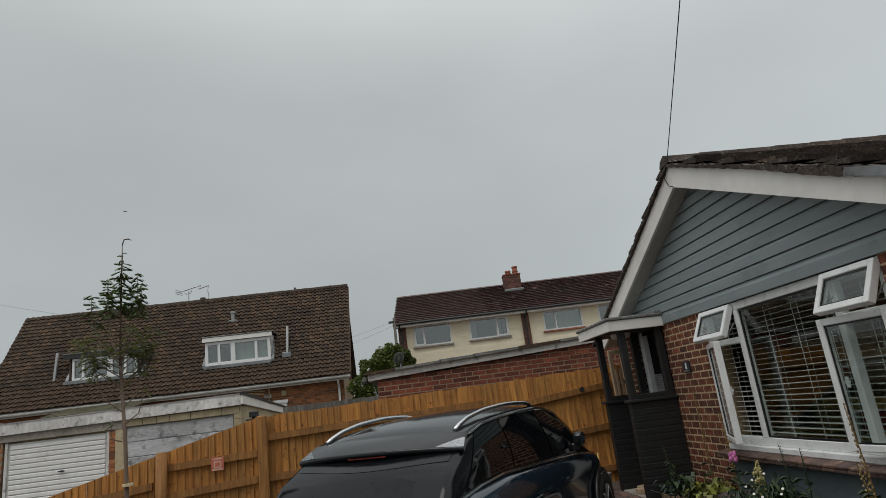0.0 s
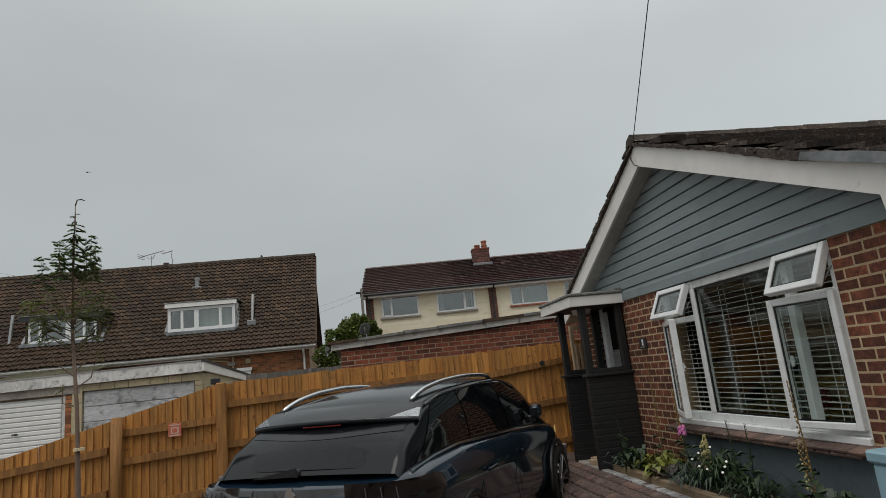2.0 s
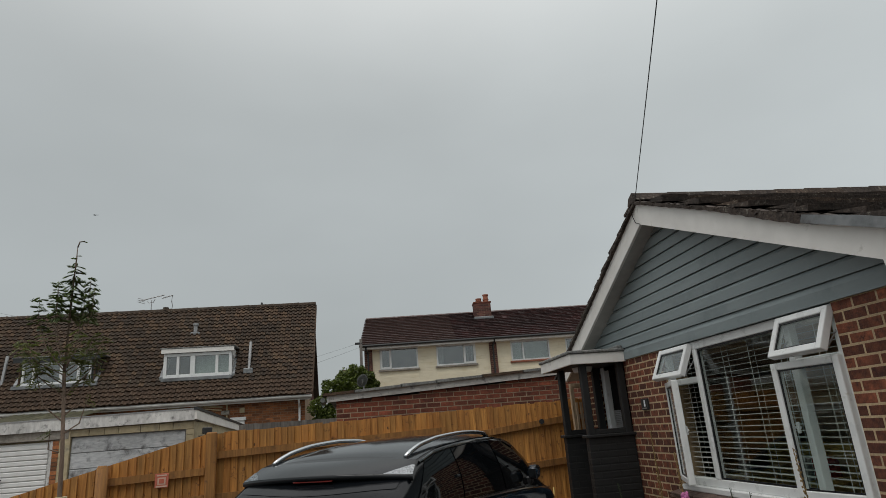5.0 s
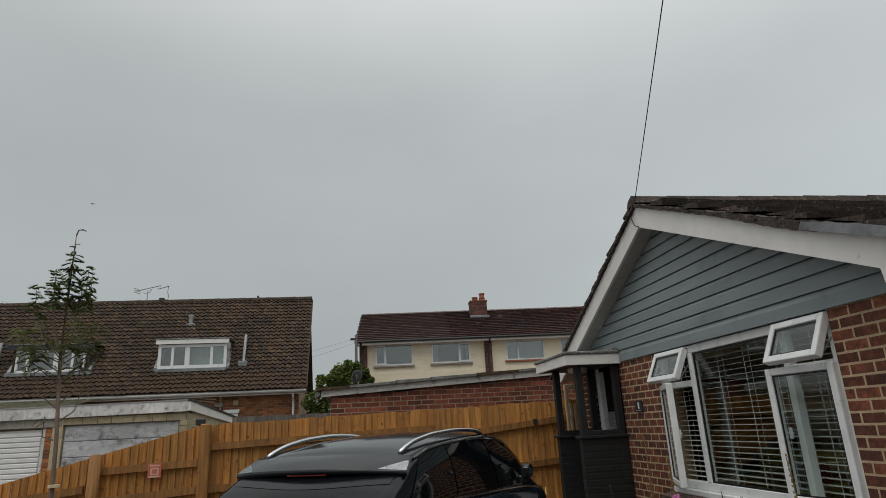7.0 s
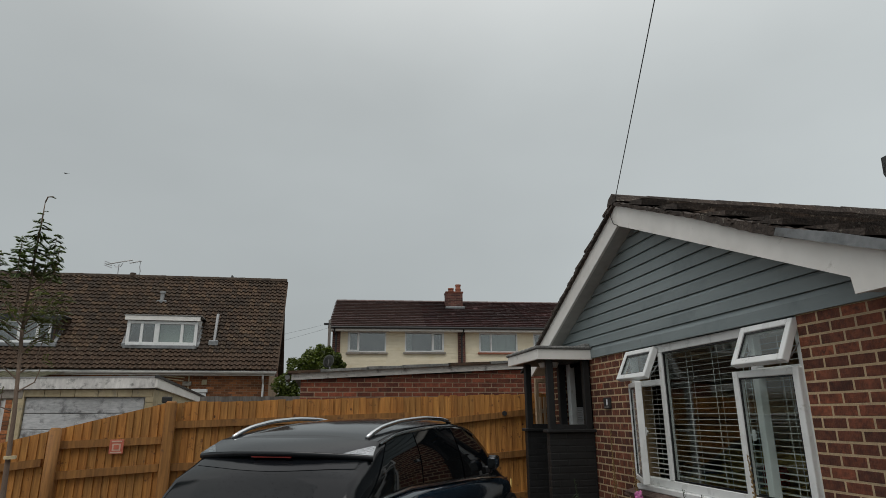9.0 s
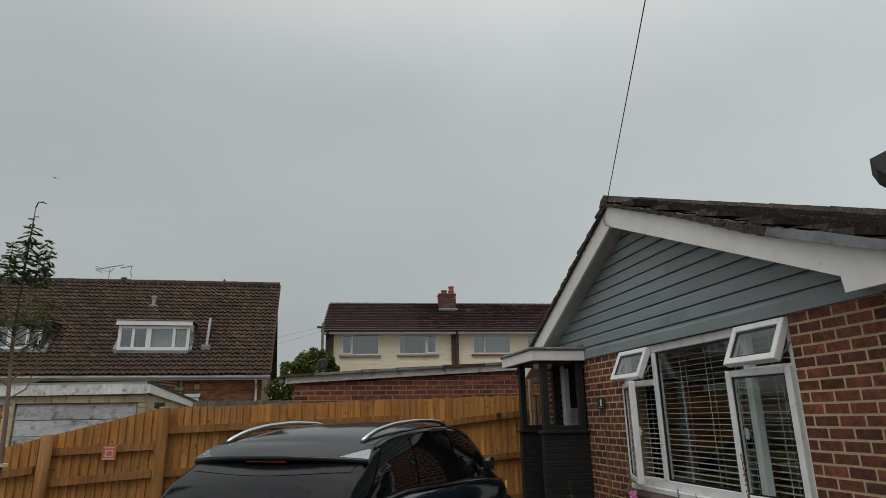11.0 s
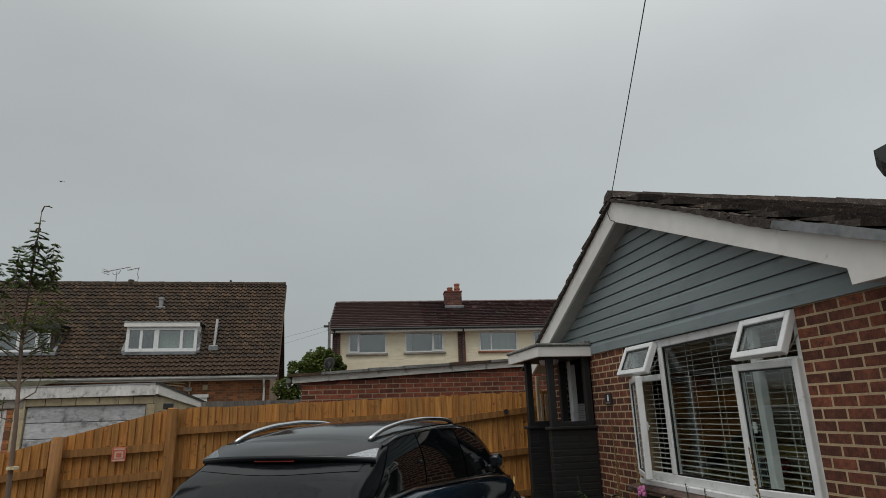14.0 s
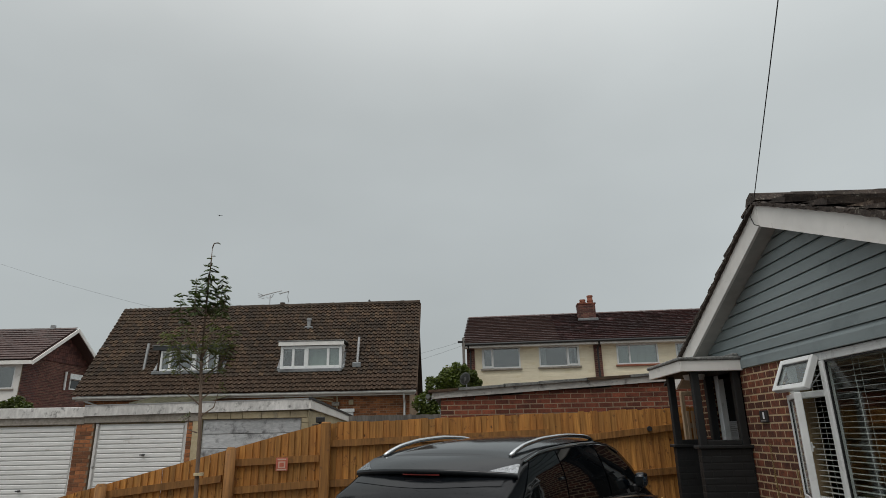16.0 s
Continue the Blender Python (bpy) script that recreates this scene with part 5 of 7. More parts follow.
# roof
broof = part("roof", prism(B(), [(2.9, verge(2.9) + 0.02), (GA_Y, GA_Z + 0.02), (9.6, verge(9.6) + 0.02), (9.6, verge(9.6) - 0.02), (GA_Y, GA_Z - 0.03), (2.9, verge(2.9) - 0.02)], 7.6, atx(BX + 0.01)), M_TILE_B, bung, "dark lichened concrete tile roof")
m, slen = slope_frame(BX - 0.035, 2.84, verge(2.84) + 0.03, GA_Y, GA_Z + 0.035)
tiled_slope(broof, m, 7.6, slen, 0.30, 0.315, M_TILE_B, 290, "flat", random.Random(17), jitter=0.008, thick=0.045, lift=0.062, stagger=0.5)
m, slen = slope_frame(BX + 0.57, 9.65, verge(9.65) + 0.03, GA_Y, GA_Z + 0.035)
tiled_slope(broof, m, 0.6, slen, 0.30, 0.315, M_TILE_B, 30, "flat", random.Random(18), jitter=0.008, thick=0.03, lift=0.04)
part("far_slope", prism(B(), [(GA_Y, GA_Z + 0.06), (9.6, verge(9.6) + 0.06), (9.6, verge(9.6) + 0.02), (GA_Y, GA_Z + 0.02)], 7.0, atx(BX + 0.55)), M_TILE_B, broof)
rng = random.Random(6)
for i in range(18):
    x = BX - 0.04 + i * 0.42
    part("ridge_tile", prism(B(), [(GA_Y - 0.09, GA_Z + 0.02), (GA_Y - 0.06, GA_Z + 0.10 + 0.0065 * i), (GA_Y, GA_Z + 0.125 + 0.0065 * i + rng.uniform(-0.012, 0.008)), (GA_Y + 0.09, GA_Z + 0.09 + 0.0065 * i), (GA_Y + 0.13, GA_Z + 0.02)], 0.43, atx(x)), M_TILE_B, broof)
# mortar bedding and moss along the verge
def hang(y):
    return 0.042 * math.exp(-((y - 4.2) / 0.55) ** 2)


bm = B()
rng = random.Random(12)
y = 3.0
while y < GA_Y - 0.1:
    s = rng.uniform(0.006, 0.014)
    bmesh.ops.create_icosphere(bm, subdivisions=1, radius=s, matrix=Matrix.Translation((BX - 0.036 + rng.uniform(-0.006, 0.006), y, verge(y) + rng.uniform(0.006, 0.04))) @ Matrix.Diagonal((0.8, 1.6, 0.8, 1)))
    y += rng.uniform(0.012, 0.05)
y = GA_Y + 0.1
while y < 9.3:
    s = rng.uniform(0.006, 0.014)
    bmesh.ops.create_icosphere(bm, subdivisions=1, radius=s, matrix=Matrix.Translation((BX - 0.036 + rng.uniform(-0.006, 0.006), y, verge(y) + rng.uniform(0.006, 0.04))) @ Matrix.Diagonal((0.8, 1.6, 0.8, 1)))
    y += rng.uniform(0.012, 0.05)
for ya, yb in ((2.98, GA_Y), (GA_Y, 9.3)):
    n = 60
    rows = [[(BX - 0.040 + (0.006 * math.sin(i * 1.7) if k in (1, 2) else 0.0) + (0.04 if k in (0, 3) else 0.0), ya + (yb - ya) * i / n, verge(ya + (yb - ya) * i / n) + (-0.004 - hang(ya + (yb - ya) * i / n), -hang(ya + (yb - ya) * i / n), 0.034, 0.04)[k] + 0.006 * math.sin(i * 2.3 + k)) for k in range(4)] for i in range(n + 1)]
    grid(bm, rows)
tagged(part("verge_mortar", bm, M_TILE_B, broof, "crumbling dark mortar bedding"), kind="stuff")
part("lead_patch", prism(B(), [(3.05, verge(3.05) + 0.0), (3.4, verge(3.4) - 0.018), (4.05, verge(4.05) - 0.036), (4.02, verge(4.02) + 0.026), (3.6, verge(3.6) + 0.05), (3.05, verge(3.05) + 0.055)], 0.012, atx(BX - 0.062)), M_LEAD, broof, "grey lead strip dressed over the verge")

# large window
win = part("window", B(), M_UPVC, bung, "white plastic window with open top lights and casements")
FX = WX + 0.015
FT, FB = SB - 0.005, 0.895
bm = B()
fw = 0.055
for a, b, c, d in ((YJ, YJ + fw, FB, FT), (YL - fw, YL, FB, FT), (YJ + fw, YL - fw, FT - 0.075, FT), (YJ + fw, YL - fw, FB, FB + 0.075)):
    box(bm, FX, FX + 0.07, a, b, c, d, 0.005)
part("window_frame", bm, M_UPVC, win)
M1, M2, TZ = 4.79, 6.11, 1.876
for y in (M1, M2):
    part("mullion", box(B(), FX - 0.006, FX + 0.065, y - 0.033, y + 0.033, FB + 0.075, FT - 0.075, 0.006), M_UPVC, win)
for a, b in ((YJ + fw, M1 - 0.033), (M2 + 0.033, YL - fw)):
    part("transom", box(B(), FX - 0.003, FX + 0.062, a, b, TZ - 0.03, TZ + 0.03, 0.006), M_UPVC, win)
part("window_sill", box(B(), WX - 0.03, FX + 0.03, YJ - 0.0, YL + 0.0, FB - 0.055, FB, 0.008), M_UPVC, win, "white plastic sill under the frame")
p = part("pane", box(B(), FX + 0.03, FX + 0.036, M1 + 0.03, M2 - 0.03, FB + 0.07, FT - 0.07), M_GLASS, win)
p.visible_shadow = False
bm = B()
for a, b, c, d in ((M1 + 0.033, M1 + 0.045, FB + 0.075, FT - 0.075), (M2 - 0.045, M2 - 0.033, FB + 0.075, FT - 0.075), (M1 + 0.04, M2 - 0.04, FB + 0.075, FB + 0.09), (M1 + 0.04, M2 - 0.04, FT - 0.09, FT - 0.075)):
    box(bm, FX + 0.012, FX + 0.03, a, b, c, d)
part("glazing_bead", bm, M_PLASTIC, win, "black glazing gasket")


def sash(name, w, h, m, handle=None):
    """An opening light: local y across, z up, x outwards negative."""
    s = part(name, B(), M_UPVC, win)
    s.matrix_local = m
    bm = B()
    t = 0.052
    for a, b, c, d in ((0, t, 0, h), (w - t, w, 0, h), (t, w - t, 0, t), (t, w - t, h - t, h)):
        box(bm, -0.05, 0.012, a, b, c, d, 0.008, 2)
    part("sash_frame", bm, M_UPVC, s)
    bm = B()
    for a, b, c, d in ((t - 0.002, t + 0.012, t, h - t), (w - t - 0.012, w - t + 0.002, t, h - t), (t, w - t, t - 0.002, t + 0.012), (t, w - t, h - t - 0.012, h - t + 0.002)):
        box(bm, -0.038, -0.03, a, b, c, d)
    part("gasket", bm, M_PLASTIC, s)
    g = part("pane", box(B(), -0.03, -0.024, t, w - t, t, h - t), M_GLASS, s)
    g.visible_shadow = False
    if handle:
        hp = part("handle", box(B(), 0.012, 0.03, handle[0] - 0.012, handle[0] + 0.012, handle[1] - 0.04, handle[1] + 0.04, 0.004), M_UPVC, s)
        part("lever", box(B(), 0.03, 0.042, handle[0] - 0.01, handle[0] + 0.10, handle[1] - 0.01, handle[1] + 0.01, 0.004), M_UPVC, hp)
    return s


hs = FT - 0.035 - TZ
TOPZ = FT - 0.03
for a, b in ((YJ - 0.003, M1 + 0.035), (M2 + 0.02, YL - 0.003)):
    m = Matrix.Translation((FX, a, TOPZ)) @ Matrix.Rotation(radians(25), 4, "Y") @ Matrix.Translation((0, 0, -hs))
    sash("top_light", b - a, hs, m)
    for y in (a + 0.03, b - 0.03):
        part("stay_arm", rod(B(), (FX + 0.01, y, TOPZ - hs * 0.45), (FX - 0.11, y, TOPZ - hs * 0.88), 0.006, seg=6), M_STEEL, win)
hc = TZ + 0.01 - FB - 0.04
# right casement, hinged at the right jamb; left casement, hinged at the left jamb
m = Matrix.Translation((FX, YJ + 0.025, FB + 0.04)) @ Matrix.Rotation(radians(9.5), 4, "Z")
sash("casement", 0.58, hc, m, (0.51, 0.48))
m = Matrix.Translation((FX, YL - 0.025, FB + 0.04)) @ Matrix.Rotation(radians(-22), 4, "Z") @ Matrix.Translation((0, -(YL - M2), 0))
sash("casement", YL - M2, hc, m, (0.05, 0.48))


# blinds
def blind(y0, y1, name, tilt):
    b = thing("venetian_blind", (FX + 0.14, (y0 + y1) / 2, 0.93), 0, name, "blind", "blinds in the large window")
    part("headrail", box(B(), -0.02, 0.02, (y0 - y1) / 2, (y1 - y0) / 2, 1.22, 1.27, 0.004), M_BLIND, b)
    bm = B()
    box(bm, -0.025, 0.025, (y0 - y1) / 2 + 0.005, (y1 - y0) / 2 - 0.005, -0.0015, 0.0015)
    me = mesh_of("slat", bm, M_BLIND)
    r = random.Random(int(y0 * 10))
    for i in range(26):
        ob = new("slat", me)
        ob.parent = b
        ob.matrix_local = pose(0, 0, 0.02 + i * 0.048, r.uniform(-0.15, 0.15), tilt + r.uniform(-2, 2), 0)
    for u in (0.2, 0.5, 0.8) if y1 - y0 > 0.8 else (0.3, 0.7):
        y = (y0 - y1) / 2 + (y1 - y0) * u
        part("cord", box(B(), -0.029, -0.0275, y - 0.003, y + 0.003, 0.0, 1.24), M_BLIND, b)
        part("cord", box(B(), 0.0275, 0.029, y - 0.003, y + 0.003, 0.0, 1.24), M_BLIND, b)


blind(YJ + 0.03, M1 - 0.01, "white venetian blind lowered behind the casement", -3)
blind(M1 + 0.01, M2 - 0.01, "wide white venetian blind lowered behind fixed glass", -3)
blind(M2 + 0.01, YL - 0.03, "narrow white venetian blind lowered behind open casement", -3)
# the room behind
bm = B()
box(bm, WX + 0.25, WX + 2.5, YR + 0.25, YC - 0.22, 0.25, 2.32)
bmesh.ops.reverse_faces(bm, faces=bm.faces)
bmesh.ops.delete(bm, geom=[f for f in bm.faces if f.calc_center_median().x < WX + 0.3], context="FACES")
solid("room_wall", bm, M_ROOM, "plain brown walls of the room behind the window", "wall", kind="structure")
solid("room_floor", box(B(), WX + 0.25, WX + 2.5, YR + 0.25, YC - 0.22, 0.2, 0.256), M_FLOORIN, "dark carpet in the room", "floor", kind="structure")
sofa = thing("sofa", (4.75, 6.70, 0.256), 0, "mustard yellow sofa standing in the dim room", "sofa")
part("base", box(B(), -0.45, 0.40, -0.76, 0.76, 0.05, 0.44, 0.05, 2), M_YELLOW, sofa)
part("backrest", box(B(), 0.12, 0.40, -0.76, 0.76, 0.44, 0.92, 0.06, 2), M_YELLOW, sofa)
for y in (-0.76, 0.60):
    part("armrest", box(B(), -0.45, 0.40, y, y + 0.16, 0.3, 0.64, 0.05, 2), M_YELLOW, sofa)
cush = thing("cushion", (4.66, 6.26, 0.72), 0, "red cushion leaning on the sofa", "cushion")
part("cover", box(B(), -0.07, 0.07, -0.14, 0.14, -0.03, 0.36, 0.06, 2), M_RED, cush)
cush2 = thing("cushion", (4.64, 6.52, 0.72), 0, "pale grey cushion beside the red one", "cushion")
part("cover", box(B(), -0.07, 0.07, -0.13, 0.13, -0.03, 0.36, 0.06, 2), M_CURTAIN, cush2)

# tiled sill and painted panel under the window
part("panel", box(B(), WX - 0.015, WX + 0.012, YJ - 0.02, YL + 0.02, -0.1, 0.772, 0.004), M_RENDER, bung, "grey-blue painted rendered panel")
tsill = part("tiled_sill", box(B(), WX - 0.05, WX + 0.02, YJ - 0.04, YL + 0.06, 0.772, 0.80), M_MORTAR, bung, "sill of brown clay tiles")
rng = random.Random(40)
me = mesh_of("sill_tile", box(B(), -0.085, 0.045, -0.068, 0.068, -0.012, 0.012, 0.005), M_SILLTILE)
for row, dz in ((0, 0.0), (1, -0.026)):
    for i in range(18):
        ob = new("sill_tile", me)
        ob.parent = tsill
        ob.matrix_local = pose(WX - 0.045 + 0.008 * row, YJ - 0.04 + 0.07 + i * 0.142 + 0.03 * row, 0.824 + dz + rng.uniform(-0.002, 0.002), rng.uniform(-1, 1), -12 + rng.uniform(-1, 1), rng.uniform(-1.5, 1.5))
# number plaque
plq = thing("wall_plaque", (WX - 0.012, 7.265, 1.70), 0, "small dark slate plaque with pale bars on the brickwork", "plaque")
part("plate", box(B(), -0.012, 0.012, -0.08, 0.08, -0.062, 0.062, 0.004), M_DARKMETAL, plq)
part("bar", box(B(), -0.015, -0.012, -0.03, 0.0, -0.025, 0.045), M_PAPER, plq)
part("bar", box(B(), -0.015, -0.012, -0.055, 0.05, -0.05, -0.038), M_STEEL, plq)
# pale blue chest at the foot of the pier
chest = thing("storage_chest", (3.22, 3.45, gz(3.2)), 0, "pale blue painted box standing against the brick pier", "box")
part("body", box(B(), -0.17, 0.17, -0.48, 0.48, 0.0, 0.52, 0.012), M_PALEBLUE, chest)
part("lid", box(B(), -0.19, 0.19, -0.50, 0.50, 0.525, 0.60, 0.015), M_PALEBLUE, chest)

# cable to the gable
cab = thing("overhead_cable", (0, 0, 0), 0, "thin black overhead cable fixed to the gable apex", "cable")
a, b = Vector((BX - 0.015, 6.29, 3.80)), Vector((-2.2, -9.25, 8.35))
pts = []
for i in range(33):
    u = i / 32
    q = a.lerp(b, u)
    q.z -= 0.35 * u * (1 - u)
    pts.append(q)
part("wire", pipe(B(), pts, 0.0045, 5), M_WIRE, cab)
part("loop", pipe(B(), [a, a + Vector((-0.01, 0.07, -0.05)), a + Vector((-0.01, 0.10, -0.14)), a + Vector((-0.01, 0.05, -0.24)), a + Vector((0.0, -0.02, -0.28))], 0.005, 5), M_WIRE, cab)
part("hook", pipe(B(), [a + Vector((0.03, 0, -0.03)), a], 0.01, 6), M_STEEL, cab)

# ---- porch ----
porch = thing("porch", (0, 0, 0), 0, "black painted open porch with white flat-roof fascia", "porch")
PX, PY0, PY1 = 2.70, 7.60, 8.79
part("roof_deck", box(B(), PX + 0.03, WX, PY0 + 0.03, PY1 - 0.03, 2.25, 2.345), M_SOFFIT, porch)
part("ceiling_board", box(B(), PX + 0.02, WX, PY0 + 0.02, PY1 - 0.02, 2.225, 2.25), M_BLACK, porch)
part("fascia", box(B(), PX, WX, PY0, PY0 + 0.03, 2.222, 2.345, 0.004), M_WHITE, porch)
part("fascia", box(B(), PX, PX + 0.03, PY0 + 0.03, PY1, 2.222, 2.345, 0.004), M_WHITE, porch)
part("felt_edge", box(B(), PX - 0.02, WX + 0.01, PY0 - 0.02, PY1 + 0.02, 2.345, 2.385, 0.012), M_FELT, porch, "grey mineral felt roof with rough edge")
part("felt_upstand", box(B(), WX - 0.10, WX - 0.025, PY0, PY0 + 0.25, 2.38, 2.42, 0.01), M_FELT, porch)
G0 = gz(2.85)


def low_wall(x0, x1, y0, y1, z1):
    w = part("low_wall", box(B(), x0 + 0.003, x1 - 0.003, y0 + 0.003, y1 - 0.003, G0 - 0.1, z1), M_BLACK, porch, "low wall of black painted brick")
    part("wall_cap", box(B(), x0 - 0.03, x1 + 0.03, y0 - 0.03, y1 + 0.03, z1, z1 + 0.035, 0.006), M_BLACK, w)
    return w


near = low_wall(2.83, 3.40, 7.66, 7.77, 1.37)
brick_course_wall(near, (2.83, 7.66, 0), (1, 0, 0), (0, -1, 0), 0.57, G0 - 0.02, 1.37, M_BLACK, 200, "painted_brick", depth=0.03)
brick_course_wall(near, (2.83, 7.77, 0), (0, -1, 0), (-1, 0, 0), 0.11, G0 - 0.02, 1.37, M_BLACK, 60, "painted_brick", depth=0.03, bl=0.10)
farw = low_wall(2.83, 3.40, 8.46, 8.57, 1.37)
brick_course_wall(farw, (2.83, 8.46, 0), (1, 0, 0), (0, -1, 0), 0.57, G0 - 0.02, 1.37, M_BLACK, 200, "painted_brick", depth=0.03)
for x0, x1, y0, y1 in ((2.84, 2.92, 7.67, 7.75), (2.84, 2.92, 8.47, 8.55), (3.31, 3.39, 7.67, 7.75), (3.30, 3.39, 8.44, 8.52)):
    part("post", box(B(), x0, x1, y0, y1, 1.40, 2.225, 0.006), M_BLACK, porch)
part("sill_rail", box(B(), 2.92, 3.31, 7.68, 7.74, 1.405, 1.46, 0.005), M_BLACK, porch)
part("sill_rail", box(B(), 2.92, 3.31, 8.48, 8.54, 1.405, 1.46, 0.005), M_BLACK, porch)
part("porch_floor", box(B(), 2.83, WX + 1.2, 7.77, 8.46, G0 - 0.1, G0 + 0.02, 0.01), M_CONCRETE, porch)
light = thing("porch_light", (3.05, 8.15, 2.225), 0, "round white bulkhead light under the porch ceiling", "lamp")
part("dome", rod(B(), (0, 0, -0.06), (0, 0, 0), 0.11, 0.13, 16), M_UPVC, light)
# front door in the recess
door = thing("front_door", (3.412, 8.40, G0 + 0.02), 0, "dark grey front door in a white frame with glazed slot", "door")
bm = B()
box(bm, 0.0, 0.075, -0.06, 0.05, 0, 2.02, 0.005)
box(bm, 0.075, 1.0, -0.06, 0.05, 1.95, 2.02, 0.005)
part("door_frame", bm, M_UPVC, door)
leaf = part("leaf", box(B(), 0.075, 0.95, -0.02, 0.03, 0.02, 1.95, 0.004), M_DOORDARK, door)
part("glazed_slot", box(B(), 0.24, 0.34, -0.025, -0.018, 1.15, 1.75, 0.003), M_CARGLASS, leaf)
part("slot_trim", box(B(), 0.235, 0.345, -0.022, -0.019, 1.14, 1.76), M_STEEL, leaf)
part("door_knob", rod(B(), (0.30, -0.02, 1.06), (0.30, -0.07, 1.06), 0.025), M_CHROME, leaf)
note = thing("paper_notice", (3.545, 8.372, 1.56), 0, "white printed paper notice taped to the door", "notice")
part("sheet", box(B(), -0.05, 0.05, -0.002, 0.002, -0.11, 0.11), M_PAPER, note)
for i in range(8):
    part("bar", box(B(), -0.04, 0.04 - 0.012 * (i % 3), -0.004, -0.002, 0.085 - i * 0.022, 0.091 - i * 0.022), M_STEEL, note)
# small blocks in the porch opening
for i, (x, y) in enumerate(((2.93, 8.02), (3.02, 8.22))):
    blk = thing("wood_offcut", (x, y, G0 + 0.02), 25 * i, "short pale wood offcut lying in the porch", "offcut")
    part("block", box(B(), -0.09, 0.09, -0.05, 0.05, 0, 0.06, 0.006), M_PALEWOOD, blk)

# slatted gate behind the porch
gate = thing("slatted_gate", (3.16, 9.02, gz(3.3)), 0, "pale wooden slatted side gate in a frame", "gate")
part("gate_post", box(B(), 0.0, 0.05, -0.03, 0.03, 0, 1.78, 0.005), M_PALEWOOD, gate)
part("gate_head", box(B(), 0.05, 0.7, -0.03, 0.03, 1.72, 1.78, 0.005), M_PALEWOOD, gate)
for i in range(9):
    part("slat", box(B(), 0.04 + i * 0.062, 0.075 + i * 0.062, -0.05, -0.03, 0.05, 1.52, 0.004), M_PALEWOOD, gate)
part("gate_rail", box(B(), 0.03, 0.62, -0.03, 0.0, 1.3, 1.36, 0.004), M_PALEWOOD, gate)
part("gate_rail", box(B(), 0.03, 0.62, -0.03, 0.0, 0.3, 0.36, 0.004), M_PALEWOOD, gate)

# ---- wing with eaves close by ----
wing = thing("bungalow_wing", (0, 0, 0), 0, "near wing of the bungalow with black gutter at the eaves", "bungalow")
part("wall", box(B(), 2.3, 6.0, -4.0, 1.30, -0.2, 2.3), M_BRICK_FAR, wing)
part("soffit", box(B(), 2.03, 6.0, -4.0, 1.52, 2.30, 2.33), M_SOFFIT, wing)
part("fascia", box(B(), 2.0, 2.03, -4.0, 1.55, 2.30, 2.46), M_DARKMETAL, wing)
part("fascia", box(B(), 2.03, 6.0, 1.52, 1.55, 2.30, 2.46), M_DARKMETAL, wing)
part("roof", prism(B(), [(1.95, 2.45), (4.4, 3.6), (6.9, 2.5)], 5.7, Matrix.Translation((0, -4.1, 0))), M_TILE_B, wing)
flood = thing("floodlight", label="black floodlight on an arm at the wing eaves", category="lamp", m=Matrix.Translation((1.666, 1.93, 2.266)) @ Matrix(((0.66, 0.72, 0, 0), (-0.75, 0.62, 0, 0), (0, 0, 1, 0), (0, 0, 0, 1))))
part("housing", prism(B(), [(0.0, 0.0), (0.012, -0.034), (0.055, -0.082), (0.26, -0.15), (0.26, 0.12), (0.05, 0.018)], 0.16), M_DARKMETAL, flood)
part("arm", pipe(B(), [(0.24, 0.08, 0.0), (0.36, 0.06, 0.06), (0.50, -0.03, 0.08)], 0.02, 8), M_DARKMETAL, flood)

# ---- timber fence ----
def fence_y(x):
    return 8.8 + 0.12 * (x + 1.66)


fence = thing("timber_fence", (0, 0, 0), 0, "orange-brown close-board timber fence stepping down along the drive", "fence")


def fence_top(x):
    if x > -1.66:
        return 1.752 + (x + 1.66) * 0.0262
    return max(1.745 + (x + 1.70) * 0.262, 0.75)


rng = random.Random(77)
ang = math.degrees(math.atan(0.12))
x = -5.6
i = 0
while x < 4.4:
    w = rng.uniform(0.076, 0.096)
    y = fence_y(x) + 0.012
    t0, t1 = fence_top(x + 0.003), fence_top(x + w - 0.003)
    j = rng.uniform(-0.012, 0.008) if x > -1.66 else 0.0
    g = gz(x) - 0.02
    bm = B()
    prism(bm, [(0, g), (w + 0.004, g), (w + 0.004, t1 + j), (0, t0 + j)], rng.uniform(0.014, 0.02))
    ob = part("board", bm, M_FENCE, fence)
    ob.matrix_local = pose(x, y, 0, rng.uniform(-0.25, 0.25), 0, ang - 13 + rng.uniform(-3, 3))
    x += w
    i += 1


def rail(x0, x1, z0, z1, d=0.05):
    bm = B()
    prism(bm, [(x0, z0 - 0.042), (x1, z1 - 0.042), (x1, z1 + 0.042), (x0, z0 + 0.042)], d)
    ob = part("rail", bm, M_POST, fence)
    L = Matrix.Translation((0, fence_y(0) - d - 0.002, 0)) @ Matrix(((1, 0, 0, 0), (0.12, 1, 0, 0), (0, 0, 1, 0), (0, 0, 0, 1)))
    ob.data.transform(L)


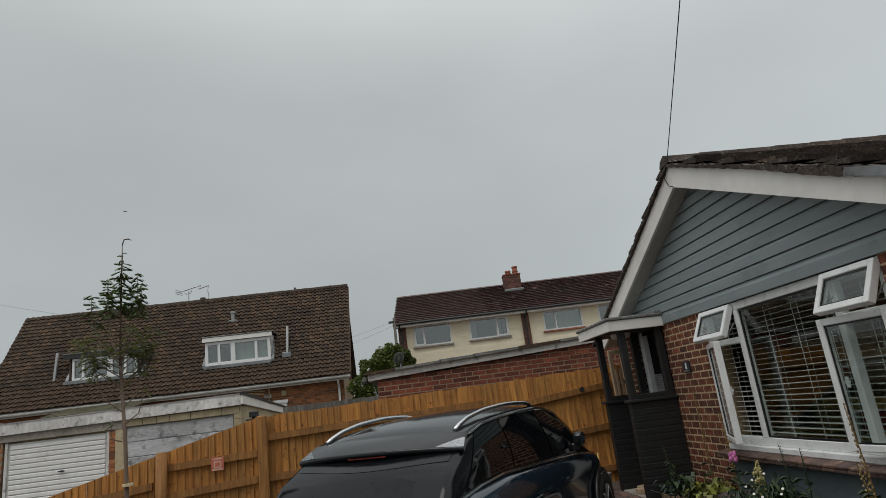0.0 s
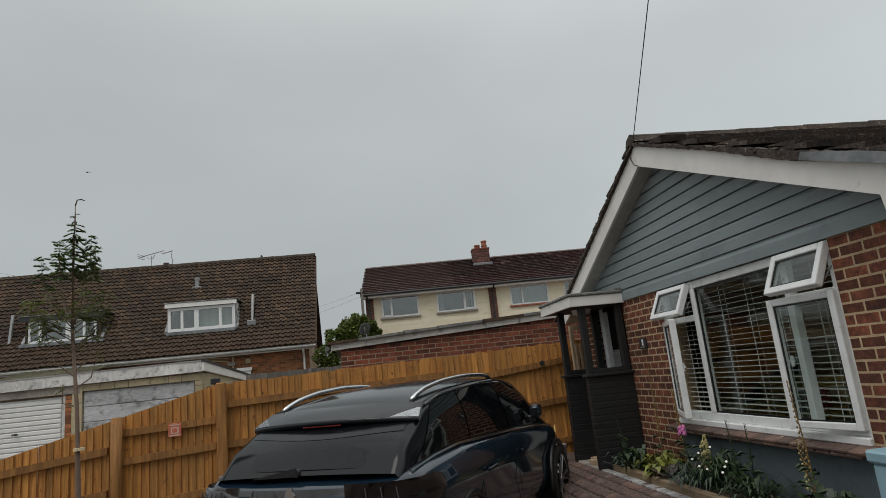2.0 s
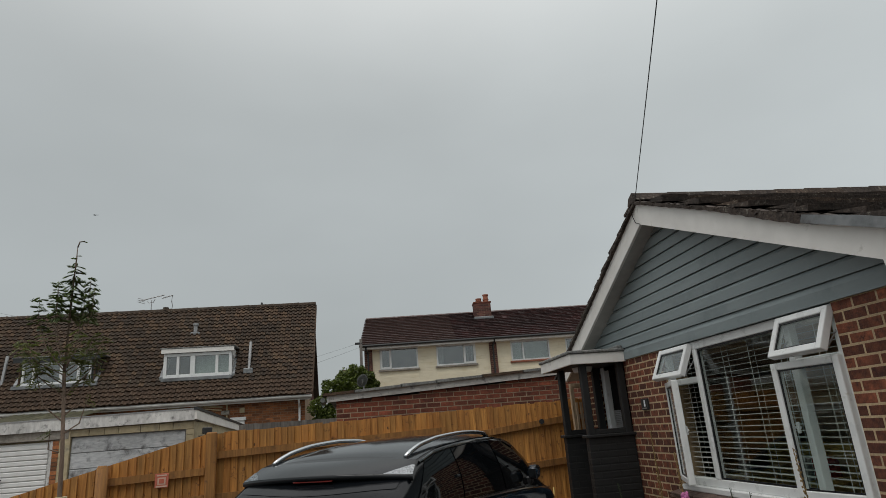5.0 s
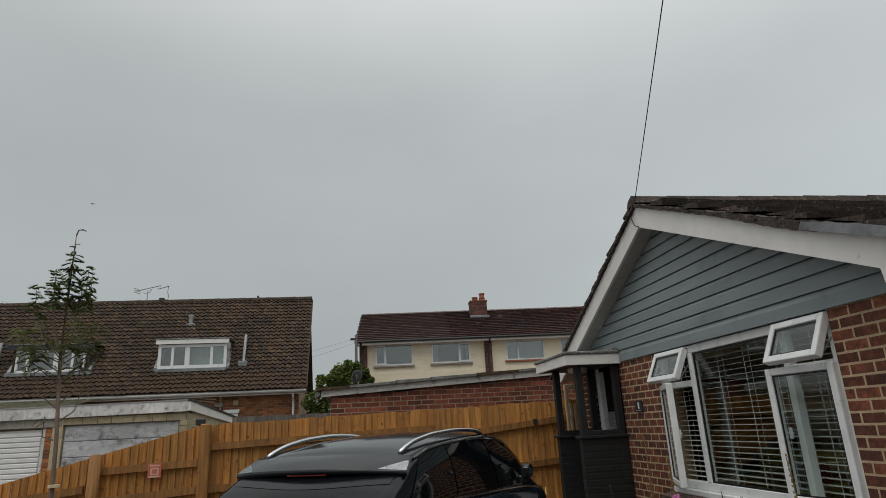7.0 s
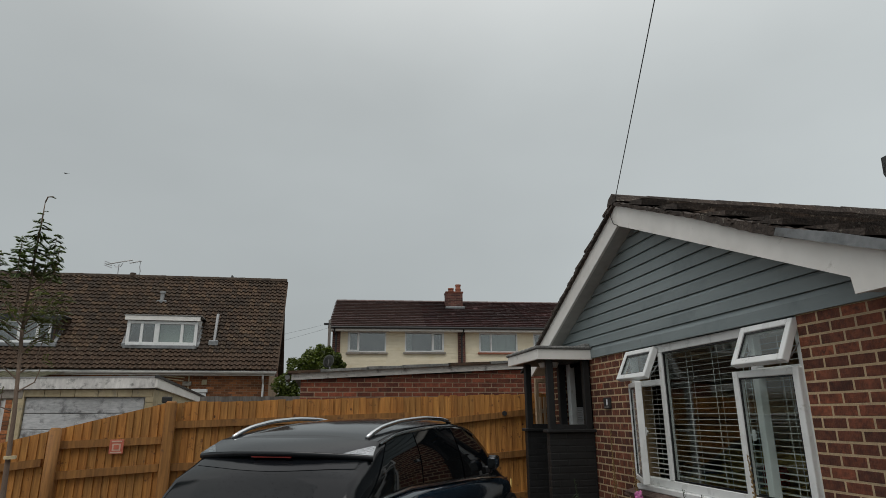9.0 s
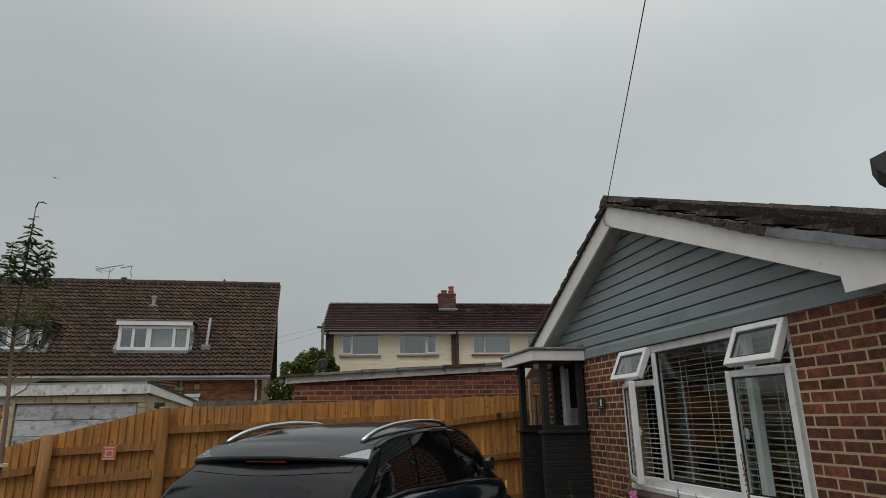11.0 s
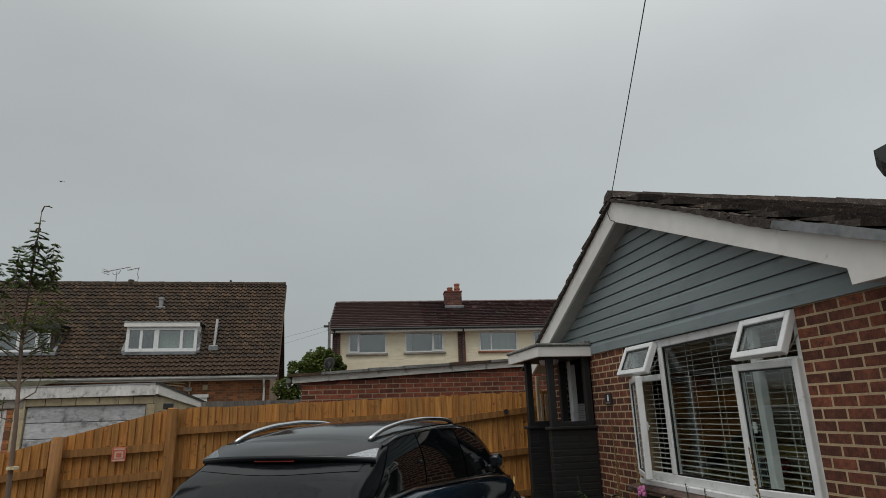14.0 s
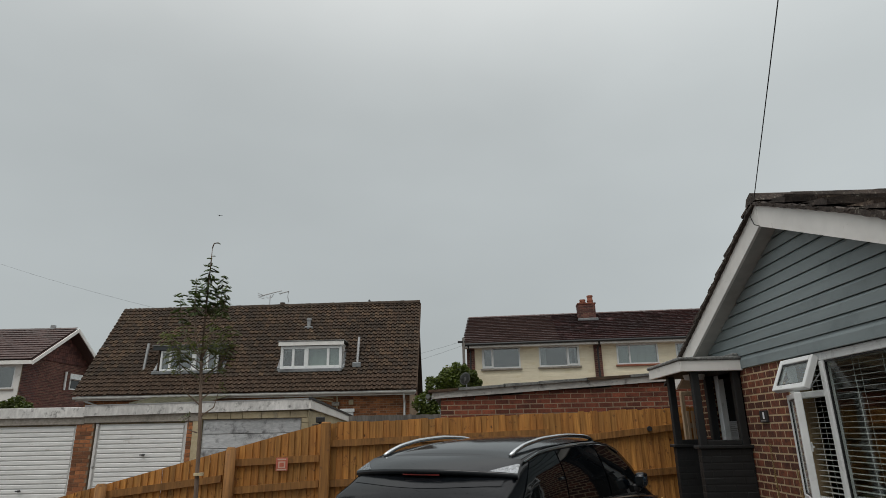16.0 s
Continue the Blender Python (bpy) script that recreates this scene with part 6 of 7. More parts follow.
for x0, x1, zs in ((-1.58, 1.35, ((1.488, 1.58), (0.998, 1.06), (0.45, 0.5))), (1.36, 4.2, ((1.447, 1.715), (0.94, 1.12), (0.4, 0.55))), (-2.78, -1.70, ((1.276, 1.311), (0.943, 0.999), (0.40, 0.48))), (-4.35, -2.92, ((0.93, 1.09), (0.45, 0.6), (0.05, 0.15))), (-5.6, -4.4, ((0.6, 0.75), (0.1, 0.25), (-0.05, 0.0)))):
    for a, b in zs:
        rail(x0, x1, a, b)
p = part("post", box(B(), -0.062, 0.062, -0.05, 0.05, -0.1, 1.765, 0.014), M_POST, fence, "square fence post")
p.matrix_local = pose(-1.625, fence_y(-1.645) - 0.075, 0, 0, 0, ang)
for px_, h in ((-2.80, 1.47), (-4.32, 1.07)):
    bm = B()
    pipe(bm, [(0, 0, -0.1), (0, 0, h * 0.5), (0, 0, h - 0.03)], 0.064, 12)
    p = part("post", bm, M_POST, fence, "round log fence post", True)
    p.matrix_local = pose(px_, fence_y(px_) - 0.11, 0)
    part("post_top", rod(B(), (0, 0, h - 0.032), (0, 0, h), 0.064, 0.045, 12), M_POST, p)
p = part("post", box(B(), -0.04, 0.04, -0.03, 0.03, -0.1, 1.80, 0.006), M_POST, fence)
p.matrix_local = pose(-0.09, fence_y(-0.09) + 0.06, 0, 0, 0, ang)
part("bolt", rod(B(), (2.77, fence_y(2.77) - 0.05, 1.60), (2.77, fence_y(2.77) - 0.085, 1.60), 0.035), M_DARKMETAL, fence, "black ring bolt on the rail")
sign = thing("fence_sign", (-2.17, fence_y(-2.17) - 0.062, 1.247), ang, "small faded red square sign screwed to the fence rail", "sign")
part("plate", box(B(), -0.075, 0.075, -0.006, 0.004, -0.08, 0.08, 0.003), M_SIGNRED, sign)
part("panel", box(B(), -0.045, 0.045, -0.008, -0.006, -0.045, 0.035), M_SIGNPALE, sign)
part("emblem", box(B(), -0.028, 0.028, -0.010, -0.008, -0.03, 0.02), M_SIGNRED, sign)
for z, w in ((0.06, 0.055), (-0.064, 0.06)):
    part("bar", box(B(), -w, w, -0.008, -0.006, z - 0.008, z + 0.008), M_SIGNPALE, sign)

# ---- young tree ----
tree = thing("young_rowan_tree", (-2.40, 6.5, gz(-2.4)), 0, "slender young rowan with feathery green leaves by the fence", "tree")
TB = 3.62
bm = B()
tp = [(0.10, 0, -0.05), (0.07, 0.0, 0.5), (0.045, 0.0, 1.1), (0.02, 0.01, 1.7), (-0.03, 0.0, 2.4), (-0.035, 0.0, 3.0), (-0.03, 0.0, 3.4), (-0.03, 0, 3.60)]
pipe(bm, tp[:5], 0.027, 8, 0.015)
pipe(bm, tp[4:], 0.015, 8, 0.003)
pipe(bm, [(-0.03, 0, 3.58), (-0.015, 0, 3.635), (0.03, 0, 3.64)], 0.006, 6)
part("trunk", bm, M_BARK, tree, "thin straight brown trunk", True)
part("tree_tie", rod(B(), (0.05, 0, 1.33), (0.05, 0, 1.355), 0.045, 0.045, 10), M_STONEWALL, tree)
rng = random.Random(50)


def frond(bm, p, d, length, size):
    """A compound leaf: a drooping rib with paired leaflets."""
    d = d.normalized()
    side_ = d.cross(Vector((0, 0, 1))).normalized()
    n = 6
    for k in range(1, n + 1):
        u = k / n
        c = p + d * (length * u) + Vector((0, 0, -0.35 * length * u * u))
        for s in (-1, 1):
            tip = c + (side_ * s * 0.9 + d * 0.45 + Vector((0, 0, -0.25))) * size * (1.1 - 0.35 * abs(u - 0.5))
            w = d * size * 0.5
            quad(bm, c, c + (tip - c) * 0.5 + w, tip, c + (tip - c) * 0.5 - w)
    tip = p + d * (length + size) + Vector((0, 0, -0.4 * length))
    quad(bm, p + d * length * 0.9, tip.lerp(p, 0.3) + side_ * size * 0.2, tip, tip.lerp(p, 0.3) - side_ * size * 0.2)


crown, wisps = B(), B()
twigs = B()


def leader(bm, pts, gap, length, size, bare):
    """A thin upright shoot with compound leaves set round it, shorter towards its tip."""
    pipe(twigs, pts, 0.006, 5, 0.002)
    pts = [Vector(p) for p in pts]
    total = sum((b - a).length for a, b in zip(pts, pts[1:]))
    run, k = 0.0, 0
    for a, b in zip(pts, pts[1:]):
        step = (b - a).length
        u = 0.0
        while u < step:
            share = (run + u) / total
            if share > bare:
                ang_ = k * 2.4 + rng.uniform(-0.5, 0.5)
                d = Vector((math.cos(ang_), math.sin(ang_), rng.uniform(-0.45, 0.5)))
                frond(bm, a.lerp(b, u / step), d, length * (1.1 - 0.6 * share) * rng.uniform(0.7, 1.15), size * (1.05 - 0.35 * share))
                k += 1
            u += gap * rng.uniform(0.7, 1.3)
        run += step


leader(crown, [(-0.035, 0, 2.88), (-0.03, 0.0, 3.1), (-0.03, 0.0, 3.4)], 0.013, 0.12, 0.050, 0.05)
leader(crown, [(-0.03, 0, 3.36), (-0.025, 0.0, 3.5)], 0.028, 0.09, 0.03, 0.0)
frond(crown, Vector((0.0, 0, 3.64)), Vector((1, 0, 0.1)), 0.04, 0.02)
for dx, dy, z0, z1 in ((-0.15, 0.05, 2.60, 3.27), (-0.25, -0.04, 2.58, 3.10), (0.13, 0.03, 2.62, 3.29), (0.20, -0.05, 2.60, 3.17), (0.04, 0.16, 2.66, 3.18), (-0.05, -0.16, 2.64, 3.14)):
    leader(crown, [(-0.035, 0, z0 - 0.16), (-0.035 + dx * 0.65, dy * 0.65, z0 + 0.05), (-0.03 + dx, dy, z0 + 0.32), (-0.03 + dx * 1.04, dy, z1)], 0.020, 0.105, 0.046, 0.56)
for a, z, r_, up_ in ((3.3, 2.30, 0.36, 0.42), (0.2, 2.35, 0.27, 0.40), (2.6, 2.45, 0.32, 0.36), (5.4, 2.42, 0.30, 0.34), (1.2, 2.40, 0.30, 0.38), (3.9, 2.38, 0.34, 0.30), (0.0, 2.18, 0.31, 0.52), (3.05, 2.2, 0.42, 0.52)):
    tip = Vector((-0.03 + math.cos(a) * r_, math.sin(a) * r_, z + up_))
    foot = Vector((-0.03, 0, z))
    leader(wisps, [foot, foot.lerp(tip, 0.5) + Vector((math.cos(a) * 0.05, math.sin(a) * 0.05, -0.05)), tip], 0.021, 0.15, 0.036, 0.25)
for a, z, r_, up_ in ((3.15, 1.98, 0.26, 0.44), (0.05, 1.86, 0.20, 0.34), (2.9, 1.72, 0.10, 0.20), (0.3, 2.02, 0.16, 0.36)):
    foot = Vector((-0.005, 0, z))
    tip = foot + Vector((math.cos(a) * r_, math.sin(a) * r_ * 0.5, up_))
    pipe(twigs, [foot, foot.lerp(tip, 0.45) + Vector((math.cos(a) * 0.05, 0, -0.06)), tip], 0.008, 5, 0.003)
    for j in range(3):
        frond(wisps, foot.lerp(tip, 0.8 + 0.1 * j), Vector((math.cos(a + j), math.sin(a + j), -0.2)), 0.09, 0.024)
tagged(part("lower_foliage", wisps, M_TREEPALE, tree, "thin olive young leaves"), kind="stuff")
tagged(part("crown", crown, M_TREELEAF, tree, "feathery dark green compound leaves"), kind="stuff")
tagged(part("branch_work", twigs, M_BARK, tree), kind="stuff")

# ---- paving, bed edge, bed ----
pave = thing("block_paving", (0, 0, 0), 0, "red-brown block paving in front of the porch", "paving", kind="structure")
me = mesh_of("paver", box(B(), -0.052, 0.052, -0.050, 0.050, -0.03, 0.014, 0.014), M_PAVE)
rng = random.Random(60)
for i in range(24):
    for j in range(18):
        x = 1.62 + j * 0.125
        y = 5.6 + i * 0.125 + (0.06 if j % 2 else 0.0)
        if x > 2.93 - (0.0 if y > 7.6 else max(0.0, (7.6 - y) * -0.05)) or (y > 7.55 and x > 2.78):
            continue
        ob = new("paver", me)
        ob.parent = pave
        slope = math.degrees(math.atan((gz(x + 0.05) - gz(x - 0.05)) / 0.1))
        ob.matrix_local = Matrix.Translation((x, y, gz(x) + 0.004 + rng.uniform(-0.003, 0.003))) @ Matrix.Rotation(radians(-slope + rng.uniform(-1, 1)), 4, "Y") @ Matrix.Rotation(radians(90 + rng.uniform(-4, 4)), 4, "Z")
me = mesh_of("sett", box(B(), -0.045, 0.045, -0.048, 0.048, -0.03, 0.014, 0.008), M_SETT)
for i in range(24):
    ob = new("sett", me)
    ob.parent = pave
    ob.matrix_local = pose(2.865 + rng.uniform(-0.004, 0.004), 5.3 + i * 0.1, gz(2.865) + 0.006, rng.uniform(-1, 1), 0, rng.uniform(-4, 4))
edge = thing("bed_edging", (2.95, 0, gz(2.95)), 0, "tan timber sleepers edging the flower bed", "edging")
for i in range(4):
    part("sleeper", box(B(), -0.03, 0.05, 7.55 - (i + 1) * 0.9, 7.545 - i * 0.9, -0.05, 0.085, 0.01), M_SLEEPER, edge)
bm = B()
rng = random.Random(61)
rows = [[(3.0 + 0.045 * i, 3.9 + 0.08 * j, 0.33 + rng.uniform(0, 0.035)) for i in range(10)] for j in range(47)]
grid(bm, rows)
bmesh.ops.recalc_face_normals(bm, faces=bm.faces)
solid("soil", bm, M_SOIL, "dark crumbly soil of the flower bed", "soil", kind="structure", smooth=True)


# ---- plants ----
def stalk(at, height, lean, mat, label, blooms=0, bloom_mat=None, leaves=True, cap=0.012, seed=0, start=0.35):
    s = thing("flower_spike", (*at, 0.34), 0, label, "flower")
    r = random.Random(seed)
    top = Vector((lean[0], lean[1], height))
    pts = [top * u + Vector((0.02 * math.sin(u * 5), 0.02 * math.cos(u * 4), 0)) for u in (0, 0.25, 0.5, 0.75, 1.0)]
    part("stem", pipe(B(), pts, 0.007, 6, 0.003), mat, s)
    bm = B()
    for k in range(blooms):
        u = start + (1 - start) * k / blooms
        c = top * u
        a = k * 2.4
        sz = cap * (1.3 - 0.7 * u)
        bmesh.ops.create_icosphere(bm, subdivisions=1, radius=sz, matrix=Matrix.Translation(c + Vector((math.cos(a) * sz * 1.3, math.sin(a) * sz * 1.3, 0))) @ Matrix.Diagonal((1, 1, 1.35, 1)))
    if blooms:
        tagged(part("seed_head", bm, bloom_mat or mat, s), kind="stuff")
    if leaves:
        bm = B()
        for k in range(10):
            a = k * 2.4
            p = Vector((0, 0, 0.04 * k))
            d = Vector((math.cos(a), math.sin(a), 0.4))
            w = Vector((-math.sin(a), math.cos(a), 0)) * 0.03
            l = 0.16 - 0.008 * k
            quad(bm, p, p + d * l * 0.5 + w, p + d * l + Vector((0, 0, -0.05)), p + d * l * 0.5 - w)
        part("leaves", bm, M_LEAF, s)
    return s


stalk((3.25, 6.95), 1.10, (0.02, 0.02), M_STALK, "dry brown foxglove spike against the brickwork", 46, M_STALK, True, 0.009, 1)
stalk((3.22, 6.42), 0.88, (0.02, 0.05), M_STALK, "tall tan foxglove spike in seed by the window", 44, M_STALK, True, 0.009, 2)
stalk((3.12, 4.55), 0.95, (0.06, 0.12), M_STALK, "golden dry seed spike standing before the sill", 46, M_STALK, True, 0.009, 3)
stalk((3.18, 4.66), 0.55, (-0.02, 0.02), M_STALK, "short dry spike with pale seed heads", 24, M_PLUME, True, 0.009, 4)
stalk((3.20, 5.55), 0.62, (0.0, 0.02), M_LEAF, "slim green spike before the painted panel", 30, M_LEAF, True, 0.006, 5)
stalk((3.22, 5.40), 0.60, (0.02, -0.03), M_LEAF, "slim green leafy spike before the painted panel", 30, M_LEAF, True, 0.006, 6)
stalk((3.02, 7.35), 0.55, (-0.03, 0.02), M_LEAF, "thin green spike by the black porch wall", 26, M_LEAF, True, 0.006, 7)
stalk((2.98, 7.22), 0.42, (-0.03, 0.0), M_LEAF, "thin grey-green spike by the porch", 22, M_LEAF, True, 0.006, 8)
stalk((3.16, 6.25), 0.52, (0.0, 0.03), M_LEAF, "foxglove with pink flowers at its top", 14, M_PINK, True, 0.028, 9, 0.86)
plume = stalk((3.16, 6.0), 0.46, (0.05, -0.02), M_LEAF, "cream feathery astilbe plume among green leaves", 0, None, True, 0.01, 10)
bm = B()
rng = random.Random(70)
for k in range(260):
    u = rng.uniform(0.35, 1.0)
    c = Vector((0.05 * u, -0.02 * u, 0.46 * u)) + Vector((rng.gauss(0, 1), rng.gauss(0, 1), rng.gauss(0, 0.6))) * 0.05 * (1.1 - u)
    bmesh.ops.create_icosphere(bm, subdivisions=1, radius=0.008, matrix=Matrix.Translation(c))
tagged(part("plume", bm, M_PLUME, plume, "cream flower plume"), kind="stuff")


def clump(name, at, n, length, width, mat, label, spread=0.8, seed=0, droop=0.6, category="plant"):
    c = thing(name, (*at, 0.34), 0, label, category)
    r = random.Random(seed)
    bm = B()
    for k in range(n):
        a = r.uniform(0, 6.283)
        tilt = r.uniform(0.15, spread)
        l = length * r.uniform(0.6, 1.1)
        d = Vector((math.cos(a) * tilt, math.sin(a) * tilt, 1 - 0.5 * tilt)).normalized()
        sd = Vector((-math.sin(a), math.cos(a), 0)) * width * r.uniform(0.7, 1.2)
        base = Vector((r.gauss(0, 0.05), r.gauss(0, 0.05), 0))
        p1, p2 = base + d * l * 0.55, base + d * l * 0.8 + Vector((math.cos(a), math.sin(a), 0)) * l * 0.15
        p3 = base + d * l * 0.85 + Vector((math.cos(a) * 0.35, math.sin(a) * 0.35, -droop * 0.3)) * l
        rows = [[base - sd * 0.15, base + sd * 0.15], [p1 - sd * 0.8, p1 + sd * 0.8], [p2 - sd, p2 + sd], [p3 - sd * 0.1, p3 + sd * 0.1]]
        grid(bm, rows)
    tagged(part("leaves", bm, mat, c), kind="stuff")
    return c


clump("hosta", (3.10, 6.62), 64, 0.24, 0.030, M_LIME, "bright yellow-green leafy plant at the wall foot", 1.0, 1, 0.9)
clump("leafy_plant", (3.18, 6.85), 48, 0.28, 0.02, M_LIME, "yellow-green foliage behind the hosta", 0.8, 2, 0.7)
clump("leafy_plant", (3.08, 7.15), 44, 0.30, 0.018, M_LEAF, "mixed dark green foliage beside the porch", 0.9, 3, 0.7)
clump("leafy_plant", (2.98, 7.42), 26, 0.24, 0.022, M_BLUELEAF, "grey-green leafy plant at the bed end", 1.0, 4, 0.8)
clump("heuchera", (3.10, 6.35), 40, 0.24, 0.04, M_PURPLELEAF, "dull purple-leaved plant in the bed", 1.1, 5, 0.9)
clump("blue_grass", (3.06, 6.02), 150, 0.30, 0.004, M_BLUELEAF, "tuft of fine blue-green grass", 1.1, 6, 0.9)
clump("leafy_plant", (3.22, 5.85), 120, 0.42, 0.010, M_LEAF, "mound of fine dark green foliage", 1.0, 7, 0.7)
clump("leafy_plant", (3.14, 5.25), 90, 0.30, 0.010, M_LEAF, "loose green foliage along the wall", 1.0, 8, 0.7)
clump("leafy_plant", (3.16, 4.45), 60, 0.30, 0.02, M_LEAF, "green leaves around the dry spikes", 1.0, 9, 0.7)
rng = random.Random(71)
for k in range(9):
    f = thing("daisy", (3.0 + rng.uniform(0, 0.2), 5.4 + rng.uniform(0, 0.6), 0.34), 0, "small white daisy flower on a thin stem", "flower", "daisies in the bed")
    h = rng.uniform(0.2, 0.36)
    part("stem", rod(B(), (0, 0, 0), (0, 0, h), 0.002, seg=5), M_LEAF, f)
    part("petals", rod(B(), (0, 0, h), (-0.004, -0.004, h + 0.005), 0.010, 0.011, 9), M_PETAL, f)

# pot with a yellow stick by the fence
pot = thing("bucket", (2.62, 8.62, gz(2.6)), 0, "small grey bucket with a yellow handle by the fence", "bucket")
part("tub", rod(B(), (0, 0, 0), (0, 0, 0.26), 0.11, 0.14, 14), M_STEEL, pot)
part("stick", rod(B(), (0, 0, 0.1), (0.05, 0.12, 0.5), 0.01), M_YELLOW, pot)

# far aircraft
air = thing("helicopter", (-420, 1010, 385), 30, "tiny dark helicopter far off in the grey sky", "helicopter")
bm = B()
bmesh.ops.create_icosphere(bm, subdivisions=2, radius=1.0, matrix=Matrix.Diagonal((1.9, 0.8, 0.9, 1)))
part("cabin", bm, M_DARKMETAL, air, "", True)
part("tail_boom", rod(B(), (1.2, 0, 0.2), (5.2, 0, 0.6), 0.35, 0.12), M_DARKMETAL, air)
part("tail_fin", box(B(), 4.9, 5.4, -0.05, 0.05, 0.4, 1.5, 0.02), M_DARKMETAL, air)
part("rotor", box(B(), -4.2, 4.2, -0.12, 0.12, 1.15, 1.22), M_DARKMETAL, air)
part("mast", rod(B(), (0, 0, 0.8), (0, 0, 1.2), 0.12), M_DARKMETAL, air)

# ---- parked car ----
CAR = pose(0.762, 6.82, -0.06, 0, 0, 60.0)
car = thing("parked_car", label="dark blue-black compact SUV with silver roof rails, wet with rain", category="car", m=CAR)


def lerp_table(table, x):
    """Smooth interpolation in rows of (x, value...)."""
    if x <= table[0][0]:
        return table[0][1:]
    for a, b in zip(table, table[1:]):
        if x <= b[0]:
            u = (x - a[0]) / (b[0] - a[0])
            return tuple(p + (q - p) * u for p, q in zip(a[1:], b[1:]))
    return table[-1][1:]


# positions across the roof
VS = (-1, -0.95, -0.88, -0.7, -0.45, -0.2, 0, 0.2, 0.45, 0.7, 0.88, 0.95, 1)
# half-width, underside, shoulder, deck height
BODY = ((-2.25, 0.60, 0.42, 0.93, 0.95), (-2.19, 0.78, 0.34, 1.00, 1.00), (-2.08, 0.865, 0.28, 1.055, 1.03), (-1.85, 0.91, 0.24, 1.09, 1.06), (-1.3, 0.92, 0.22, 1.116, 1.08), (0.0, 0.915, 0.22, 1.065, 1.05),
        (0.84, 0.925, 0.22, 1.017, 1.02), (1.4, 0.955, 0.24, 0.97, 1.02), (1.80, 0.89, 0.27, 0.88, 0.96), (2.00, 0.73, 0.32, 0.77, 0.84), (2.12, 0.56, 0.36, 0.67, 0.70))
# cabin: half-width at the edge, height at the edge, height in the middle
TOP = ((-2.13, 0.70, 1.06, 1.07), (-1.98, 0.69, 1.215, 1.245), (-1.80, 0.685, 1.30, 1.362), (-1.70, 0.675, 1.362, 1.425), (-1.55, 0.67, 1.455, 1.50), (-1.3, 0.67, 1.502, 1.548), (-1.0, 0.68, 1.53, 1.58), (-0.5, 0.695, 1.552, 1.605),
       (-0.05, 0.70, 1.556, 1.612), (0.3, 0.70, 1.54, 1.60), (0.68, 0.72, 1.47, 1.535), (1.0, 0.775, 1.29, 1.36), (1.42, 0.82, 1.0, 1.03))
# half-width of the waistline
WAIST = ((-2.25, 0.56), (-2.19, 0.70), (-2.08, 0.75), (-1.85, 0.765), (-1.3, 0.795), (0.0, 0.855), (0.84, 0.872), (1.4, 0.885), (1.80, 0.79), (2.00, 0.66), (2.12, 0.5))


def shoulder(x):
    return lerp_table(WAIST, x)[0], lerp_table(BODY, x)[2]


def top_point(x, v, lift=0.0):
    """On the upper skin: v -1 at one edge, 1 at the other."""
    w, ze, zc = lerp_table(TOP, x)
    return (x, w * v, zc - (zc - ze) * abs(v) ** 2.4 + lift)


def spoiler_point(u, v, lift=0.0):
    """On the roof spoiler: u 0 at the roof seam, 1 at the trailing edge."""
    x0, x1 = -1.60 + 0.05 * v * v, -1.875 + 0.15 * v * v
    a = top_point(x0, v, 0.004)
    k = abs(v) ** 2.4
    z1 = 1.394 - 0.030 * k
    y1 = 0.715 * v
    return (x0 + (x1 - x0) * u, a[1] + (y1 - a[1]) * u, a[2] + (z1 - a[2]) * u + 0.012 * math.sin(math.pi * u) * (1 - k) + lift)


def side_point(x, u, s, push=0.006):
    """On the cabin side: u 0 at the shoulder, 1 at the upper edge."""
    sw, sz = shoulder(x)
    w, ze, zc = lerp_table(TOP, x)
    y = sw + (w - sw) * u + 0.03 * math.sin(math.pi * u) * min(1.0, max(0.0, (ze - sz) / 0.4))
    return (x, s * (y + push), sz + (ze - sz) * u)


def body_section(x):
    w, b, s, d = lerp_table(BODY, x)
    sw, sz = shoulder(x)
    side = [(w * 0.84, b), (w * 0.965, b + 0.10), (w * 0.985, 0.5), (w * 0.97, 0.66), (w * 0.985, min(0.80, s - 0.16)), (w, min(0.90, s - 0.10)), (w * 0.985, s - 0.055), (w * 0.45 + sw * 0.55, s - 0.02), (sw, s), (sw * 0.9, s + (d - s) * 0.5), (w * 0.5, d), (0.0, d + 0.005)]
    pts = [(x, -p[0], p[1]) for p in side] + [(x, p[0], p[1]) for p in side[-2::-1]]
    return pts


bm = B()
xs_ = [-2.25, -2.22, -2.19, -2.14, -2.08, -1.97, -1.85, -1.6, -1.3, -0.9, -0.5, 0.0, 0.45, 0.84, 1.1, 1.4, 1.6, 1.80, 1.92, 2.0, 2.07, 2.12]
vs = grid(bm, [body_section(x) for x in xs_])
bm.faces.new(vs[0])
bm.faces.new(vs[-1][::-1])
bmesh.ops.recalc_face_normals(bm, faces=bm.faces)
part("body", bm, M_CARPAINT, car, "glossy dark blue-black paintwork", True)


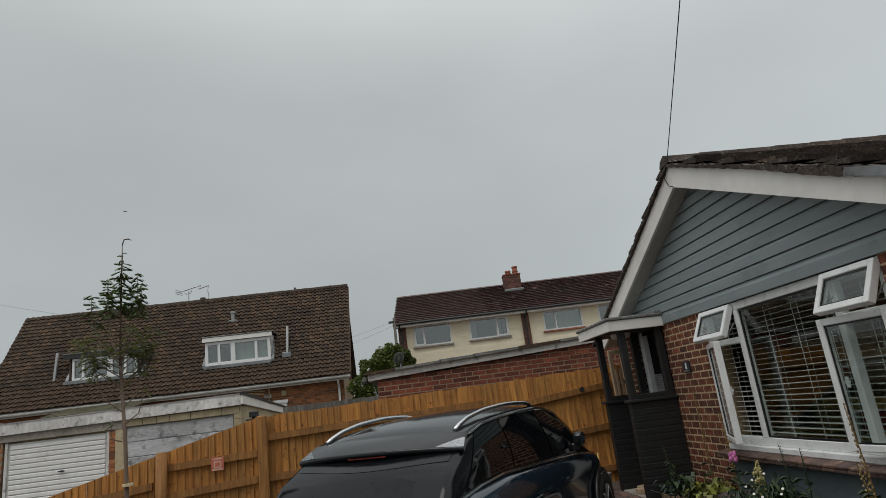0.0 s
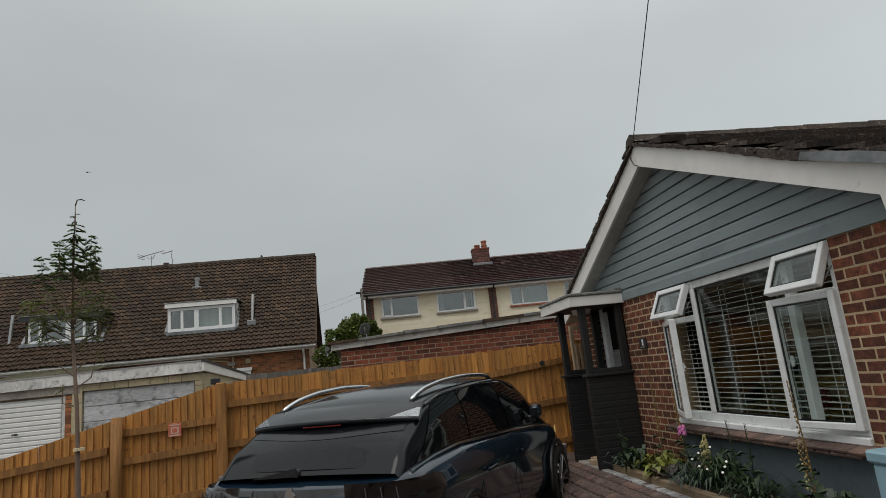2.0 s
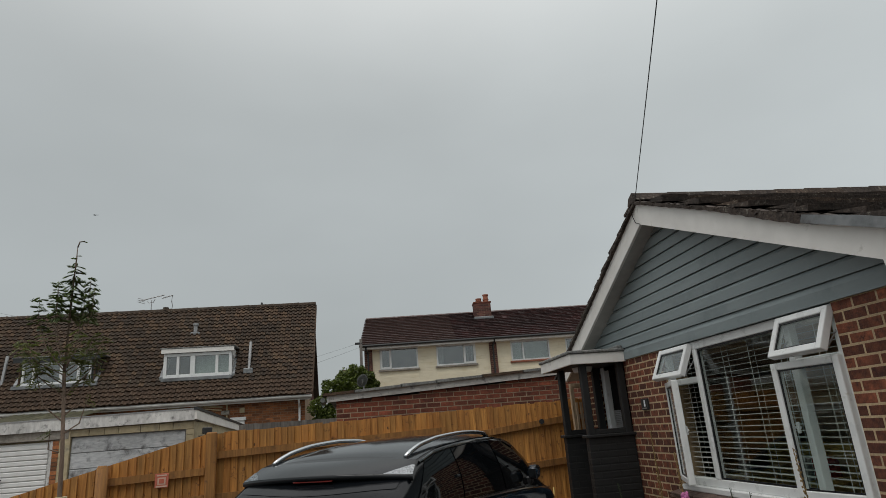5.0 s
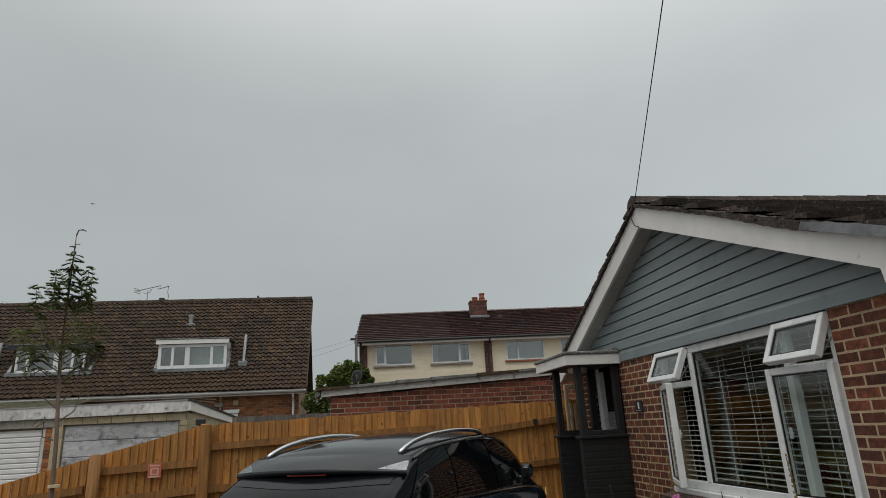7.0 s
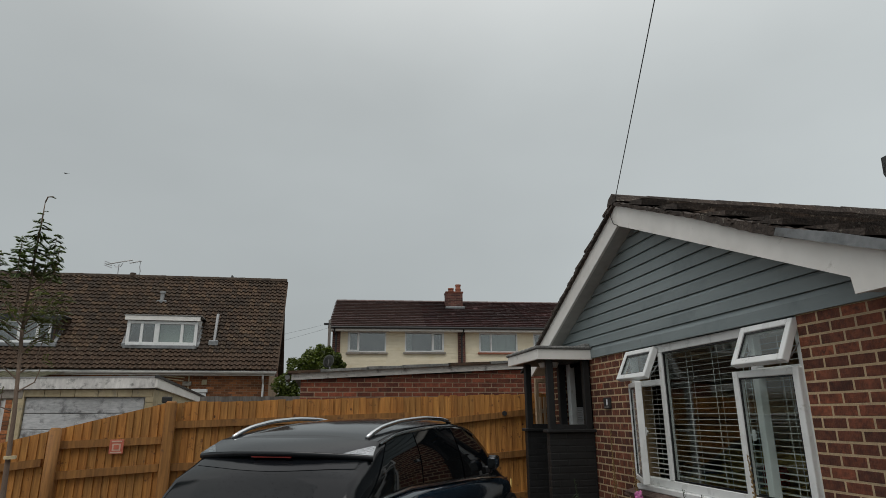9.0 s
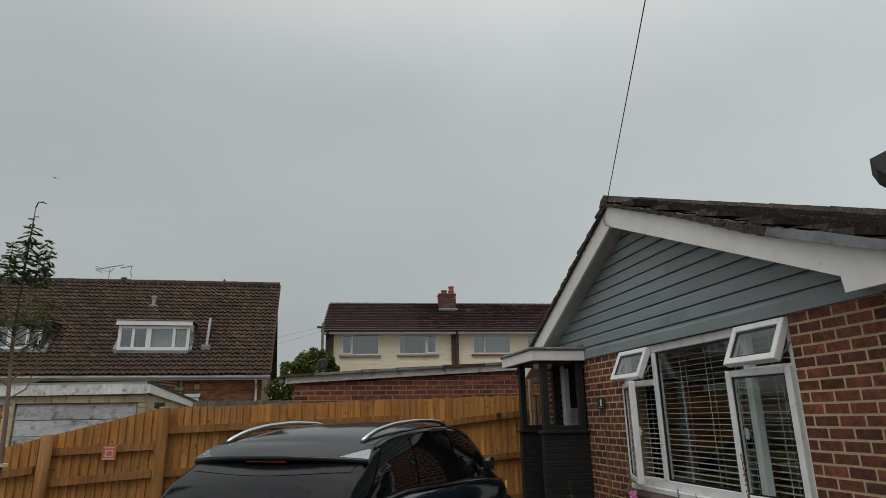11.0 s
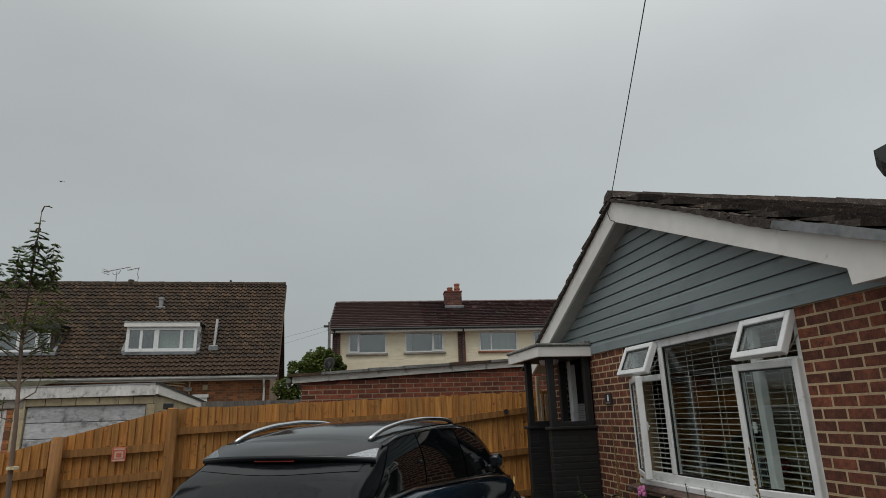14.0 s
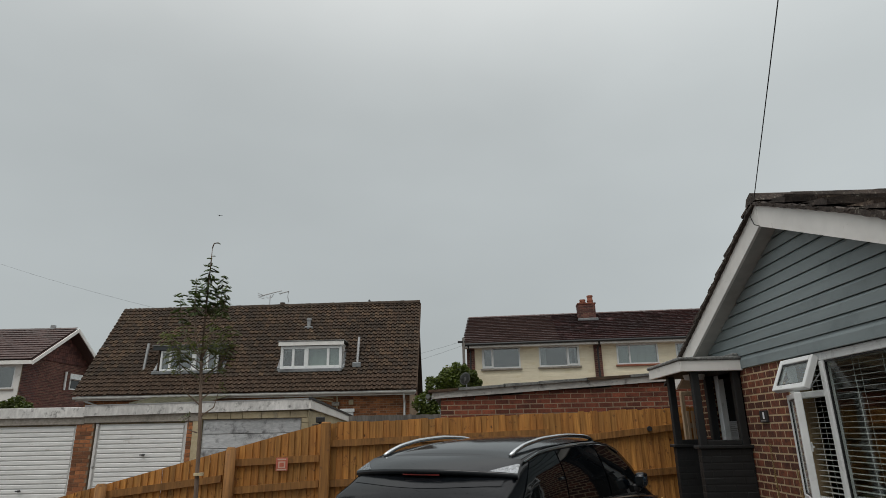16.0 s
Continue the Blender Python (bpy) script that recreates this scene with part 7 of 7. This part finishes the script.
# cabin skin, gloss black
bm = B()
rows = []
cabin_x = [-2.13, -2.06, -1.98, -1.88, -1.80, -1.7, -1.55, -1.3, -1.05, -0.8, -0.55, -0.3, 0.0, 0.2, 0.4, 0.55, 0.68, 0.84, 1.0, 1.2, 1.42]
for x in cabin_x:
    a = [side_point(x, u, -1, 0.0) for u in (0, 0.25, 0.5, 0.75)]
    b = [top_point(x, v) for v in VS]
    c = [side_point(x, u, 1, 0.0) for u in (0.75, 0.5, 0.25, 0)]
    rows.append(a + b + c)
grid(bm, rows)
bmesh.ops.recalc_face_normals(bm, faces=bm.faces)
part("cabin", bm, M_PILLAR, car, "gloss black pillars and cabin", True)


def side_glass(name, s, lower, upper, mat, u0=0.06, u1=0.93):
    bm = B()
    rows = []
    for i in range(8):
        t = i / 7
        u = u0 + (u1 - u0) * t
        a = lower[0] + (upper[0] - lower[0]) * t
        b = lower[1] + (upper[1] - lower[1]) * t
        rows.append([side_point(a + (b - a) * j / 8, u, s, 0.008) for j in range(9)])
    grid(bm, rows)
    bmesh.ops.recalc_face_normals(bm, faces=bm.faces)
    return part(name, bm, mat, car, "", True)


for s in (-1, 1):
    side_glass("quarter_window", s, (-1.96, -1.02), (-1.46, -0.98), M_CARGLASS)
    side_glass("rear_door_window", s, (-1.0, -0.06), (-0.96, -0.08), M_CARGLASS)
    side_glass("front_door_window", s, (-0.03, 1.12), (-0.05, 0.56), M_CARGLASS)
    part("belt_trim", pipe(B(), [side_point(x, 0.02, s, 0.026) for x in (-2.06, -1.7, -1.3, -1.0, -0.5, 0.0, 0.5, 0.95)], 0.013, 6), M_CHROME, car, "thin chrome strip below the windows")
    part("roof_trim", pipe(B(), [side_point(x, 0.97, s, 0.014) for x in (-1.56, -1.3, -1.1, -0.8, -0.4, 0.1, 0.35)] + [side_point(0.6, 0.9, s, 0.016)], 0.009, 6), M_CHROME, car, "thin chrome strip above the windows")
    # bright wing at the rear roof corner
    bm = B()
    rows = []
    for i in range(4):
        u = i / 3
        rows.append([spoiler_point(0.40 + 0.58 * u, s * (va + (1.0 - va) * j / 4), 0.007) for j in range(5) for va in ((0.97 - 0.24 * u),)])
    grid(bm, rows)
    bmesh.ops.solidify(bm, geom=bm.faces[:], thickness=0.004)
    part("chrome_wing", bm, M_CHROME, car, "bright chrome blade at the roof corner")
    # roof rail
    pts = []
    for i in range(25):
        x = -1.53 + i * 0.07
        lift = 0.008 + 0.042 * math.sin(math.pi * i / 24) ** 0.5
        q = top_point(x, s * (0.86 + 0.003 * i), lift)
        pts.append(q)
    bm = B()
    pipe(bm, pts, 0.018, 8)
    part("roof_rail", bm, M_CHROME, car, "satin silver roof rail", True)
    # mirror
    mir = part("door_mirror", box(B(), 0.60, 0.74, s * 0.89, s * 1.01, 1.10, 1.235, 0.056, 5), M_CARPAINT, car, "dark door mirror", True)
    part("mirror_cap", box(B(), 0.62, 0.752, s * 0.896, s * 1.005, 1.17, 1.242, 0.035, 4), M_PILLAR, mir, "gloss black upper mirror shell", True)
    part("mirror_glass", box(B(), 0.594, 0.602, s * 0.91, s * 0.99, 1.12, 1.21, 0.003), M_CARGLASS, mir)
    part("mirror_arm", box(B(), 0.68, 0.76, s * 0.80, s * 0.92, 1.06, 1.13, 0.012), M_PLASTIC, mir)
    # handles and door seams
    for hx in (-0.88, 0.12):
        w, b, sh, d = lerp_table(BODY, hx)
        h = part("door_handle", box(B(), hx - 0.10, hx + 0.10, s * (w + 0.005), s * (w + 0.035), 0.86, 0.89, 0.008, 2), M_CARPAINT, car)
        part("handle_trim", box(B(), hx - 0.09, hx + 0.09, s * (w + 0.036), s * (w + 0.039), 0.885, 0.89), M_CHROME, h)
    for sx in (-1.05, -0.04, 1.05):
        bm = B()
        pts = []
        for z in (0.35, 0.5, 0.66, 0.8, 0.9, 0.99):
            w, b, sh, d = lerp_table(BODY, sx)
            k = 0.99 if z < 0.5 else 1.0 if z < 0.7 else 0.985 if z < 0.85 else 0.985
            pts.append((sx, s * (w * k + 0.0), z))
        pipe(bm, pts, 0.004, 5)
        part("door_seam", bm, M_PLASTIC, car)
    # rear lamp wrapping the corner
    rows = []
    for z, k in ((0.84, 0.985), (0.93, 1.0), (1.03, 0.965)):
        rows.append([(x * (1 if k == 1 else 0.992), s * y * k, z) for x, y in ((-2.285, 0.42), (-2.275, 0.60), (-2.215, 0.79), (-2.10, 0.88), (-1.95, 0.915), (-1.84, 0.925))])
    bm = B()
    grid(bm, rows)
    bmesh.ops.solidify(bm, geom=bm.faces[:], thickness=0.015)
    lampp = part("tail_lamp", bm, M_LAMPGLASS, car, "smoked tail lamp with claw-shaped lenses", True)
    for k in range(3):
        y = 0.56 + 0.10 * k
        bm = B()
        pipe(bm, [(-2.288 + 0.018 * k, s * (y + 0.03), 0.865), (-2.275 + 0.018 * k, s * y, 1.005)], 0.005, 6)
        part("claw_lens", bm, M_LAMPGLASS, lampp)

# roof skin and spoiler
bm = B()
grid(bm, [[top_point(x + (0.05 * v * v if x < -1.4 else 0), v, 0.006) for v in VS] for x in (-1.60, -1.5, -1.4, -1.2, -1.0, -0.75, -0.5, -0.2, 0.1, 0.35, 0.64)])
bmesh.ops.recalc_face_normals(bm, faces=bm.faces)
part("roof_skin", bm, M_CARROOF, car, "wet glossy black roof", True)
bm = B()
US = (0.03, 0.3, 0.6, 0.85, 0.96, 1.0)
rows = [[spoiler_point(u, v, 0.004) for v in VS] for u in US]
rows += [[spoiler_point(1.0, v, -0.022) for v in VS], [spoiler_point(0.86, v, -0.05) for v in VS]]
grid(bm, rows)
bmesh.ops.recalc_face_normals(bm, faces=bm.faces)
spo = part("roof_spoiler", bm, M_CARROOF, car, "glossy roof spoiler over the rear window", True)
part("brake_light", box(B(), -1.868, -1.845, -0.16, 0.16, 1.357, 1.367, 0.002), M_REDLAMP, spo, "high red brake light")
# gloss black band under the spoiler: its shade and reflection on the glass as a strip
bm = B()
grid(bm, [[(x + 0.02 * v * v, *top_point(x, v, 0.014)[1:]) for v in [k * 0.93 / 6 for k in range(-6, 7)] for x in (-1.75 - (0.20 - 0.11 * v * v) * w,)] for w in (0, 0.35, 0.7, 1.0)])
bmesh.ops.recalc_face_normals(bm, faces=bm.faces)
part("window_band", bm, M_PILLAR, car, "gloss black band drawn for the spoiler's shade and reflection on the rear window", True)
# rear window
bm = B()
grid(bm, [[(x + 0.02 * v * v, *top_point(x, v, 0.010)[1:]) for v in [k * 0.95 / 6 for k in range(-6, 7)]] for x in (-1.79, -1.84, -1.90, -1.96, -2.02, -2.07, -2.11)])
bmesh.ops.recalc_face_normals(bm, faces=bm.faces)
part("rear_window", bm, M_CARGLASS_WET, car, "tinted rear window dotted with rain", True)
wip = part("rear_wiper", pipe(B(), [(-2.09, -0.05, 1.13), (-2.09, 0.10, 1.135), (-2.07, 0.40, 1.13)], 0.012, 6), M_PLASTIC, car, "black rear wiper")
wip.matrix_local = Matrix.Translation((-0.025, 0.10, -0.05))
part("wiper_cover", prism(B(), [(-0.09, 0.0), (0.30, -0.01), (-0.06, 0.055)], 0.03, Matrix(((0, 1, 0, -2.115), (1, 0, 0, 0.02), (0, 0, 1, 1.115), (0, 0, 0, 1)))), M_PLASTIC, wip)
part("wiper_hub", rod(B(), (-2.06, -0.05, 1.135), (-2.11, -0.05, 1.135), 0.032, 0.026, 12), M_PLASTIC, wip)
# tailgate trim and badge
rows = []
bm = B()
for z in (0.85, 1.0):
    rows.append([(-2.272 + 0.06 * (y / 0.5) ** 2 * 0.5 + (0.03 if z > 0.9 else 0), y, z) for y in (-0.46, -0.3, -0.15, 0, 0.15, 0.3, 0.46)])
grid(bm, rows)
bmesh.ops.solidify(bm, geom=bm.faces[:], thickness=0.015)
part("tailgate_band", bm, M_CARGLASS, car, "gloss black band between the lamps", True)
part("badge", prism(B(), [(-0.045, -0.05), (0.02, -0.045), (0.045, 0.0), (0.02, 0.02), (0.03, 0.05), (-0.01, 0.045), (-0.03, 0.01)], 0.012, Matrix(((0, 1, 0, -2.285), (-1, 0, 0, 0.0), (0, 0, 1, 0.975), (0, 0, 0, 1)))), M_CHROME, car, "plain silver emblem shape")
part("rear_bumper", box(B(), -2.27, -2.05, -0.80, 0.80, 0.36, 0.62, 0.07, 3), M_PLASTIC, car)
# windscreen
bm = B()
grid(bm, [[top_point(x, v, 0.006) for v in [k * 0.93 / 5 for k in range(-5, 6)]] for x in (0.70, 0.84, 1.0, 1.2, 1.40)])
bmesh.ops.recalc_face_normals(bm, faces=bm.faces)
part("windscreen", bm, M_CARGLASS, car, "", True)


def wheel(x, y, s):
    w = part("wheel", B(), M_RUBBER, car)
    w.matrix_local = pose(x, y, 0.36)
    bm = B()
    prof = [(0.26, -0.11), (0.33, -0.118), (0.355, -0.10), (0.362, -0.05), (0.362, 0.05), (0.355, 0.10), (0.33, 0.118), (0.26, 0.11)]
    rows = [[(r * math.cos(a * math.pi / 18), yy, r * math.sin(a * math.pi / 18)) for a in range(36)] for r, yy in prof]
    grid(bm, rows, True)
    bmesh.ops.recalc_face_normals(bm, faces=bm.faces)
    part("tyre", bm, M_RUBBER, w, "", True)
    bm = B()
    rows = [[(r * math.cos(a * math.pi / 18), s * yy, r * math.sin(a * math.pi / 18)) for a in range(36)] for r, yy in ((0.262, 0.115), (0.245, 0.11), (0.235, 0.0), (0.05, -0.02))]
    grid(bm, rows, True)
    rim = part("rim", bm, M_PLASTIC, w, "black rim with silver spokes", True)
    for k in range(5):
        for o in (-0.16, 0.16):
            a = k * 2 * math.pi / 5 + o
            b = k * 2 * math.pi / 5 + o * 0.4
            bm = B()
            p0 = Vector((0.04 * math.cos(b), s * 0.09, 0.04 * math.sin(b)))
            p1 = Vector((0.25 * math.cos(a), s * 0.108, 0.25 * math.sin(a)))
            rod(bm, p0, p1, 0.014, 0.017, 5)
            part("spoke", bm, M_ALLOY, rim)
    part("hub", rod(B(), (0, s * 0.06, 0), (0, s * 0.105, 0), 0.05, 0.045, 14), M_ALLOY, rim)
    bm = B()
    rows = [[((r) * math.cos(a * math.pi / 18), s * yy, (r) * math.sin(a * math.pi / 18)) for a in range(36)] for r, yy in ((0.245, 0.112), (0.262, 0.118))]
    grid(bm, rows, True)
    bmesh.ops.solidify(bm, geom=bm.faces[:], thickness=0.006)
    part("rim_lip", bm, M_ALLOY, rim)
    # dark arch trim round the wheel
    bm = B()
    pts = [(0.41 * math.cos(a * math.pi / 12), s * 0.075, 0.41 * math.sin(a * math.pi / 12)) for a in range(-1, 14)]
    pipe(bm, pts, 0.032, 8)
    part("arch_trim", bm, M_PLASTIC, w, "black wheel-arch trim", True)


for x, y in ((1.42, 0.87), (-1.31, 0.815)):
    wheel(x, y, 1)
    wheel(x, -y, -1)

# ---- brickwork of the bungalow and the outbuilding ----
brick_course_wall(bwall, (WX, YR, 0), (0, 1, 0), (-1, 0, 0), YJ - YR, 0.24, SB, M_BRICK, 200, bl=0.186, bh=0.0655, joint=0.0115)
brick_course_wall(bwall, (WX, YL, 0), (0, 1, 0), (-1, 0, 0), YC - YL, 0.24, SB, M_BRICK, 200, rng=random.Random(12), shift=0.05, bl=0.166, bh=0.0645, joint=0.0115)
brick_course_wall(bwall, (WX, 8.55, 0), (1, 0, 0), (0, -1, 0), 0.10, 1.0, SB, M_BRICK, 30, rng=random.Random(15), bl=0.1)
brick_course_wall(bwall, (WX, 8.55, 0), (0, 1, 0), (-1, 0, 0), 0.45, 1.0, SB, M_BRICK, 60, rng=random.Random(13))
brick_course_wall(outb, (-0.155, OY, 0), (1, 0, 0), (0, -1, 0), 4.3, 1.50, 2.40, M_BRICK_FAR, 300, rng=random.Random(16), skip=lambda s, z: z > out_top(s - 0.155) - 0.0)
